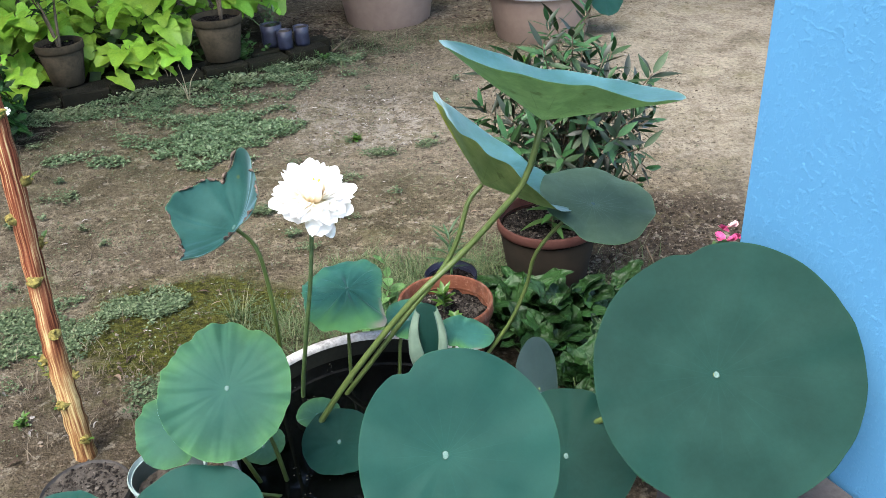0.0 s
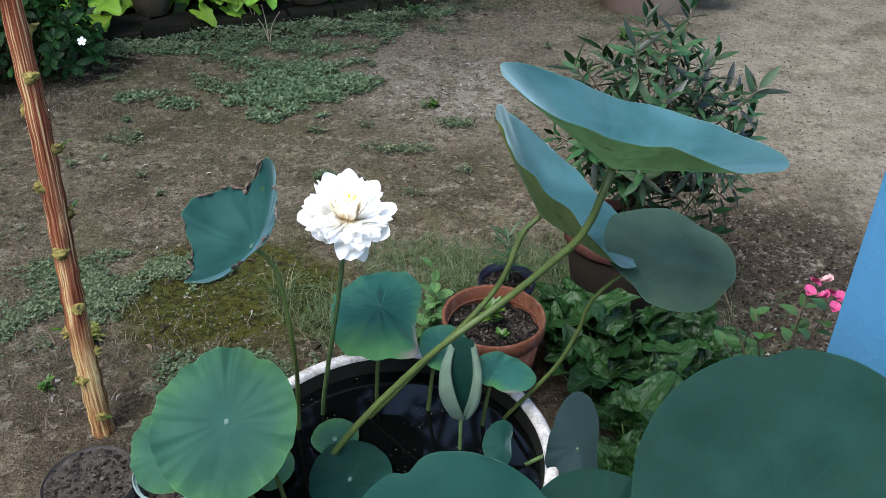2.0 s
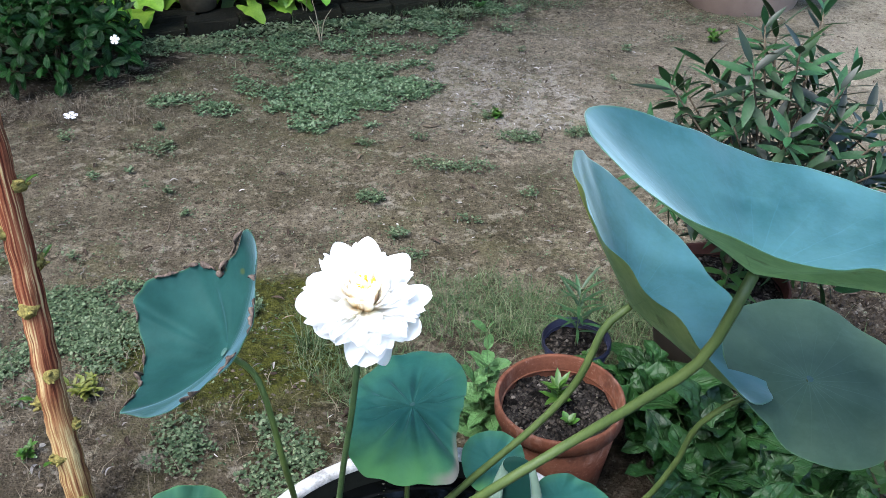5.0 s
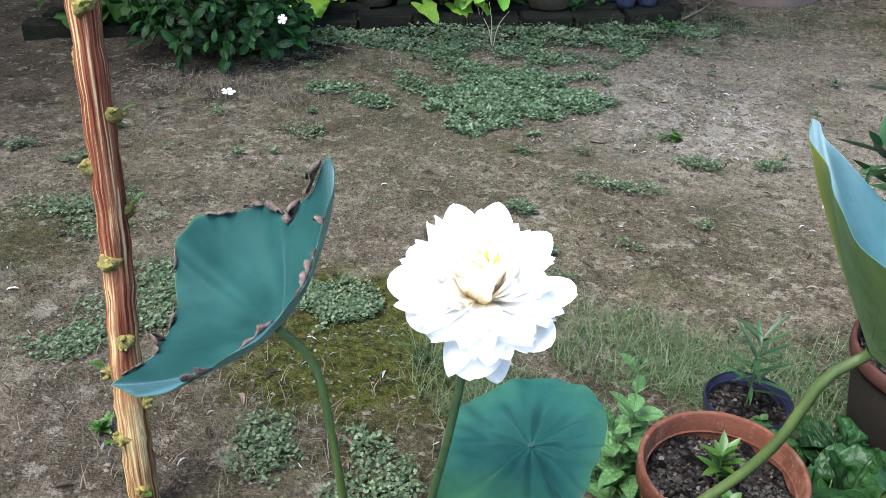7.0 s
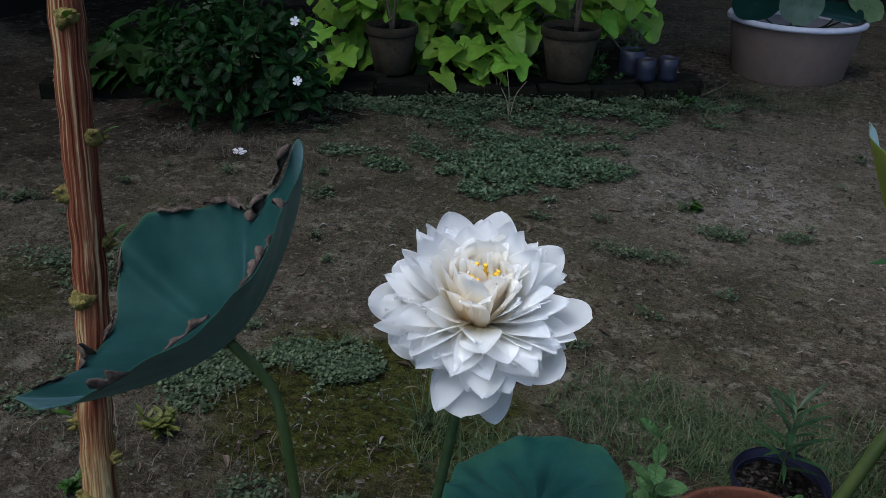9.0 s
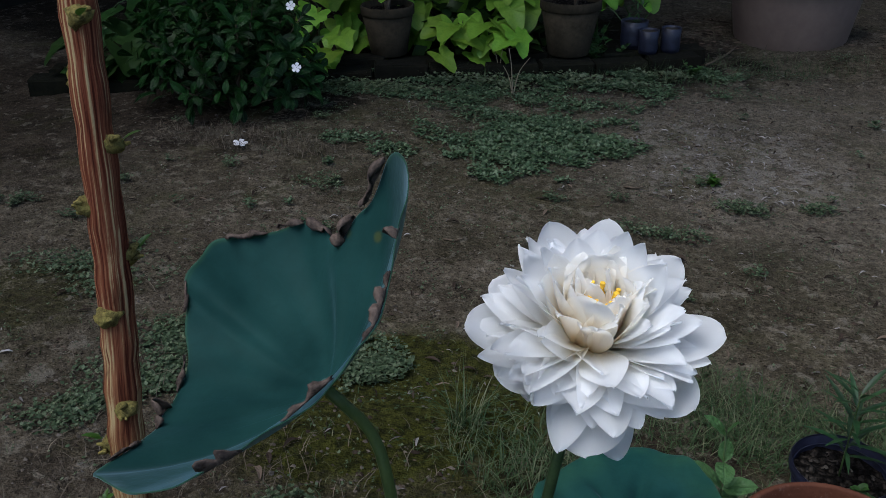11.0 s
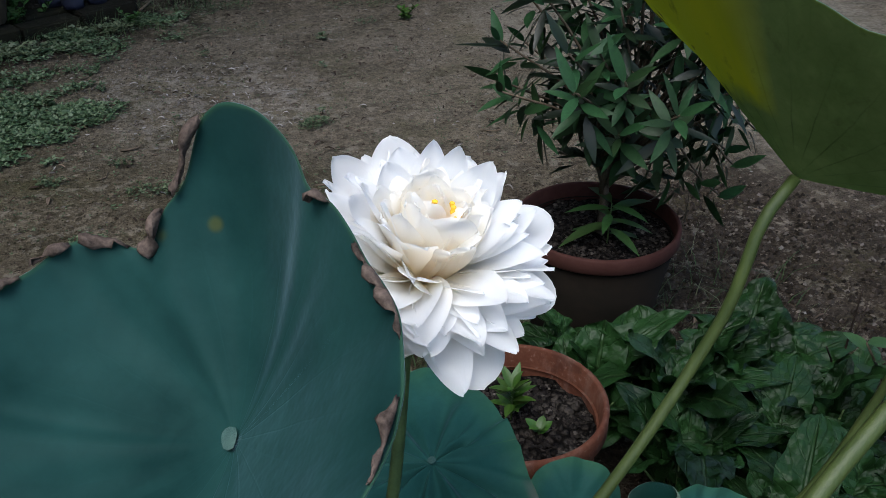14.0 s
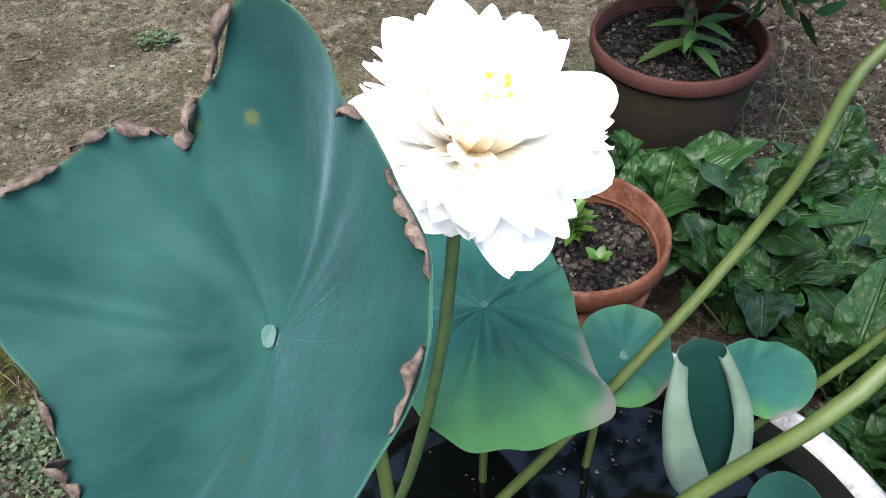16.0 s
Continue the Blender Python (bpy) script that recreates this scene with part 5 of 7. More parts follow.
seedling((RED[0] - 0.005, RED[1] + 0.01, 0.236), 0.058, "bright green seedling in the terracotta pot", leaves=22, seed=3, shape="lance", length=0.042, width=0.014, lift=38)
seedling((RED[0] + 0.02, RED[1] - 0.03, 0.236), 0.012, "tiny seedling in the terracotta pot", leaves=5, seed=5, length=0.024, width=0.014)
seedling((0.072, 2.262, 0.143), 0.16, "thin plant with narrow drooping leaves in a plastic pot", SHRUB_FINE, 26, 7, "lance", 25, 0.085, 0.010)
seedling((0.10, 2.225, 0.143), 0.012, "tiny round-leaved seedling in a plastic pot", MINT, 6, 9, "oval", 25, 0.02, 0.014)
seedling((0.385, 2.36, 0.232), 0.085, "drooping sprout at the foot of the potted shrub", MINT, 12, 11, "lance", -25, 0.10, 0.027)


def weed(place, height, stems, label, mat, seed, length=0.055, width=0.028, shape="oval", lean=0.25):
    """A bushy weed of several upright shoots with paired leaves."""
    thing = root("weed", place, label, "weed")
    rnd = random.Random(seed)
    kinds = [blade("leaf", length * rnd.uniform(0.85, 1.1), width * rnd.uniform(0.85, 1.1), shape, 0.2, 0.12, 0.01, mat=mat, seed=seed + k, nl=7) for k in range(4)]
    for k in range(stems):
        a, h = rnd.random() * 6.283, height * rnd.uniform(0.6, 1.05)
        top = (math.cos(a) * h * lean, math.sin(a) * h * lean, h)
        twig(thing, [(0, 0, -0.01), (top[0] * 0.4, top[1] * 0.4, h * 0.55), top], 0.0022, 0.0012, GREEN_STEM, "stem")
        for j in range(7):
            f = 0.25 + 0.75 * j / 6
            for side in (0, 180):
                p = (top[0] * f * f, top[1] * f * f, h * f)
                shared("leaf", kinds[rnd.randrange(4)], set_leaf(p, j * 90 + side + rnd.uniform(-25, 25), rnd.uniform(0, 45) + 25 * (j == 6), rnd.uniform(-20, 20), rnd.uniform(0.55, 1.0) * (1.1 - 0.35 * f)), thing)
    return thing


weed((-0.085, 1.985, gz(-0.085, 1.985)), 0.29, 3, "soft green leafy weed beside the terracotta pot", WEED, 21, 0.074, 0.040, lean=0.16)
weed((-0.13, 2.03, gz(-0.13, 2.03)), 0.20, 3, "low green leafy weed beside the terracotta pot", WEED, 23, 0.055, 0.03, lean=0.35)
weed((-1.02, 2.02, gz(-1.02, 2.02)), 0.05, 5, "yellowish weed near the striped cane", YELLOW_LEAF, 25, 0.045, 0.014, "lance", 0.7)
weed((-1.05, 1.82, gz(-1.05, 1.82)), 0.03, 3, "small green weed on bare soil", SEEDLING, 27, 0.026, 0.014, lean=0.6)


def rosette(thing, kinds, place, normal, count, lo, hi, rnd, size=(0.75, 1.1), step=0.0):
    """Leaves set in a spiral round a shoot's tip."""
    n = Vector(normal).normalized()
    base = n.to_track_quat("Z", "Y").to_matrix().to_4x4()
    for j in range(count):
        f = j / max(1, count - 1)
        m = Matrix.Translation(Vector(place) - n * step * j) @ base @ set_leaf((0, 0, 0), j * 137.5 + rnd.uniform(-18, 18), hi + (lo - hi) * f + rnd.uniform(-10, 10), rnd.uniform(-20, 20), rnd.uniform(*size))
        shared("leaf", kinds[rnd.randrange(len(kinds))], m, thing)


def inner_leaves(thing, centre, radii, count, length, width, mat, seed):
    """The crowded leaves inside a crown, joined."""
    rnd = random.Random(seed)
    verts, faces = [], []
    for _ in range(count):
        d = Vector((rnd.gauss(0, 1), rnd.gauss(0, 1), rnd.gauss(0, 1))).normalized() * rnd.random() ** 0.45
        p = Vector(centre) + Vector((d.x * radii[0], d.y * radii[1], d.z * radii[2]))
        m = set_leaf(p, rnd.random() * 360, rnd.uniform(-45, 50), rnd.uniform(-40, 40), rnd.uniform(0.7, 1.15))
        i = len(verts)
        for x, y, z in ((0, 0, 0), (-0.5, 0.45, 0.12), (0, 0.5, 0), (0.5, 0.45, 0.12), (0, 1, -0.05)):
            verts.append(tuple(m @ Vector((x * width, y * length, z * width))))
        faces += [(i, i + 2, i + 1), (i, i + 3, i + 2), (i + 1, i + 2, i + 4), (i + 2, i + 3, i + 4)]
    ob = link("inner_leaves", verts, faces, mat, thing)
    ob["kind"] = "stuff"


# ---- potted shrub ----
def potted_shrub():
    base = Vector((0.385, 2.395, 0.23))
    thing = root("shrub", base, "leafy evergreen shrub growing in the large clay pot", "shrub")
    rnd = random.Random(31)
    kinds = [blade("leaf", 0.070 * rnd.uniform(0.8, 1.15), 0.0185 * rnd.uniform(0.85, 1.15), "lance", 0.2, rnd.uniform(0.0, 0.3), mat=SHRUB if k < 4 else SHRUB_SHADED, seed=60 + k, nl=7, nw=3) for k in range(6)]
    trunk = [(0, 0, -0.05), (0.006, 0.004, 0.07), (0.0, 0.01, 0.15)]
    twig(thing, trunk, 0.010, 0.007, BARK, "trunk")
    heart = Vector((0.045, -0.02, 0.23))
    for k in range(46):
        z = 1 - 1.15 * (k + 0.5) / 46
        a = k * 2.399 + rnd.uniform(-0.3, 0.3)
        r = math.sqrt(max(0.0, 1 - z * z))
        out = Vector((r * math.cos(a), r * math.sin(a), z))
        if z < -0.08 and out.y < 0.3:
            continue
        p = heart + Vector((out.x * 0.235, out.y * 0.20, out.z * 0.31 + 0.07)) * rnd.uniform(0.72, 1.18)
        twig(thing, [(0.0, 0.008, 0.08 + 0.06 * rnd.random()), tuple(heart.lerp(p, 0.45) - Vector((0, 0, 0.02))), tuple(p)], 0.0038, 0.0018)
        up = (out * 0.75 + Vector((0, 0, 0.75))).normalized()
        rosette(thing, kinds, p, up, 16, -50, 50, rnd, (0.75, 1.2), 0.007)
    # low boughs drooping over one side of the pot
    for x, y, z in ((0.235, -0.03, 0.06), (0.20, 0.06, 0.10), (0.265, 0.02, 0.13), (0.215, -0.08, 0.15), (0.15, -0.09, 0.13), (0.27, -0.05, 0.20)):
        p = Vector((x, y, z))
        twig(thing, [(0.0, 0.008, 0.10), tuple(Vector((x * 0.5, y * 0.5, z + 0.09))), tuple(p)], 0.0036, 0.0016)
        rosette(thing, kinds, p, Vector((0.7, -0.25, -0.1)).normalized(), 15, -55, 45, rnd, (0.75, 1.2), 0.009)
    # dark leaf copies fill the crown as painted shade
    inner_leaves(thing, (0.04, -0.02, 0.31), (0.19, 0.16, 0.20), 240, 0.065, 0.021, SHRUB_SHADED, 3)


potted_shrub()


# ---- greens beside the tub ----
def greens(place, leaves, size, seed):
    x, y = place
    thing = root("leafy_greens", (x, y, gz(x, y)), "clump of crinkled dark green leafy vegetables", "leafy plant", "greens beside the tub")
    rnd = random.Random(seed)
    kinds = [blade("leaf", 0.122 * rnd.uniform(0.75, 1.15), 0.064 * rnd.uniform(0.85, 1.2), "spoon", rnd.uniform(-0.05, 0.35), rnd.uniform(0.3, 1.0), 0.05, 29, 13, CHARD, seed * 10 + k) for k in range(6)]
    leaves += 6
    for k in range(leaves):
        f = k / leaves
        az = k * 137.5 + rnd.uniform(-20, 20)
        el = 46 + 38 * f + rnd.uniform(-12, 12)
        a = radians(az)
        sc = size * rnd.uniform(0.65, 1.2)
        foot = Vector((0.012 * math.cos(a), 0.012 * math.sin(a), 0.005))
        out = Vector((math.cos(a) * math.cos(radians(el)), math.sin(a) * math.cos(radians(el)), math.sin(radians(el))))
        st = foot + out * 0.05 * sc
        twig(thing, [tuple(foot), tuple((foot + st) / 2), tuple(st + out * 0.06 * sc)], 0.0035 * sc, 0.0014, CHARD_RIB, "leaf_stalk", 5, 5)
        shared("leaf", kinds[rnd.randrange(6)], set_leaf(st, az, el + rnd.uniform(-12, 12), rnd.uniform(-45, 45), sc), thing)


for x, y, n, s, sd in ((0.235, 2.10, 13, 1.15, 1), (0.36, 2.03, 13, 1.2, 2), (0.30, 1.90, 12, 1.05, 3), (0.44, 1.88, 13, 1.1, 4), (0.38, 1.74, 12, 1.05, 5), (0.52, 2.06, 12, 1.05, 6), (0.56, 1.92, 11, 1.0, 7), (0.50, 1.74, 12, 1.05, 8), (0.34, 1.60, 10, 0.95, 9), (0.46, 1.60, 11, 1.0, 10), (0.62, 1.78, 10, 0.95, 11), (0.26, 2.22, 9, 0.9, 12), (0.58, 1.60, 10, 0.9, 13)):
    greens((x, y), n, s, sd)


# ---- pink flowering plant by the wall ----
def pink_plant():
    base = Vector((0.70, 1.88, gz(0.7, 1.88)))
    thing = root("flowering_plant", base, "thin-branched plant with clusters of pink flowers beside the wall", "flowering plant")
    rnd = random.Random(15)
    kinds = [blade("leaf", 0.045, 0.026, "oval", 0.2, 0.1, mat=MINT, seed=80 + k, nl=6) for k in range(3)]
    tips = [(0.0, -0.04, 0.42), (0.06, -0.02, 0.40), (-0.09, -0.03, 0.36), (-0.13, 0.02, 0.25), (0.03, 0.05, 0.33), (-0.03, -0.10, 0.28), (0.06, -0.09, 0.24), (-0.16, 0.0, 0.40)]
    for k, (x, y, z) in enumerate(tips):
        twig(thing, [(0, 0, -0.01), (x * 0.5, y * 0.5, z * 0.55), (x, y, z)], 0.004, 0.0016)
        if k == 7:
            continue
        for j in range(9):
            f = 1 - 0.07 * j
            shared("leaf", kinds[j % 3], set_leaf((x * f, y * f, z * f), j * 120 + rnd.uniform(-30, 30), rnd.uniform(0, 50), 0, rnd.uniform(0.7, 1.1)), thing)
    for k, (x, y, z) in enumerate([(0.0, -0.045, 0.435), (0.025, -0.05, 0.43), (0.05, -0.03, 0.425), (0.07, -0.03, 0.415), (0.035, -0.02, 0.450), (0.015, -0.02, 0.445), (0.055, -0.055, 0.405)]):
        verts, faces = [], []
        for p in range(12):
            a, e = p * 0.5236 * (1 if p < 6 else 1.1), 0.5 if p < 6 else 1.0
            i = len(verts)
            r, w = 0.015, 0.007
            for rr, ww, zz in ((0.001, 0.3, 0), (0.6, 1, 0.4 * e), (1, 0.6, 0.5 * e)):
                for s in (-1, 1):
                    verts.append((x + r * rr * math.cos(a) * math.cos(e) - s * w * ww * math.sin(a), y + r * rr * math.sin(a) * math.cos(e) + s * w * ww * math.cos(a), z + r * zz + 0.5 * r * rr * (math.sin(a + k * 2.1) + 0.5 * s * ww)))
            faces += [(i, i + 1, i + 3, i + 2), (i + 2, i + 3, i + 5, i + 4)]
        link("bloom", verts, faces, PALE_PINK if k == 4 else PINK, thing, "pink bloom")


pink_plant()


# ---- far bed: brick edging, vine, pots, tubs ----
EDGE_A, EDGE_B = Vector((-3.15, 3.66, 0)), Vector((-0.46, 5.08, 0))
ALONG = (EDGE_B - EDGE_A).normalized()
BACK = Vector((-ALONG.y, ALONG.x, 0))
edge_turn = math.atan2(ALONG.y, ALONG.x)


def far_pot(place, r, h, label, mats):
    return pot("clay_pot", place, r, r * 0.68, h, mats[0], mats[1], POT_SOIL, label, soil=0.88, lip=0.04, rough=0.006, group="pots on the edging")


far_pot((-1.88, 4.60, 0.06), 0.122, 0.225, "weathered clay pot standing on the brick edging", (FAR_CLAY, FAR_CLAY))
far_pot((-1.11, 4.90, 0.06), 0.138, 0.245, "moss-streaked clay pot with a paler rim on the edging", (FAR_CLAY, FAR_CLAY))


def bag_plant(x, y, r, h, plant, seed):
    thing = root("nursery_bag", (x, y, 0.058), "dark navy plastic nursery bag of soil on the brick edging", "nursery bag", "nursery bags")
    lathe("bag", [(0.0, 0.0), (r * 0.92, 0.0), (r, h * 0.2), (r * 0.97, h * 0.6), (r * 1.03, h), (r * 0.96, h), (r * 0.92, h * 0.9)], BAG, thing, seg=24, wob=0.06)
    disc("soil", r * 0.93, h * 0.9, POT_SOIL_DRY, thing, rings=6, seg=24, rough=0.004)
    if plant:
        rnd = random.Random(seed)
        me = blade("leaf", 0.05, 0.014, "lance", mat=MINT, seed=seed, nl=6, nw=3)
        sp = root("seedling", (x, y, 0.058 + h * 0.9), "small bushy seedling in a nursery bag", "seedling")
        for k in range(34):
            shared("leaf", me, set_leaf((rnd.uniform(-0.04, 0.04), rnd.uniform(-0.04, 0.04), rnd.uniform(0.0, 0.09)), rnd.random() * 360, rnd.uniform(-10, 70), 0, rnd.uniform(0.6, 1.2)), sp)


bag_plant(-0.86, 5.12, 0.062, 0.125, True, 2)
bag_plant(-0.775, 5.04, 0.045, 0.105, False, 3)
bag_plant(-0.685, 5.10, 0.045, 0.11, False, 4)


def vine_leaf_mesh(seed, mat, lobes):
    """A heart-shaped leaf with shallow side lobes."""
    rnd = random.Random(seed)
    k = 28
    verts, faces, uvs = [(0, 0.02, 0.006)], [], [(0, 0)]
    for ring in (0.5, 1.0):
        for i in range(k):
            a = 2 * math.pi * i / k
            d = abs((a - math.pi / 2 + math.pi) % (2 * math.pi) - math.pi)
            r = 0.062 * (0.62 + 0.55 * math.exp(-(d / 0.5) ** 2) + 0.30 * math.exp(-((d - 2.35) / 0.42) ** 2) + lobes * math.exp(-((d - 1.35) / 0.28) ** 2) - 0.42 * math.exp(-((d - math.pi) / 0.30) ** 2))
            x, y = r * ring * math.cos(a), r * ring * math.sin(a)
            verts.append((x, y + 0.02, 0.006 + 0.14 * abs(x) - 3.2 * y * y * (1 if y > 0 else 0.5) + rnd.uniform(-0.002, 0.002)))
            uvs.append((i / k, ring))
    for i in range(k):
        faces.append((0, 1 + i, 1 + (i + 1) % k))
        faces.append((1 + i, 1 + k + i, 1 + k + (i + 1) % k, 1 + (i + 1) % k))
    me = bpy.data.meshes.new("leaf")
    me.from_pydata(verts, [], faces)
    me.materials.append(mat)
    me.polygons.foreach_set("use_smooth", [True] * len(faces))
    return me


def vine_bed():
    base = EDGE_A.lerp(EDGE_B, 0.45) + BACK * 0.5
    rnd = random.Random(77)
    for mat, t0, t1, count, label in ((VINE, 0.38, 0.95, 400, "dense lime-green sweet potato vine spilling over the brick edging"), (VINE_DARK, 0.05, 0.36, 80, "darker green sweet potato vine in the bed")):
        thing = root("vine", base, label, "vine")
        kinds = [vine_leaf_mesh(k, mat, lb) for k, lb in enumerate((0.0, 0.12, 0.22, 0.06))]
        for k in range(count):
            t = rnd.uniform(t0, t1)
            depth = rnd.uniform(0.09, 1.25) if k > 60 else rnd.uniform(0.03, 0.18)
            if t > 0.74 and depth < 0.42:
                continue
            p = EDGE_A.lerp(EDGE_B, t) + BACK * depth
            if depth < 0.32 and min((p.xy - q).length for q in (Vector((-1.88, 4.60)), Vector((-1.11, 4.90)))) < 0.26:
                p += BACK * 0.35
            h = 0.10 + 0.10 * min(1, depth * 2.2) + 0.22 * rnd.random() * min(1, depth * 3) + 0.07 * noise.noise(Vector((p.x * 3, p.y * 3, 0)))
            if k <= 60:
                h = rnd.uniform(0.07, 0.19)
            az = math.degrees(edge_turn) - 90 + rnd.uniform(-75, 75)
            shared("leaf", kinds[rnd.randrange(4)], set_leaf(Vector((p.x, p.y, h)) - base, az, rnd.uniform(-42, -2), rnd.uniform(-22, 22), rnd.uniform(0.95, 1.6)), thing)
        mid = EDGE_A.lerp(EDGE_B, (t0 + t1) / 2) + BACK * 0.62 - base
        # dark leaves packed into the vine's gaps, standing in for shade there
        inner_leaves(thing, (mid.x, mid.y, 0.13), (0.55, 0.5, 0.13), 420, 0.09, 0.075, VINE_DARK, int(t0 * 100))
        for k in range(16):
            t = rnd.uniform(t0, t1)
            p = EDGE_A.lerp(EDGE_B, t) + BACK * rnd.uniform(0.3, 0.9)
            q = p + BACK * rnd.uniform(-0.3, 0.1) + ALONG * rnd.uniform(-0.3, 0.3)
            twig(thing, [tuple(Vector((p.x, p.y, 0.0)) - base), tuple((p + q) / 2 + Vector((0, 0, 0.22)) - base), tuple(Vector((q.x, q.y, 0.14)) - base)], 0.004, 0.002, GREEN_STEM, "vine_stem")


vine_bed()


weed((-1.01, 4.93, gz(-1.01, 4.93)), 0.20, 9, "round-leaved green weed growing at the brick edging", MINT, 61, 0.055, 0.046, lean=0.6)
weed((-0.93, 5.02, gz(-0.93, 5.02)), 0.10, 4, "low green weed between bricks", MINT, 63, 0.04, 0.03, lean=0.7)
weed((-0.55, 4.95, gz(-0.55, 4.95)), 0.06, 4, "small green weed at the end of the edging", MINT, 65, 0.035, 0.024, lean=0.8)
weed((-0.30, 3.72, gz(-0.30, 3.72)), 0.03, 4, "small green weed on pale bare soil", SEEDLING, 67, 0.03, 0.016, lean=0.9)
weed((0.57, 4.66, gz(0.57, 4.66)), 0.05, 4, "small bright green weed on the path", SEEDLING, 69, 0.04, 0.022, lean=0.8)


def dry_stalk(x, y, tips, mat, label="pale dry weed stalk with bare branches"):
    thing = root("dry_stalk", (x, y, gz(x, y)), label, "dry plant")
    for k, (dx, dy, z) in enumerate(tips):
        twig(thing, [(0, 0, -0.01), (dx * 0.35, dy * 0.35, z * 0.6), (dx, dy, z)], 0.0026, 0.0012, mat, "stem")


DARK_TWIG = simple("dark_dead_twig", (0.01148, 0.0082, 0.00656), (0.0369, 0.02624, 0.01968), 0.85, 60)
DRY_STEM = simple("pale_dry_stem", (0.1312, 0.1066, 0.0738), (0.2788, 0.2378, 0.1722), 0.85, 60)
dry_stalk(-1.20, 4.38, [(-0.02, 0.0, 0.20), (0.07, 0.0, 0.17), (-0.05, 0.02, 0.12)], DRY_STEM)
dry_stalk(-1.36, 4.66, [(0.03, 0.0, 0.16), (-0.04, 0.01, 0.13)], DRY_STEM)
dry_stalk(0.66, 2.02, [(0.0, 0.0, 0.26), (-0.06, -0.02, 0.17), (0.04, 0.02, 0.20)], DARK_TWIG, "thin dark bare twigs standing in dug soil")


def pot_plant(place, tips, label, seed):
    thing = root("potted_plant", place, label, "potted plant")
    rnd = random.Random(seed)
    kinds = [blade("leaf", 0.09, 0.03, "lance", 0.2, 0.2, mat=VINCA, seed=seed + k, nl=6, nw=3) for k in range(3)]
    for x, y, z in tips:
        twig(thing, [(0, 0, -0.02), (x * 0.4, y * 0.4, z * 0.5), (x, y, z)], 0.009, 0.004)
        for j in range(10):
            f = 1 - 0.05 * j
            shared("leaf", kinds[j % 3], set_leaf((x * f, y * f, z * f), j * 137.5, rnd.uniform(-30, 50), 0, rnd.uniform(0.8, 1.2)), thing)


pot_plant((-1.88, 4.60, 0.255), [(-0.06, -0.03, 0.32), (0.05, 0.02, 0.36), (-0.10, 0.05, 0.25)], "dark woody plant in the weathered clay pot", 41)
pot_plant((-1.09, 4.91, 0.275), [(0.06, -0.02, 0.42), (-0.02, 0.03, 0.45)], "young woody plant in the moss-streaked pot", 43)


def white_bush():
    base = Vector((-2.22, 3.88, 0.0))
    thing = root("flowering_bush", base, "low dark green bush with a few white flowers", "bush")
    rnd = random.Random(55)
    kinds = [blade("leaf", 0.068 * rnd.uniform(0.85, 1.15), 0.027 * rnd.uniform(0.9, 1.1), "paddle", 0.2, 0.25, mat=VINCA, seed=90 + k, nl=8, nw=5) for k in range(4)]
    for k in range(62):
        z = 1 - 1.12 * (k + 0.5) / 62
        a = k * 2.399 + rnd.uniform(-0.3, 0.3)
        r = math.sqrt(max(0.0, 1 - z * z))
        out = Vector((r * math.cos(a), r * math.sin(a), z))
        p = Vector((out.x * 0.39, out.y * 0.30, 0.14 + out.z * 0.34)) * rnd.uniform(0.88, 1.1)
        if k % 3 == 0:
            twig(thing, [(out.x * 0.08, out.y * 0.08, 0), (p.x * 0.6, p.y * 0.6, p.z * 0.55), tuple(p)], 0.004, 0.002, BARK, n=5, seg=5)
        rosette(thing, kinds, p, (out * 0.9 + Vector((0, 0, 0.5))).normalized(), 9, -12, 50, rnd, (0.8, 1.2), 0.008)
    inner_leaves(thing, (0, 0, 0.22), (0.36, 0.28, 0.24), 700, 0.065, 0.03, VINCA, 5)
    # drooping leaves at the foot
    for k in range(40):
        a = rnd.uniform(3.2, 6.3)
        x, y = 0.36 * math.cos(a), 0.29 * math.sin(a)
        shared("leaf", kinds[rnd.randrange(4)], set_leaf((x, y, rnd.uniform(0.07, 0.2)), math.degrees(a) + rnd.uniform(-40, 40), rnd.uniform(-65, -5), rnd.uniform(-20, 20), rnd.uniform(0.9, 1.3)), thing)
    for p in ((-1.773, 3.648, 0.254), (-1.86, 3.78, 0.44)):
        white_flower(Vector(p) - base, thing, (60, -10, 20))


def white_flower(place, parent, turn, size=0.017):
    verts, faces = [], []
    for p in range(5):
        a = p * 1.2566
        i = len(verts)
        for rr, ww in ((0.08, 0.07), (0.5, 0.32), (0.92, 0.42), (1.08, 0.24)):
            for s in (-1, 1):
                verts.append((size * (rr * math.cos(a) - s * ww * math.sin(a)), size * (rr * math.sin(a) + s * ww * math.cos(a)), size * 0.12 * rr))
        for k in range(3):
            faces.append((i + 2 * k, i + 2 * k + 1, i + 2 * k + 3, i + 2 * k + 2))
    ob = link("bloom", verts, faces, WHITE_PETAL, parent, "white five-petalled bloom")
    ob.location, ob.rotation_euler = place, [radians(t) for t in turn]
    return ob


white_bush()
fallen = white_flower((-1.895, 3.43, gz(-1.895, 3.43) + 0.012), None, (10, 5, 40), 0.024)
fallen.name = "fallen_flower"
tagged(fallen, "fallen white flower lying on the bare soil", "flower")


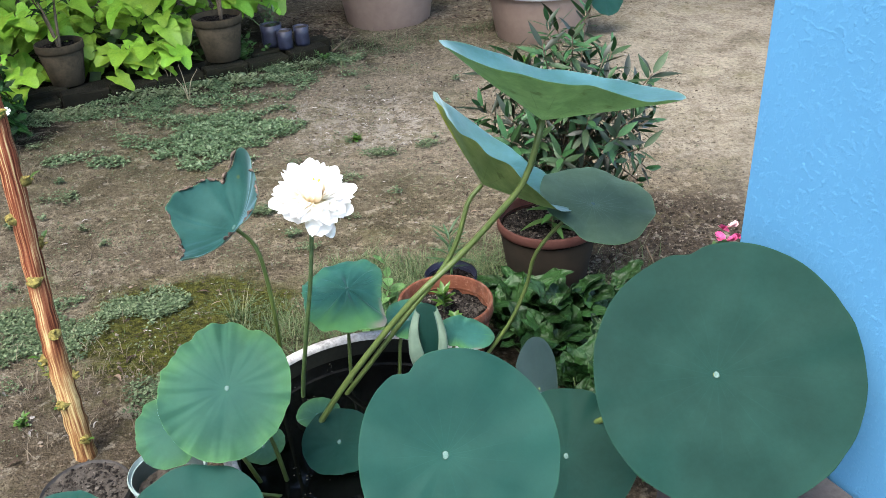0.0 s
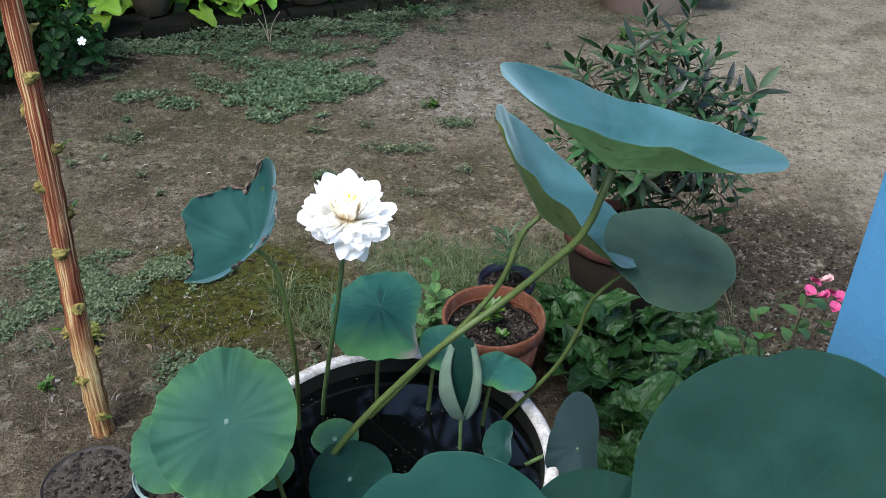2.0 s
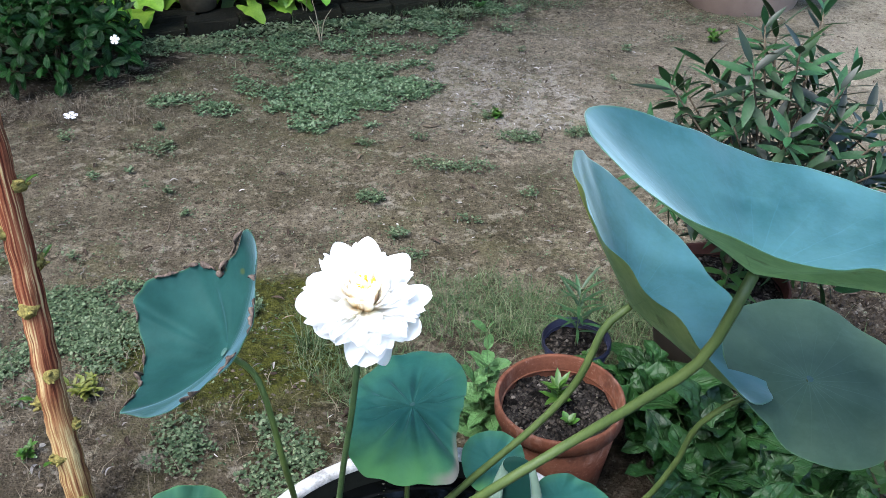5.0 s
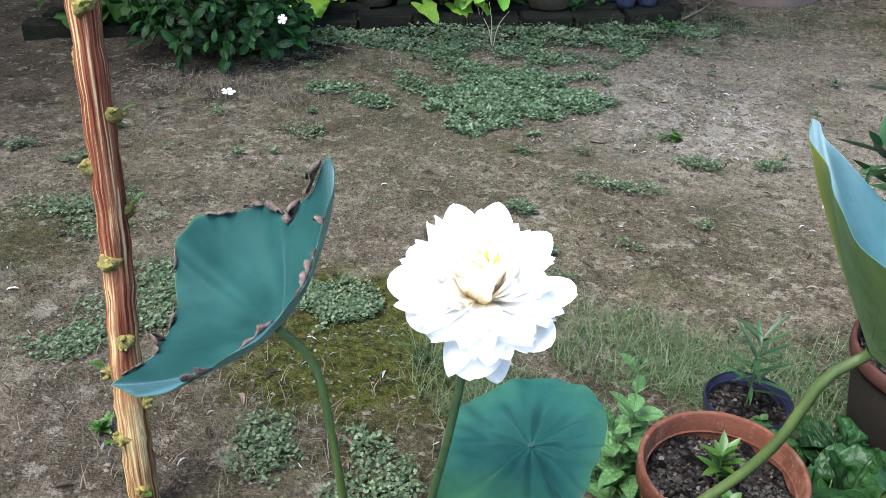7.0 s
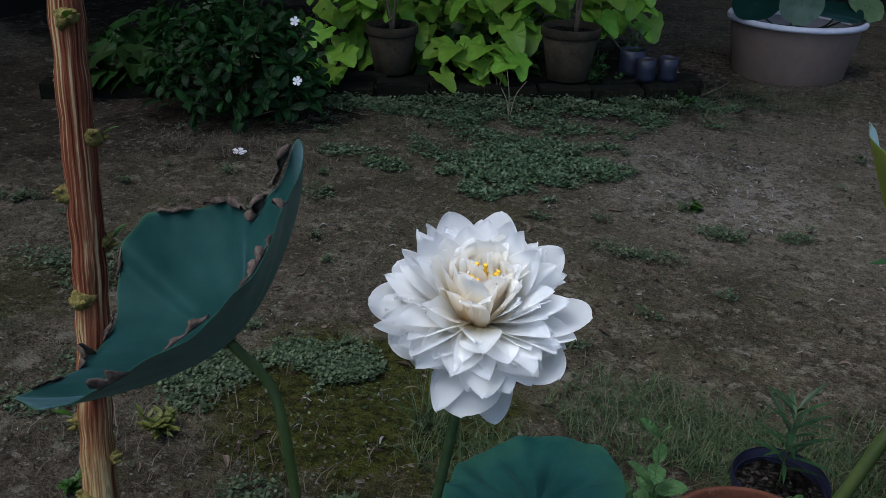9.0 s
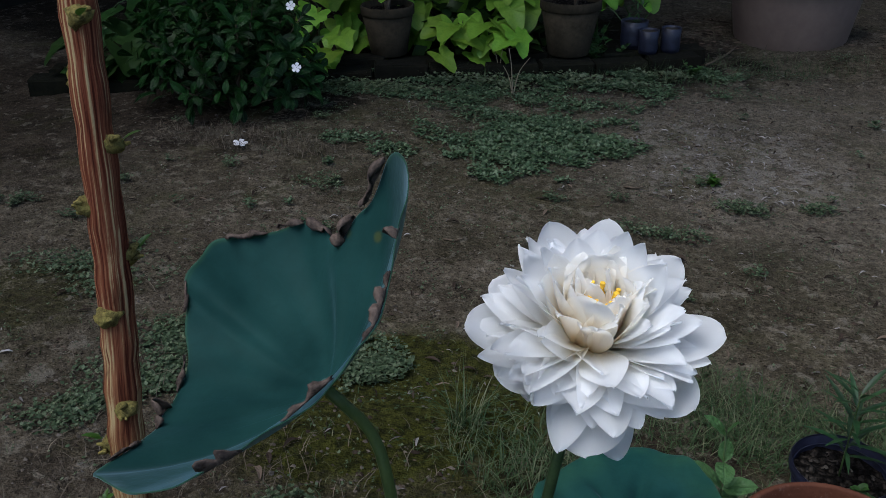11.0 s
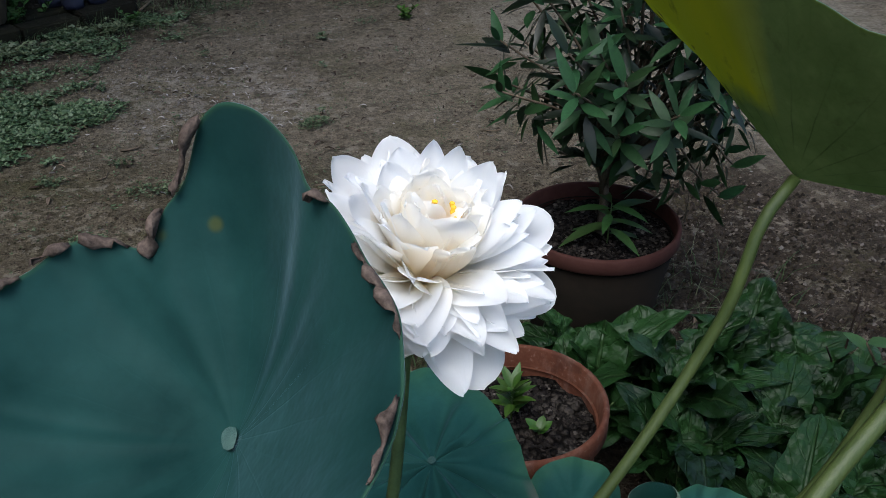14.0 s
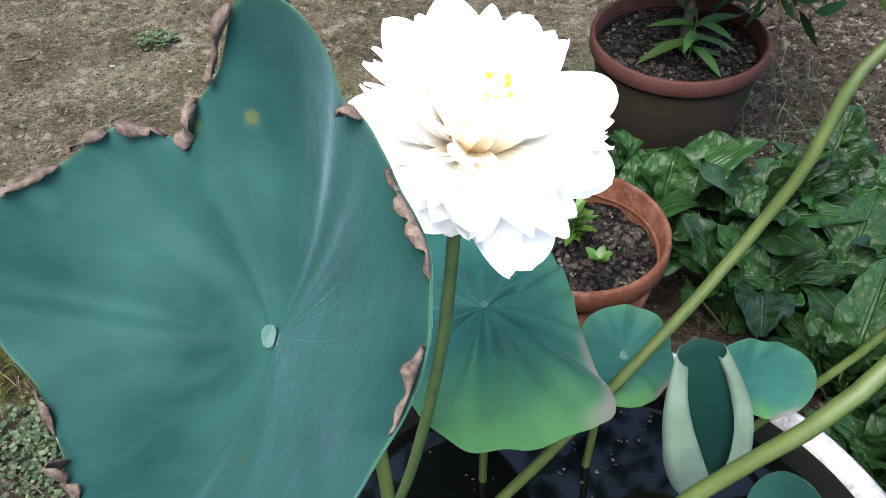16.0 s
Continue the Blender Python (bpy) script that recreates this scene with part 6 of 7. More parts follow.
def far_tub(x, y, seed, leaves):
    thing = root("plastic_tub", (x, y, 0.0), "large dusty tan plastic tub with grey rim, planted with lotus", "plastic tub", "tan tubs")
    lathe("body", [(0.0, -0.03), (0.262, -0.03), (0.268, 0.0), (0.275, 0.015), (0.318, 0.275)], TAN_TUB, thing, seg=64)
    lathe("rim", [(0.316, 0.270), (0.336, 0.268), (0.340, 0.278), (0.336, 0.292), (0.322, 0.296), (0.312, 0.290), (0.300, 0.20)], GREY_RIM, thing, "pale grey rolled rim", seg=64)
    disc("water_surface", 0.308, 0.24, WATER, thing, rings=6, seg=48, rough=0.0)
    rnd = random.Random(seed)
    for cx, cy, cz, n, r, mat in leaves:
        lotus_leaf("blue-green lotus leaf in the tan tub", (x + cx, y + cy, cz), n, r, [(x + cx * 0.4, y + cy * 0.4, 0.23), (x + cx * 0.8, y + cy * 0.8, max(0.26, cz - 0.06))], mat, seed=rnd.randrange(999), count=48, rings=8, group="lotus leaves in the tan tubs")


far_tub(-0.20, 5.80, 3, [(-0.19, -0.17, 0.36, (-0.1, -0.6, 0.8), 0.12, LOTUS_DEEP), (0.02, -0.22, 0.38, (0.1, -0.95, 0.3), 0.10, UNDER_PALE), (0.18, -0.08, 0.33, (0.1, -0.2, 1), 0.13, LOTUS_DEEP), (-0.05, 0.05, 0.37, (0, -0.2, 1), 0.16, LOTUS), (0.30, 0.05, 0.36, (0.4, -0.5, 0.8), 0.10, UNDER)])
far_tub(0.74, 5.29, 5, [(0.36, -0.12, 0.24, (0.5, -0.8, 0.3), 0.13, LOTUS), (0.0, 0.0, 0.42, (0, -0.3, 1), 0.16, LOTUS), (-0.15, 0.1, 0.36, (-0.2, -0.2, 1), 0.12, LOTUS_DEEP)])


# ---- ground cover and litter ----
def leaf_mat(name, label, spots, count, seed, mat, size=(0.008, 0.016), height=0.012, category="ground cover"):
    """Many small round weed leaves in patches; spots: x, y, radius x, radius y, share."""
    rnd = random.Random(seed)
    verts, faces = [], []
    shares = [s[4] for s in spots]
    made = 0
    while made < count:
        cx, cy, rx, ry, _ = rnd.choices(spots, shares)[0]
        a, r = rnd.random() * 6.283, rnd.random() ** 0.62
        x, y = cx + rx * r * math.cos(a), cy + ry * r * math.sin(a)
        if noise.noise(Vector((x * 7, y * 7, seed))) * 0.8 + rnd.random() * 0.45 < r * 0.55 - 0.1:
            continue
        made += 1
        z = gz(x, y) + 0.004 + rnd.random() * height
        for _ in range(2):
            s = rnd.uniform(*size)
            q, tl = rnd.random() * 6.283, rnd.uniform(-0.1, 0.7)
            d = Vector((math.cos(q) * math.cos(tl), math.sin(q) * math.cos(tl), math.sin(tl)))
            e = Vector((-math.sin(q), math.cos(q), 0))
            p = Vector((x, y, z))
            i = len(verts)
            verts += [tuple(p), tuple(p + d * s * 0.5 + e * s * 0.42), tuple(p + d * s * 1.05), tuple(p + d * s * 0.5 - e * s * 0.42)]
            faces.append((i, i + 1, i + 2, i + 3))
    ob = link(name, verts, faces, mat, smooth=False)
    tagged(ob, label, category, kind="stuff")


CREEPER = island("creeping_weed_leaf", [(0.0, (0.01804, 0.041, 0.01476)), (0.5, (0.05412, 0.09512, 0.041)), (1.0, (0.1435, 0.1886, 0.1107))], 0.6, 0.15)
GREY_CREEPER = island("grey_green_weed_leaf", [(0.0, (0.01804, 0.03608, 0.0123)), (0.6, (0.04756, 0.0738, 0.03116)), (1.0, (0.123, 0.1517, 0.0861))], 0.7, 0.1)
PALE_CREEPER = island("pale_round_weed_leaf", [(0.0, (0.0451, 0.0697, 0.0287)), (0.6, (0.1066, 0.1353, 0.0697)), (1.0, (0.1804, 0.205, 0.1312))], 0.6, 0.15)
leaf_mat("ground_cover", "dense mat of small round-leaved creeping weed on the soil", [(-0.93, 3.80, 0.30, 0.34, 6.5), (-1.08, 3.98, 0.40, 0.40, 3), (-0.76, 3.95, 0.22, 0.28, 2), (-1.35, 4.35, 0.70, 0.26, 3.5), (-0.8, 4.65, 0.45, 0.22, 2), (-1.45, 3.62, 0.22, 0.10, 0.7), (-1.9, 4.2, 0.3, 0.12, 0.9), (-2.3, 4.12, 0.35, 0.09, 0.7), (-1.7, 4.46, 0.30, 0.07, 1.2), (-1.25, 4.66, 0.3, 0.07, 1.2), (-0.85, 4.84, 0.25, 0.08, 1.2), (-0.5, 5.0, 0.2, 0.1, 0.8)], 19000, 1, CREEPER)
leaf_mat("ground_cover", "patchy mat of grey-green creeping weed near the striped cane", [(-1.14, 2.28, 0.30, 0.20, 4), (-0.95, 2.42, 0.20, 0.12, 2.4), (-1.28, 2.05, 0.18, 0.16, 1.5), (-1.75, 2.55, 0.25, 0.2, 0.8)], 7800, 2, GREY_CREEPER, (0.005, 0.0115))
leaf_mat("ground_cover", "scattered grey-green weed leaves on bare soil", [(-0.54, 3.49, 0.05, 0.04, 0.6), (-0.70, 1.90, 0.15, 0.09, 2.4), (-0.60, 2.0, 0.12, 0.05, 1), (-0.48, 1.9, 0.13, 0.13, 3), (-0.38, 3.30, 0.16, 0.06, 1.2), (-0.17, 3.55, 0.13, 0.05, 1.0), (-0.62, 3.05, 0.05, 0.04, 0.5), (-0.42, 2.75, 0.06, 0.05, 0.5), (0.02, 3.62, 0.06, 0.05, 0.4), (-1.45, 3.25, 0.12, 0.07, 0.4), (-0.25, 5.05, 0.35, 0.10, 1.2), (0.25, 5.45, 0.35, 0.12, 1.3), (-0.3, 4.75, 0.3, 0.12, 0.8), (0.6, 4.95, 0.35, 0.1, 1)], 3600, 3, GREY_CREEPER, (0.005, 0.011), 0.02)
leaf_mat("ground_cover", "pale round-leaved weed trailing along the foot of the brick edging", [(-1.75, 4.28, 0.32, 0.10, 2), (-1.35, 4.48, 0.32, 0.10, 3), (-0.98, 4.66, 0.30, 0.10, 3), (-0.62, 4.86, 0.25, 0.09, 1.5)], 1500, 6, PALE_CREEPER, (0.010, 0.019), 0.03)
leaf_mat("ground_cover", "thin sprinkle of tiny weeds over the bare soil", [(-0.9, 3.4, 1.6, 1.4, 3), (0.5, 3.6, 0.9, 1.3, 0.6), (-1.2, 2.4, 0.8, 0.8, 1.4), (-1.6, 3.8, 0.6, 0.5, 1)], 5200, 4, GREY_CREEPER, (0.003, 0.008), 0.006)


def scattered(count, seed, lo, hi):
    """Random patches over the bare soil, as leaf_mat() takes them."""
    rnd = random.Random(seed)
    return [(rnd.uniform(-2.4, 0.5), rnd.uniform(2.55, 4.7), rnd.uniform(lo, hi) * 1.4, rnd.uniform(lo, hi), rnd.uniform(0.3, 1.0)) for _ in range(count)]


leaf_mat("ground_cover", "small tufts of grey-green weed dotted over bare soil", scattered(38, 31, 0.012, 0.045), 1400, 8, GREY_CREEPER, (0.006, 0.013), 0.022)
leaf_mat("ground_cover", "small tufts of brighter green weed dotted over bare soil", scattered(13, 33, 0.010, 0.030), 350, 9, CREEPER, (0.007, 0.014), 0.025)


def scraps(name, label, spots, count, seed, mat, length):
    """Narrow curled bits of dry leaf and stick lying on the soil."""
    rnd = random.Random(seed)
    verts, faces = [], []
    shares = [q[4] for q in spots]
    for _ in range(count):
        cx, cy, rx, ry, _s = rnd.choices(spots, shares)[0]
        a, r = rnd.random() * 6.283, rnd.random() ** 0.55
        x, y = cx + rx * r * math.cos(a), cy + ry * r * math.sin(a)
        ln = length[0] + (length[1] - length[0]) * rnd.random() ** 2.4
        wd, q, arch, bow = ln * rnd.uniform(0.10, 0.34), rnd.random() * 6.283, ln * rnd.uniform(0.05, 0.22), ln * rnd.uniform(-0.15, 0.15)
        d, e = Vector((math.cos(q), math.sin(q), 0)), Vector((-math.sin(q), math.cos(q), 0))
        base = Vector((x, y, gz(x, y) + 0.003))
        i = len(verts)
        for k in range(5):
            t = k / 4
            c = base + d * ln * (t - 0.5) + e * bow * 4 * t * (1 - t) + Vector((0, 0, arch * 4 * t * (1 - t)))
            w = wd * (0.35 + 2.4 * t * (1 - t))
            verts += [tuple(c - e * w / 2 + Vector((0, 0, w * 0.3))), tuple(c), tuple(c + e * w / 2 + Vector((0, 0, w * rnd.uniform(0.1, 0.5))))]
        for k in range(4):
            j = i + 3 * k
            faces += [(j, j + 1, j + 4, j + 3), (j + 1, j + 2, j + 5, j + 4)]
    tagged(link(name, verts, faces, mat, smooth=False), label, "litter", kind="stuff")


def grass(name, label, spots, count, seed, mat, length=(0.03, 0.09)):
    rnd = random.Random(seed)
    verts, faces = [], []
    shares = [s[4] for s in spots]
    for _ in range(count):
        cx, cy, rx, ry, _s = rnd.choices(spots, shares)[0]
        a, r = rnd.random() * 6.283, rnd.random() ** 0.6
        p = Vector((cx + rx * r * math.cos(a), cy + ry * r * math.sin(a), 0))
        p.z = gz(p.x, p.y) - 0.003
        q, ln = rnd.random() * 6.283, rnd.uniform(*length)
        d, e = Vector((math.cos(q), math.sin(q), 0)), Vector((-math.sin(q), math.cos(q), 0)) * rnd.uniform(0.0007, 0.0016)
        lay = rnd.uniform(0.5, 1.7)
        i = len(verts)
        for k in range(4):
            t = k / 3
            c = p + d * ln * lay * t ** 1.5 * 0.8 + Vector((0, 0, ln * (t - 0.45 * lay * t * t)))
            verts += [tuple(c - e * (1.02 - t)), tuple(c + e * (1.02 - t))]
        for k in range(3):
            faces.append((i + 2 * k, i + 2 * k + 1, i + 2 * k + 3, i + 2 * k + 2))
    ob = link(name, verts, faces, mat, smooth=False)
    tagged(ob, label, "grass", kind="stuff")


GRASS = island("thin_grass_blade", [(0.0, (0.01607, 0.04133, 0.01033)), (0.6, (0.04592, 0.07806, 0.02526)), (1.0, (0.1378, 0.1435, 0.08036))], 0.7, 0.1)
STRAW = island("dry_straw", [(0.0, (0.04879, 0.03829, 0.02788)), (1.0, (0.1533, 0.129, 0.09414))], 0.85)
grass("grass", "thin green grass tufts near the small pots", [(-0.18, 2.52, 0.22, 0.16, 4), (0.05, 2.48, 0.22, 0.14, 3), (-0.45, 2.25, 0.16, 0.12, 1.4), (-0.33, 2.15, 0.16, 0.12, 1.4), (0.22, 2.35, 0.12, 0.2, 1.5), (-0.1, 2.2, 0.15, 0.12, 1.5), (0.2, 2.62, 0.2, 0.12, 1.5)], 5600, 11, GRASS, (0.025, 0.085))
grass("grass", "sparse grass along the brick edging", [(-0.75, 4.86, 0.35, 0.10, 3), (-1.6, 4.52, 0.5, 0.08, 2), (-0.25, 5.2, 0.3, 0.15, 2), (0.4, 5.3, 0.5, 0.2, 2), (-1.1, 4.2, 0.5, 0.3, 1), (0.65, 2.35, 0.25, 0.25, 1.4)], 1500, 12, GRASS, (0.03, 0.13))
grass("dry_grass", "dry straw and roots scattered on the soil", [(-1.92, 3.50, 0.42, 0.13, 5), (-1.1, 1.95, 0.35, 0.3, 2), (-0.6, 2.0, 0.3, 0.3, 1.0), (-1.3, 2.2, 0.4, 0.4, 1.0), (-0.6, 3.2, 1.4, 1.2, 0.8)], 2200, 13, STRAW, (0.02, 0.07))
grass("grass", "tiny sprouting grass over the bare soil", [(-0.9, 3.2, 1.3, 1.1, 2), (-1.2, 2.3, 0.7, 0.5, 1.2), (-0.65, 2.15, 0.4, 0.3, 1.6), (-0.1, 2.9, 0.6, 0.4, 1), (0.3, 3.6, 0.8, 0.9, 0.6)], 1300, 15, GRASS, (0.008, 0.035))
grass("grass_tuft", "arching tuft of grass on the mossy patch", [(-0.575, 2.28, 0.03, 0.03, 1)], 60, 14, GRASS, (0.10, 0.19))


def pebbles(name, label, spots, count, seed, mat, size, flat=0.6):
    rnd = random.Random(seed)
    verts, faces = [], []
    shares = [s[4] for s in spots]
    for _ in range(count):
        cx, cy, rx, ry, _s = rnd.choices(spots, shares)[0]
        a, r = rnd.random() * 6.283, rnd.random() ** 0.55
        x, y = cx + rx * r * math.cos(a), cy + ry * r * math.sin(a)
        s = size[0] + (size[1] - size[0]) * rnd.random() ** 2.6
        z = gz(x, y) + s * flat * 0.25
        i = len(verts)
        q = rnd.random() * 6.283
        for k in range(6):
            t = q + k * 1.0472
            j = rnd.uniform(0.45, 1.25)
            verts.append((x + s * j * math.cos(t), y + s * j * math.sin(t) * 0.8, z + rnd.uniform(-0.2, 0.15) * s * flat))
        verts.append((x + rnd.uniform(-0.2, 0.2) * s, y + rnd.uniform(-0.2, 0.2) * s, z + s * flat))
        for k in range(6):
            faces.append((i + k, i + (k + 1) % 6, i + 6))
    ob = link(name, verts, faces, mat, smooth=False)
    tagged(ob, label, "pebbles", kind="stuff")


EARTH_CLOD = island("earth_clod", [(0.0, (0.0287, 0.02296, 0.0164)), (0.7, (0.082, 0.06806, 0.05248)), (1.0, (0.1558, 0.1328, 0.1082))], 0.95)
DRY_SCRAP = island("dry_litter", [(0.0, (0.01804, 0.0123, 0.00902)), (0.7, (0.0533, 0.03772, 0.02788)), (1.0, (0.164, 0.123, 0.0902))], 0.9)
DARK_CLOD = island("dark_dug_clod", [(0.0, (0.01148, 0.00902, 0.00656)), (0.75, (0.03936, 0.03116, 0.0246)), (0.96, (0.0697, 0.0574, 0.04756)), (1.0, (0.164, 0.1476, 0.1312))], 0.95)
PALE_CHIP = island("pale_grit_chip", [(0.0, (0.0697, 0.06232, 0.05412)), (0.7, (0.1148, 0.1025, 0.0902)), (1.0, (0.246, 0.2296, 0.2132))], 0.9)
pebbles("soil_clods", "small brown clods of earth", [(-0.8, 3.2, 2.0, 1.9, 6), (0.95, 2.55, 0.45, 0.5, 2.5), (-0.8, 1.85, 0.5, 0.35, 0.7), (0.8, 4.2, 1.2, 1.2, 2)], 14000, 21, EARTH_CLOD, (0.0015, 0.0075), 0.7)
pebbles("soil_clods", "coarse dark clods of freshly dug earth", [(0.85, 2.45, 0.42, 0.5, 4), (0.75, 2.0, 0.3, 0.3, 1.5)], 7000, 24, DARK_CLOD, (0.002, 0.010), 0.9)
pebbles("grit", "pale flat chips of grit and litter", [(-0.35, 4.0, 0.45, 0.45, 2.2), (-0.2, 4.6, 0.9, 0.5, 3), (0.9, 4.4, 1.0, 1.1, 3), (-0.9, 3.2, 1.8, 1.8, 3), (0.95, 2.6, 0.4, 0.5, 0.5), (-0.7, 2.0, 0.6, 0.4, 0.4)], 2600, 22, PALE_CHIP, (0.0012, 0.009), 0.35)
pebbles("leaf_litter", "dry brown leaf litter around the tan tubs", [(-0.65, 5.75, 0.35, 0.35, 3), (0.3, 5.9, 0.4, 0.3, 1)], 700, 23, DRY_SCRAP, (0.006, 0.022), 0.3)
pebbles("leaf_litter", "dry brown leaf scraps scattered over bare soil", [(-0.6, 3.3, 1.6, 1.5, 3), (0.4, 4.0, 1.0, 1.2, 2), (-1.1, 2.1, 0.6, 0.5, 0.6), (-0.2, 2.7, 0.7, 0.4, 0.5)], 1500, 25, DRY_SCRAP, (0.002, 0.010), 0.5)


FLAKE = island("pale_crust_flake", [(0.0, (0.082, 0.0738, 0.06724)), (0.6, (0.164, 0.1492, 0.1394)), (1.0, (0.328, 0.3075, 0.2952))], 0.9)
scraps("leaf_litter", "curled dark scraps of dry leaf and stick on bare soil", [(-0.7, 3.5, 1.7, 1.2, 4), (0.4, 4.0, 1.0, 1.2, 1.5), (-1.1, 2.2, 0.8, 0.6, 1), (-0.3, 4.7, 1.0, 0.4, 1), (0.85, 2.5, 0.4, 0.5, 0.6)], 1300, 41, DRY_SCRAP, (0.006, 0.040))
scraps("leaf_litter", "pale curled flakes of crust and dry leaf on bare soil", [(-0.26, 3.85, 0.26, 0.30, 5), (-0.42, 4.2, 0.3, 0.25, 3), (-0.9, 3.3, 1.4, 1.0, 3), (0.6, 4.2, 1.0, 1.2, 2), (-1.0, 2.2, 0.7, 0.5, 0.8)], 1300, 42, FLAKE, (0.006, 0.028))


def fallen_twig(a, b, r, label):
    base = Vector((*a, gz(*a) + r))
    thing = root("twig", base, label, "twig")
    m = ((a[0] + b[0]) / 2 + 0.01, (a[1] + b[1]) / 2 - 0.012)
    pts = [Vector((*p, gz(*p) + r * 0.8 + 0.002)) - base for p in (a, m, b)]
    tube("stick", [tuple(p) for p in pts], r, r * 0.6, BARK, thing, n=7, seg=6, wob=0.2)


fallen_twig((-0.62, 1.99), (-0.40, 1.87), 0.003, "thin dry twig on the soil")
fallen_twig((-0.56, 3.60), (-0.50, 3.63), 0.004, "short dry stick on the bare ground")
for k, (x, y, q, ln) in enumerate(((-0.95, 3.05, 0.4, 0.06), (-0.25, 3.9, 2.0, 0.08), (0.35, 4.1, 1.1, 0.07), (-1.6, 3.45, 2.6, 0.07), (-0.05, 3.2, 0.2, 0.05), (-1.2, 2.75, 1.6, 0.06), (0.55, 3.4, 2.9, 0.06), (-0.62, 3.42, 0.9, 0.05))):
    fallen_twig((x, y), (x + ln * math.cos(q), y + ln * math.sin(q)), 0.0028, "small dry stick on the bare ground")
fallen_twig((-0.52, 5.15), (-0.42, 5.55), 0.006, "leaning dry stick beside the tan tub")


def pot_grit(place, r, n, seed):
    """Loose crumbs on a pot's soil."""
    rnd = random.Random(seed)
    verts, faces = [], []
    for _ in range(n):
        a, q = rnd.random() * 6.283, r * math.sqrt(rnd.random())
        x, y, s = place[0] + q * math.cos(a), place[1] + q * math.sin(a), 0.0010 + 0.0052 * rnd.random() ** 2.2
        i = len(verts)
        for k in range(5):
            verts.append((x + s * math.cos(k * 1.2566 + a) * rnd.uniform(0.7, 1.2), y + s * math.sin(k * 1.2566 + a), place[2] + rnd.uniform(-0.001, 0.001)))
        verts.append((x, y, place[2] + s * rnd.uniform(0.2, 0.9)))
        faces += [(i + k, i + (k + 1) % 5, i + 5) for k in range(5)]
    tagged(link("soil_crumbs", verts, faces, SOIL_CRUMB, smooth=False), "loose crumbs of soil and grit in a pot", "soil", kind="stuff")


SOIL_CRUMB = island("soil_crumb", [(0.0, (0.00328, 0.00246, 0.00246)), (0.6, (0.01968, 0.0164, 0.01394)), (0.9, (0.0451, 0.03854, 0.0328)), (1.0, (0.1025, 0.0902, 0.0779))], 0.95)
pot_grit((*RED, 0.235), 0.103, 2600, 1)
pot_grit((0.073, 2.255, 0.143), 0.064, 260, 4)
pot_grit((-0.738, 1.452, 0.166), 0.088, 900, 5)
pot_grit((-0.565, 1.478, 0.139), 0.066, 400, 6)
pot_grit((0.378, 2.395, 0.234), 0.134, 2400, 2)


# ---- brick edging ----
def brick_mesh(seed):
    rnd = random.Random(seed)
    bm = bmesh.new()
    bmesh.ops.create_cube(bm, size=1.0)
    bmesh.ops.scale(bm, vec=(0.238, 0.112, 0.105), verts=bm.verts)
    bmesh.ops.bevel(bm, geom=list(bm.edges), offset=0.008, segments=1, affect="EDGES")
    for v in bm.verts:
        v.co += Vector((rnd.uniform(-1, 1), rnd.uniform(-1, 1), rnd.uniform(-1, 1))) * 0.004
    me = bpy.data.meshes.new("brick")
    bm.to_mesh(me)
    bm.free()
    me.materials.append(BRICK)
    return me


edging = tagged(root("brick_edging", EDGE_A, "low edging of dark mossy bricks along the planting bed", "edging"), kind="structure")
brick_kinds = [brick_mesh(k) for k in range(5)]
rb = random.Random(5)
for row in range(2):
    for k in range(12):
        m = Matrix.Translation(ALONG * (0.12 + row * 0.06 + k * 0.248) + BACK * (0.056 + row * 0.12) + Vector((0, 0, 0.004 + rb.uniform(-0.014, 0.014)))) @ Euler((rb.uniform(-0.04, 0.04), rb.uniform(-0.03, 0.03), edge_turn + rb.uniform(-0.05, 0.05))).to_matrix().to_4x4()
        shared("brick", brick_kinds[rb.randrange(5)], m, edging)


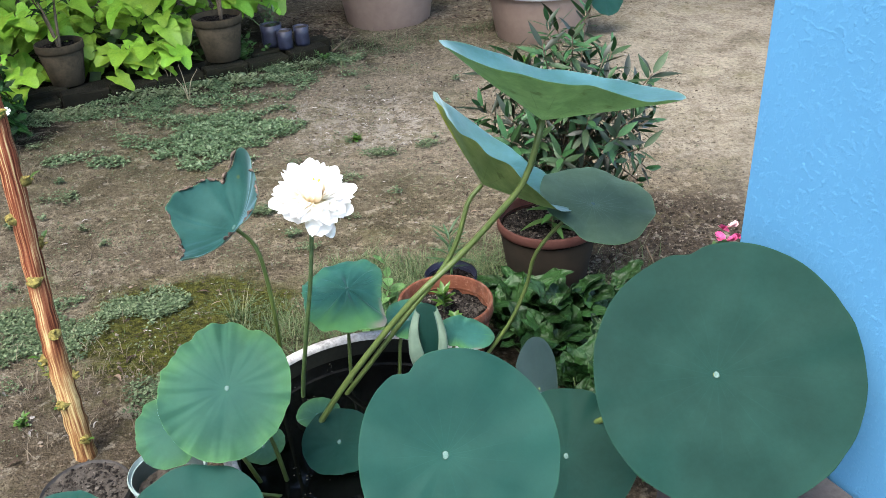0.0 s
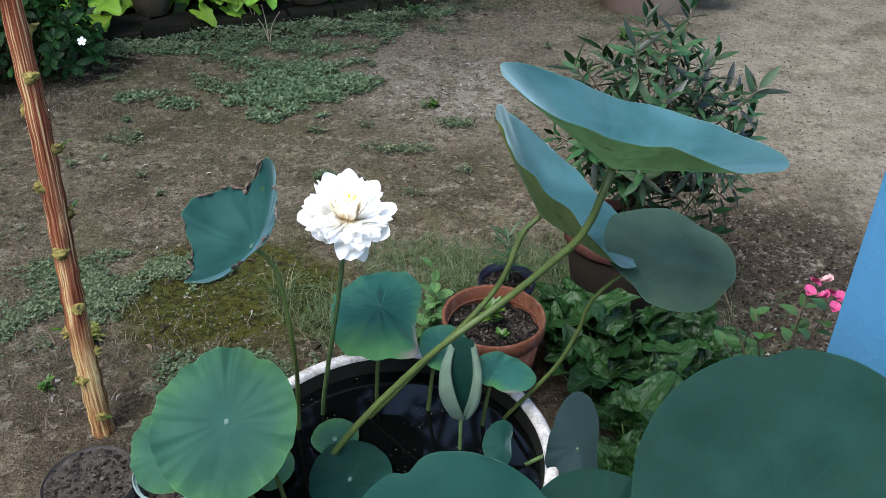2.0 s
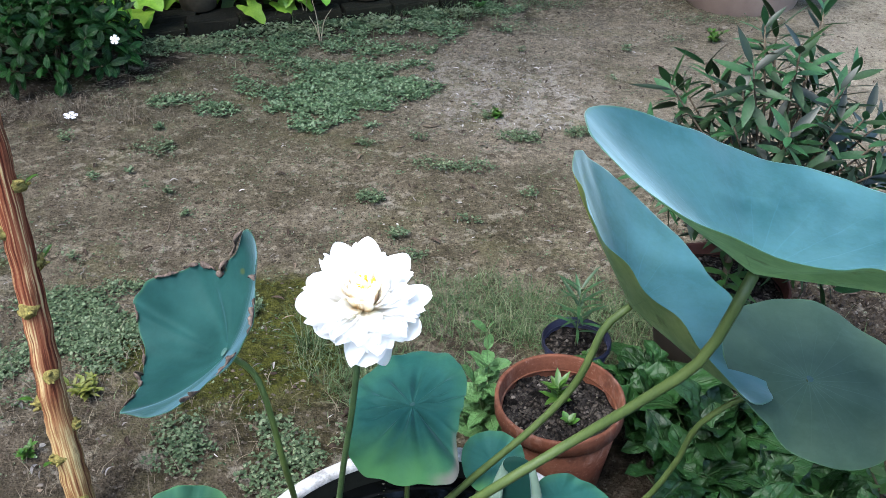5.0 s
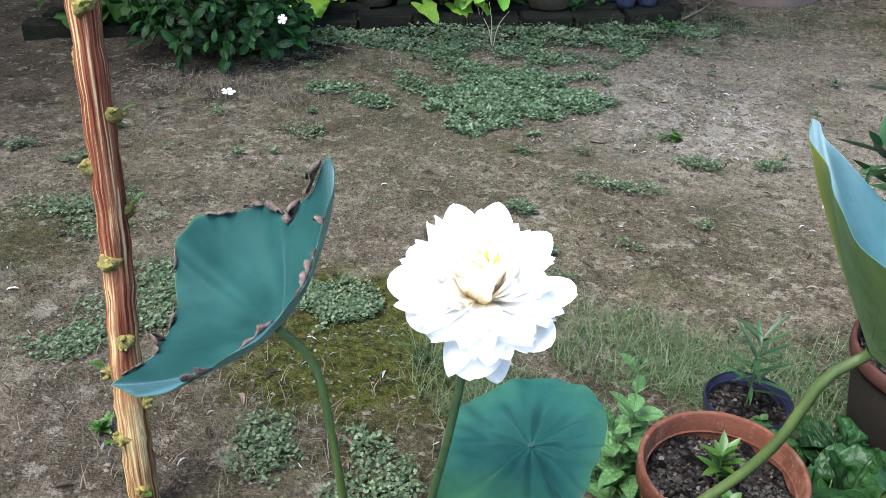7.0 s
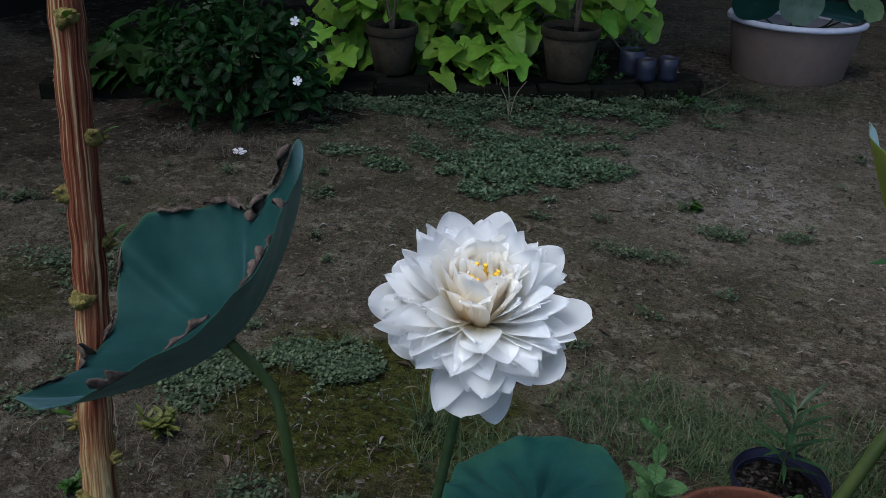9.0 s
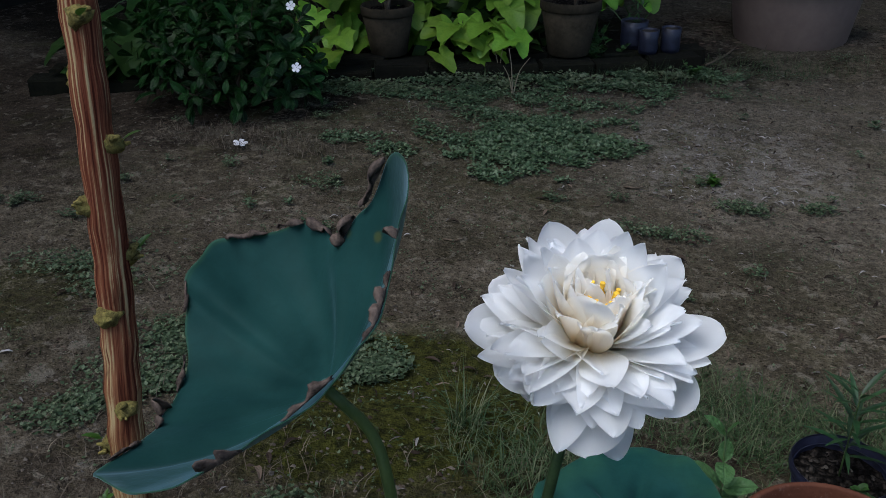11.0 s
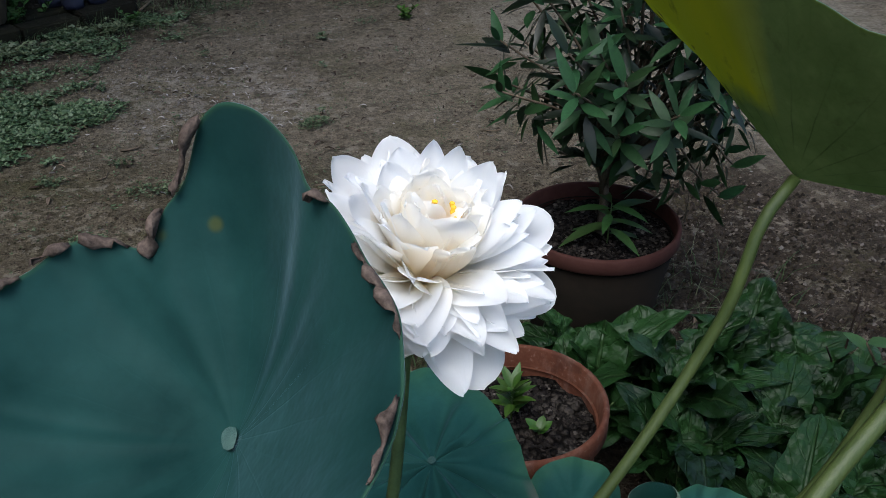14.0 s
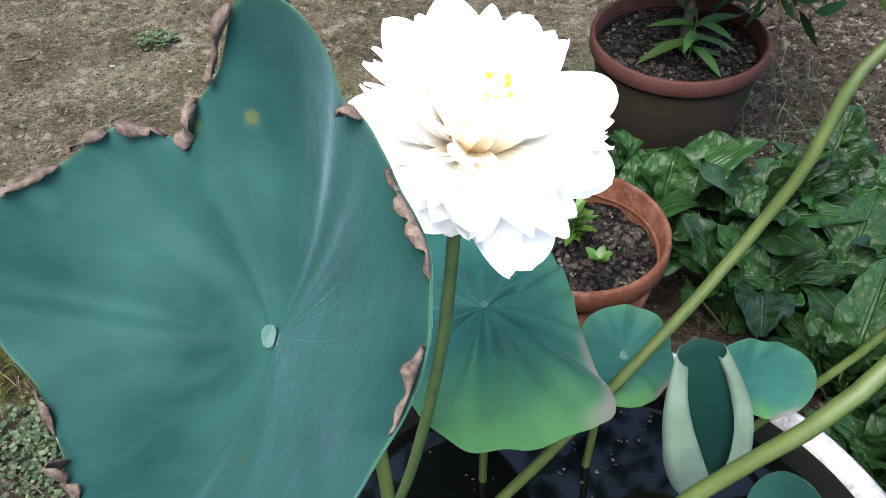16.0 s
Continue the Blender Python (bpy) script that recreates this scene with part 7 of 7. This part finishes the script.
# ---- unseen tree behind the added wall, for shade and dark reflections ----
def shade_tree():
    base = Vector((-0.6, 8.9, 0.0))
    thing = root("tree", base, "tall dark broadleaf tree, out of view, added to shade the bed and darken reflections", "tree")
    tube("trunk", [(0, 0, -0.2), (0.1, -0.1, 2.2), (0.2, -0.6, 4.2), (0.3, -1.3, 5.6)], 0.26, 0.12, BARK, thing, n=18, seg=12, wob=0.15)
    rnd = random.Random(91)
    verts, faces, clumps = [], [], []
    for k in range(80):
        z = 1 - 1.7 * (k + 0.5) / 80
        a = k * 2.399
        r = math.sqrt(max(0.0, 1 - z * z)) * rnd.uniform(0.55, 1.0)
        c = Vector((-0.6 + 4.0 * r * math.cos(a), -2.9 + 2.6 * r * math.sin(a), 5.4 + 2.4 * z))
        if (c.x - 0.8) ** 2 + (c.z - 5.6) ** 2 >= 2.2 and noise.noise(c * 0.55) < 0.12:
            clumps.append(c)
    # low boughs over the planting bed, added out of view to shade it
    clumps += [Vector((rnd.uniform(-4.0, -0.6), rnd.uniform(-5.3, -2.2), rnd.uniform(2.7, 4.2))) for _ in range(46)]
    for k, c in enumerate(clumps):
        if k % 4 == 0:
            twig(thing, [(0.22, -0.7, 4.3), tuple(Vector((0.1, -1.6, 5.0)).lerp(c, 0.45)), tuple(c)], 0.06, 0.02, BARK, "limb", 8, 7)
        for _ in range(75):
            d = Vector((rnd.gauss(0, 1), rnd.gauss(0, 1), rnd.gauss(0, 0.7)))
            m = set_leaf(c + d * 0.38, rnd.random() * 360, rnd.uniform(-50, 30), rnd.uniform(-30, 30), rnd.uniform(0.7, 1.3))
            i = len(verts)
            for x, y, zz in ((0, 0, 0), (-0.5, 0.45, 0.1), (0, 0.5, 0), (0.5, 0.45, 0.1), (0, 1, -0.05)):
                verts.append(tuple(m @ Vector((x * 0.11, y * 0.24, zz * 0.1))))
            faces += [(i, i + 2, i + 1), (i, i + 3, i + 2), (i + 1, i + 2, i + 4), (i + 2, i + 3, i + 4)]
    crown = link("crown", verts, faces, VINCA, thing)
    crown["kind"] = "stuff"


shade_tree()
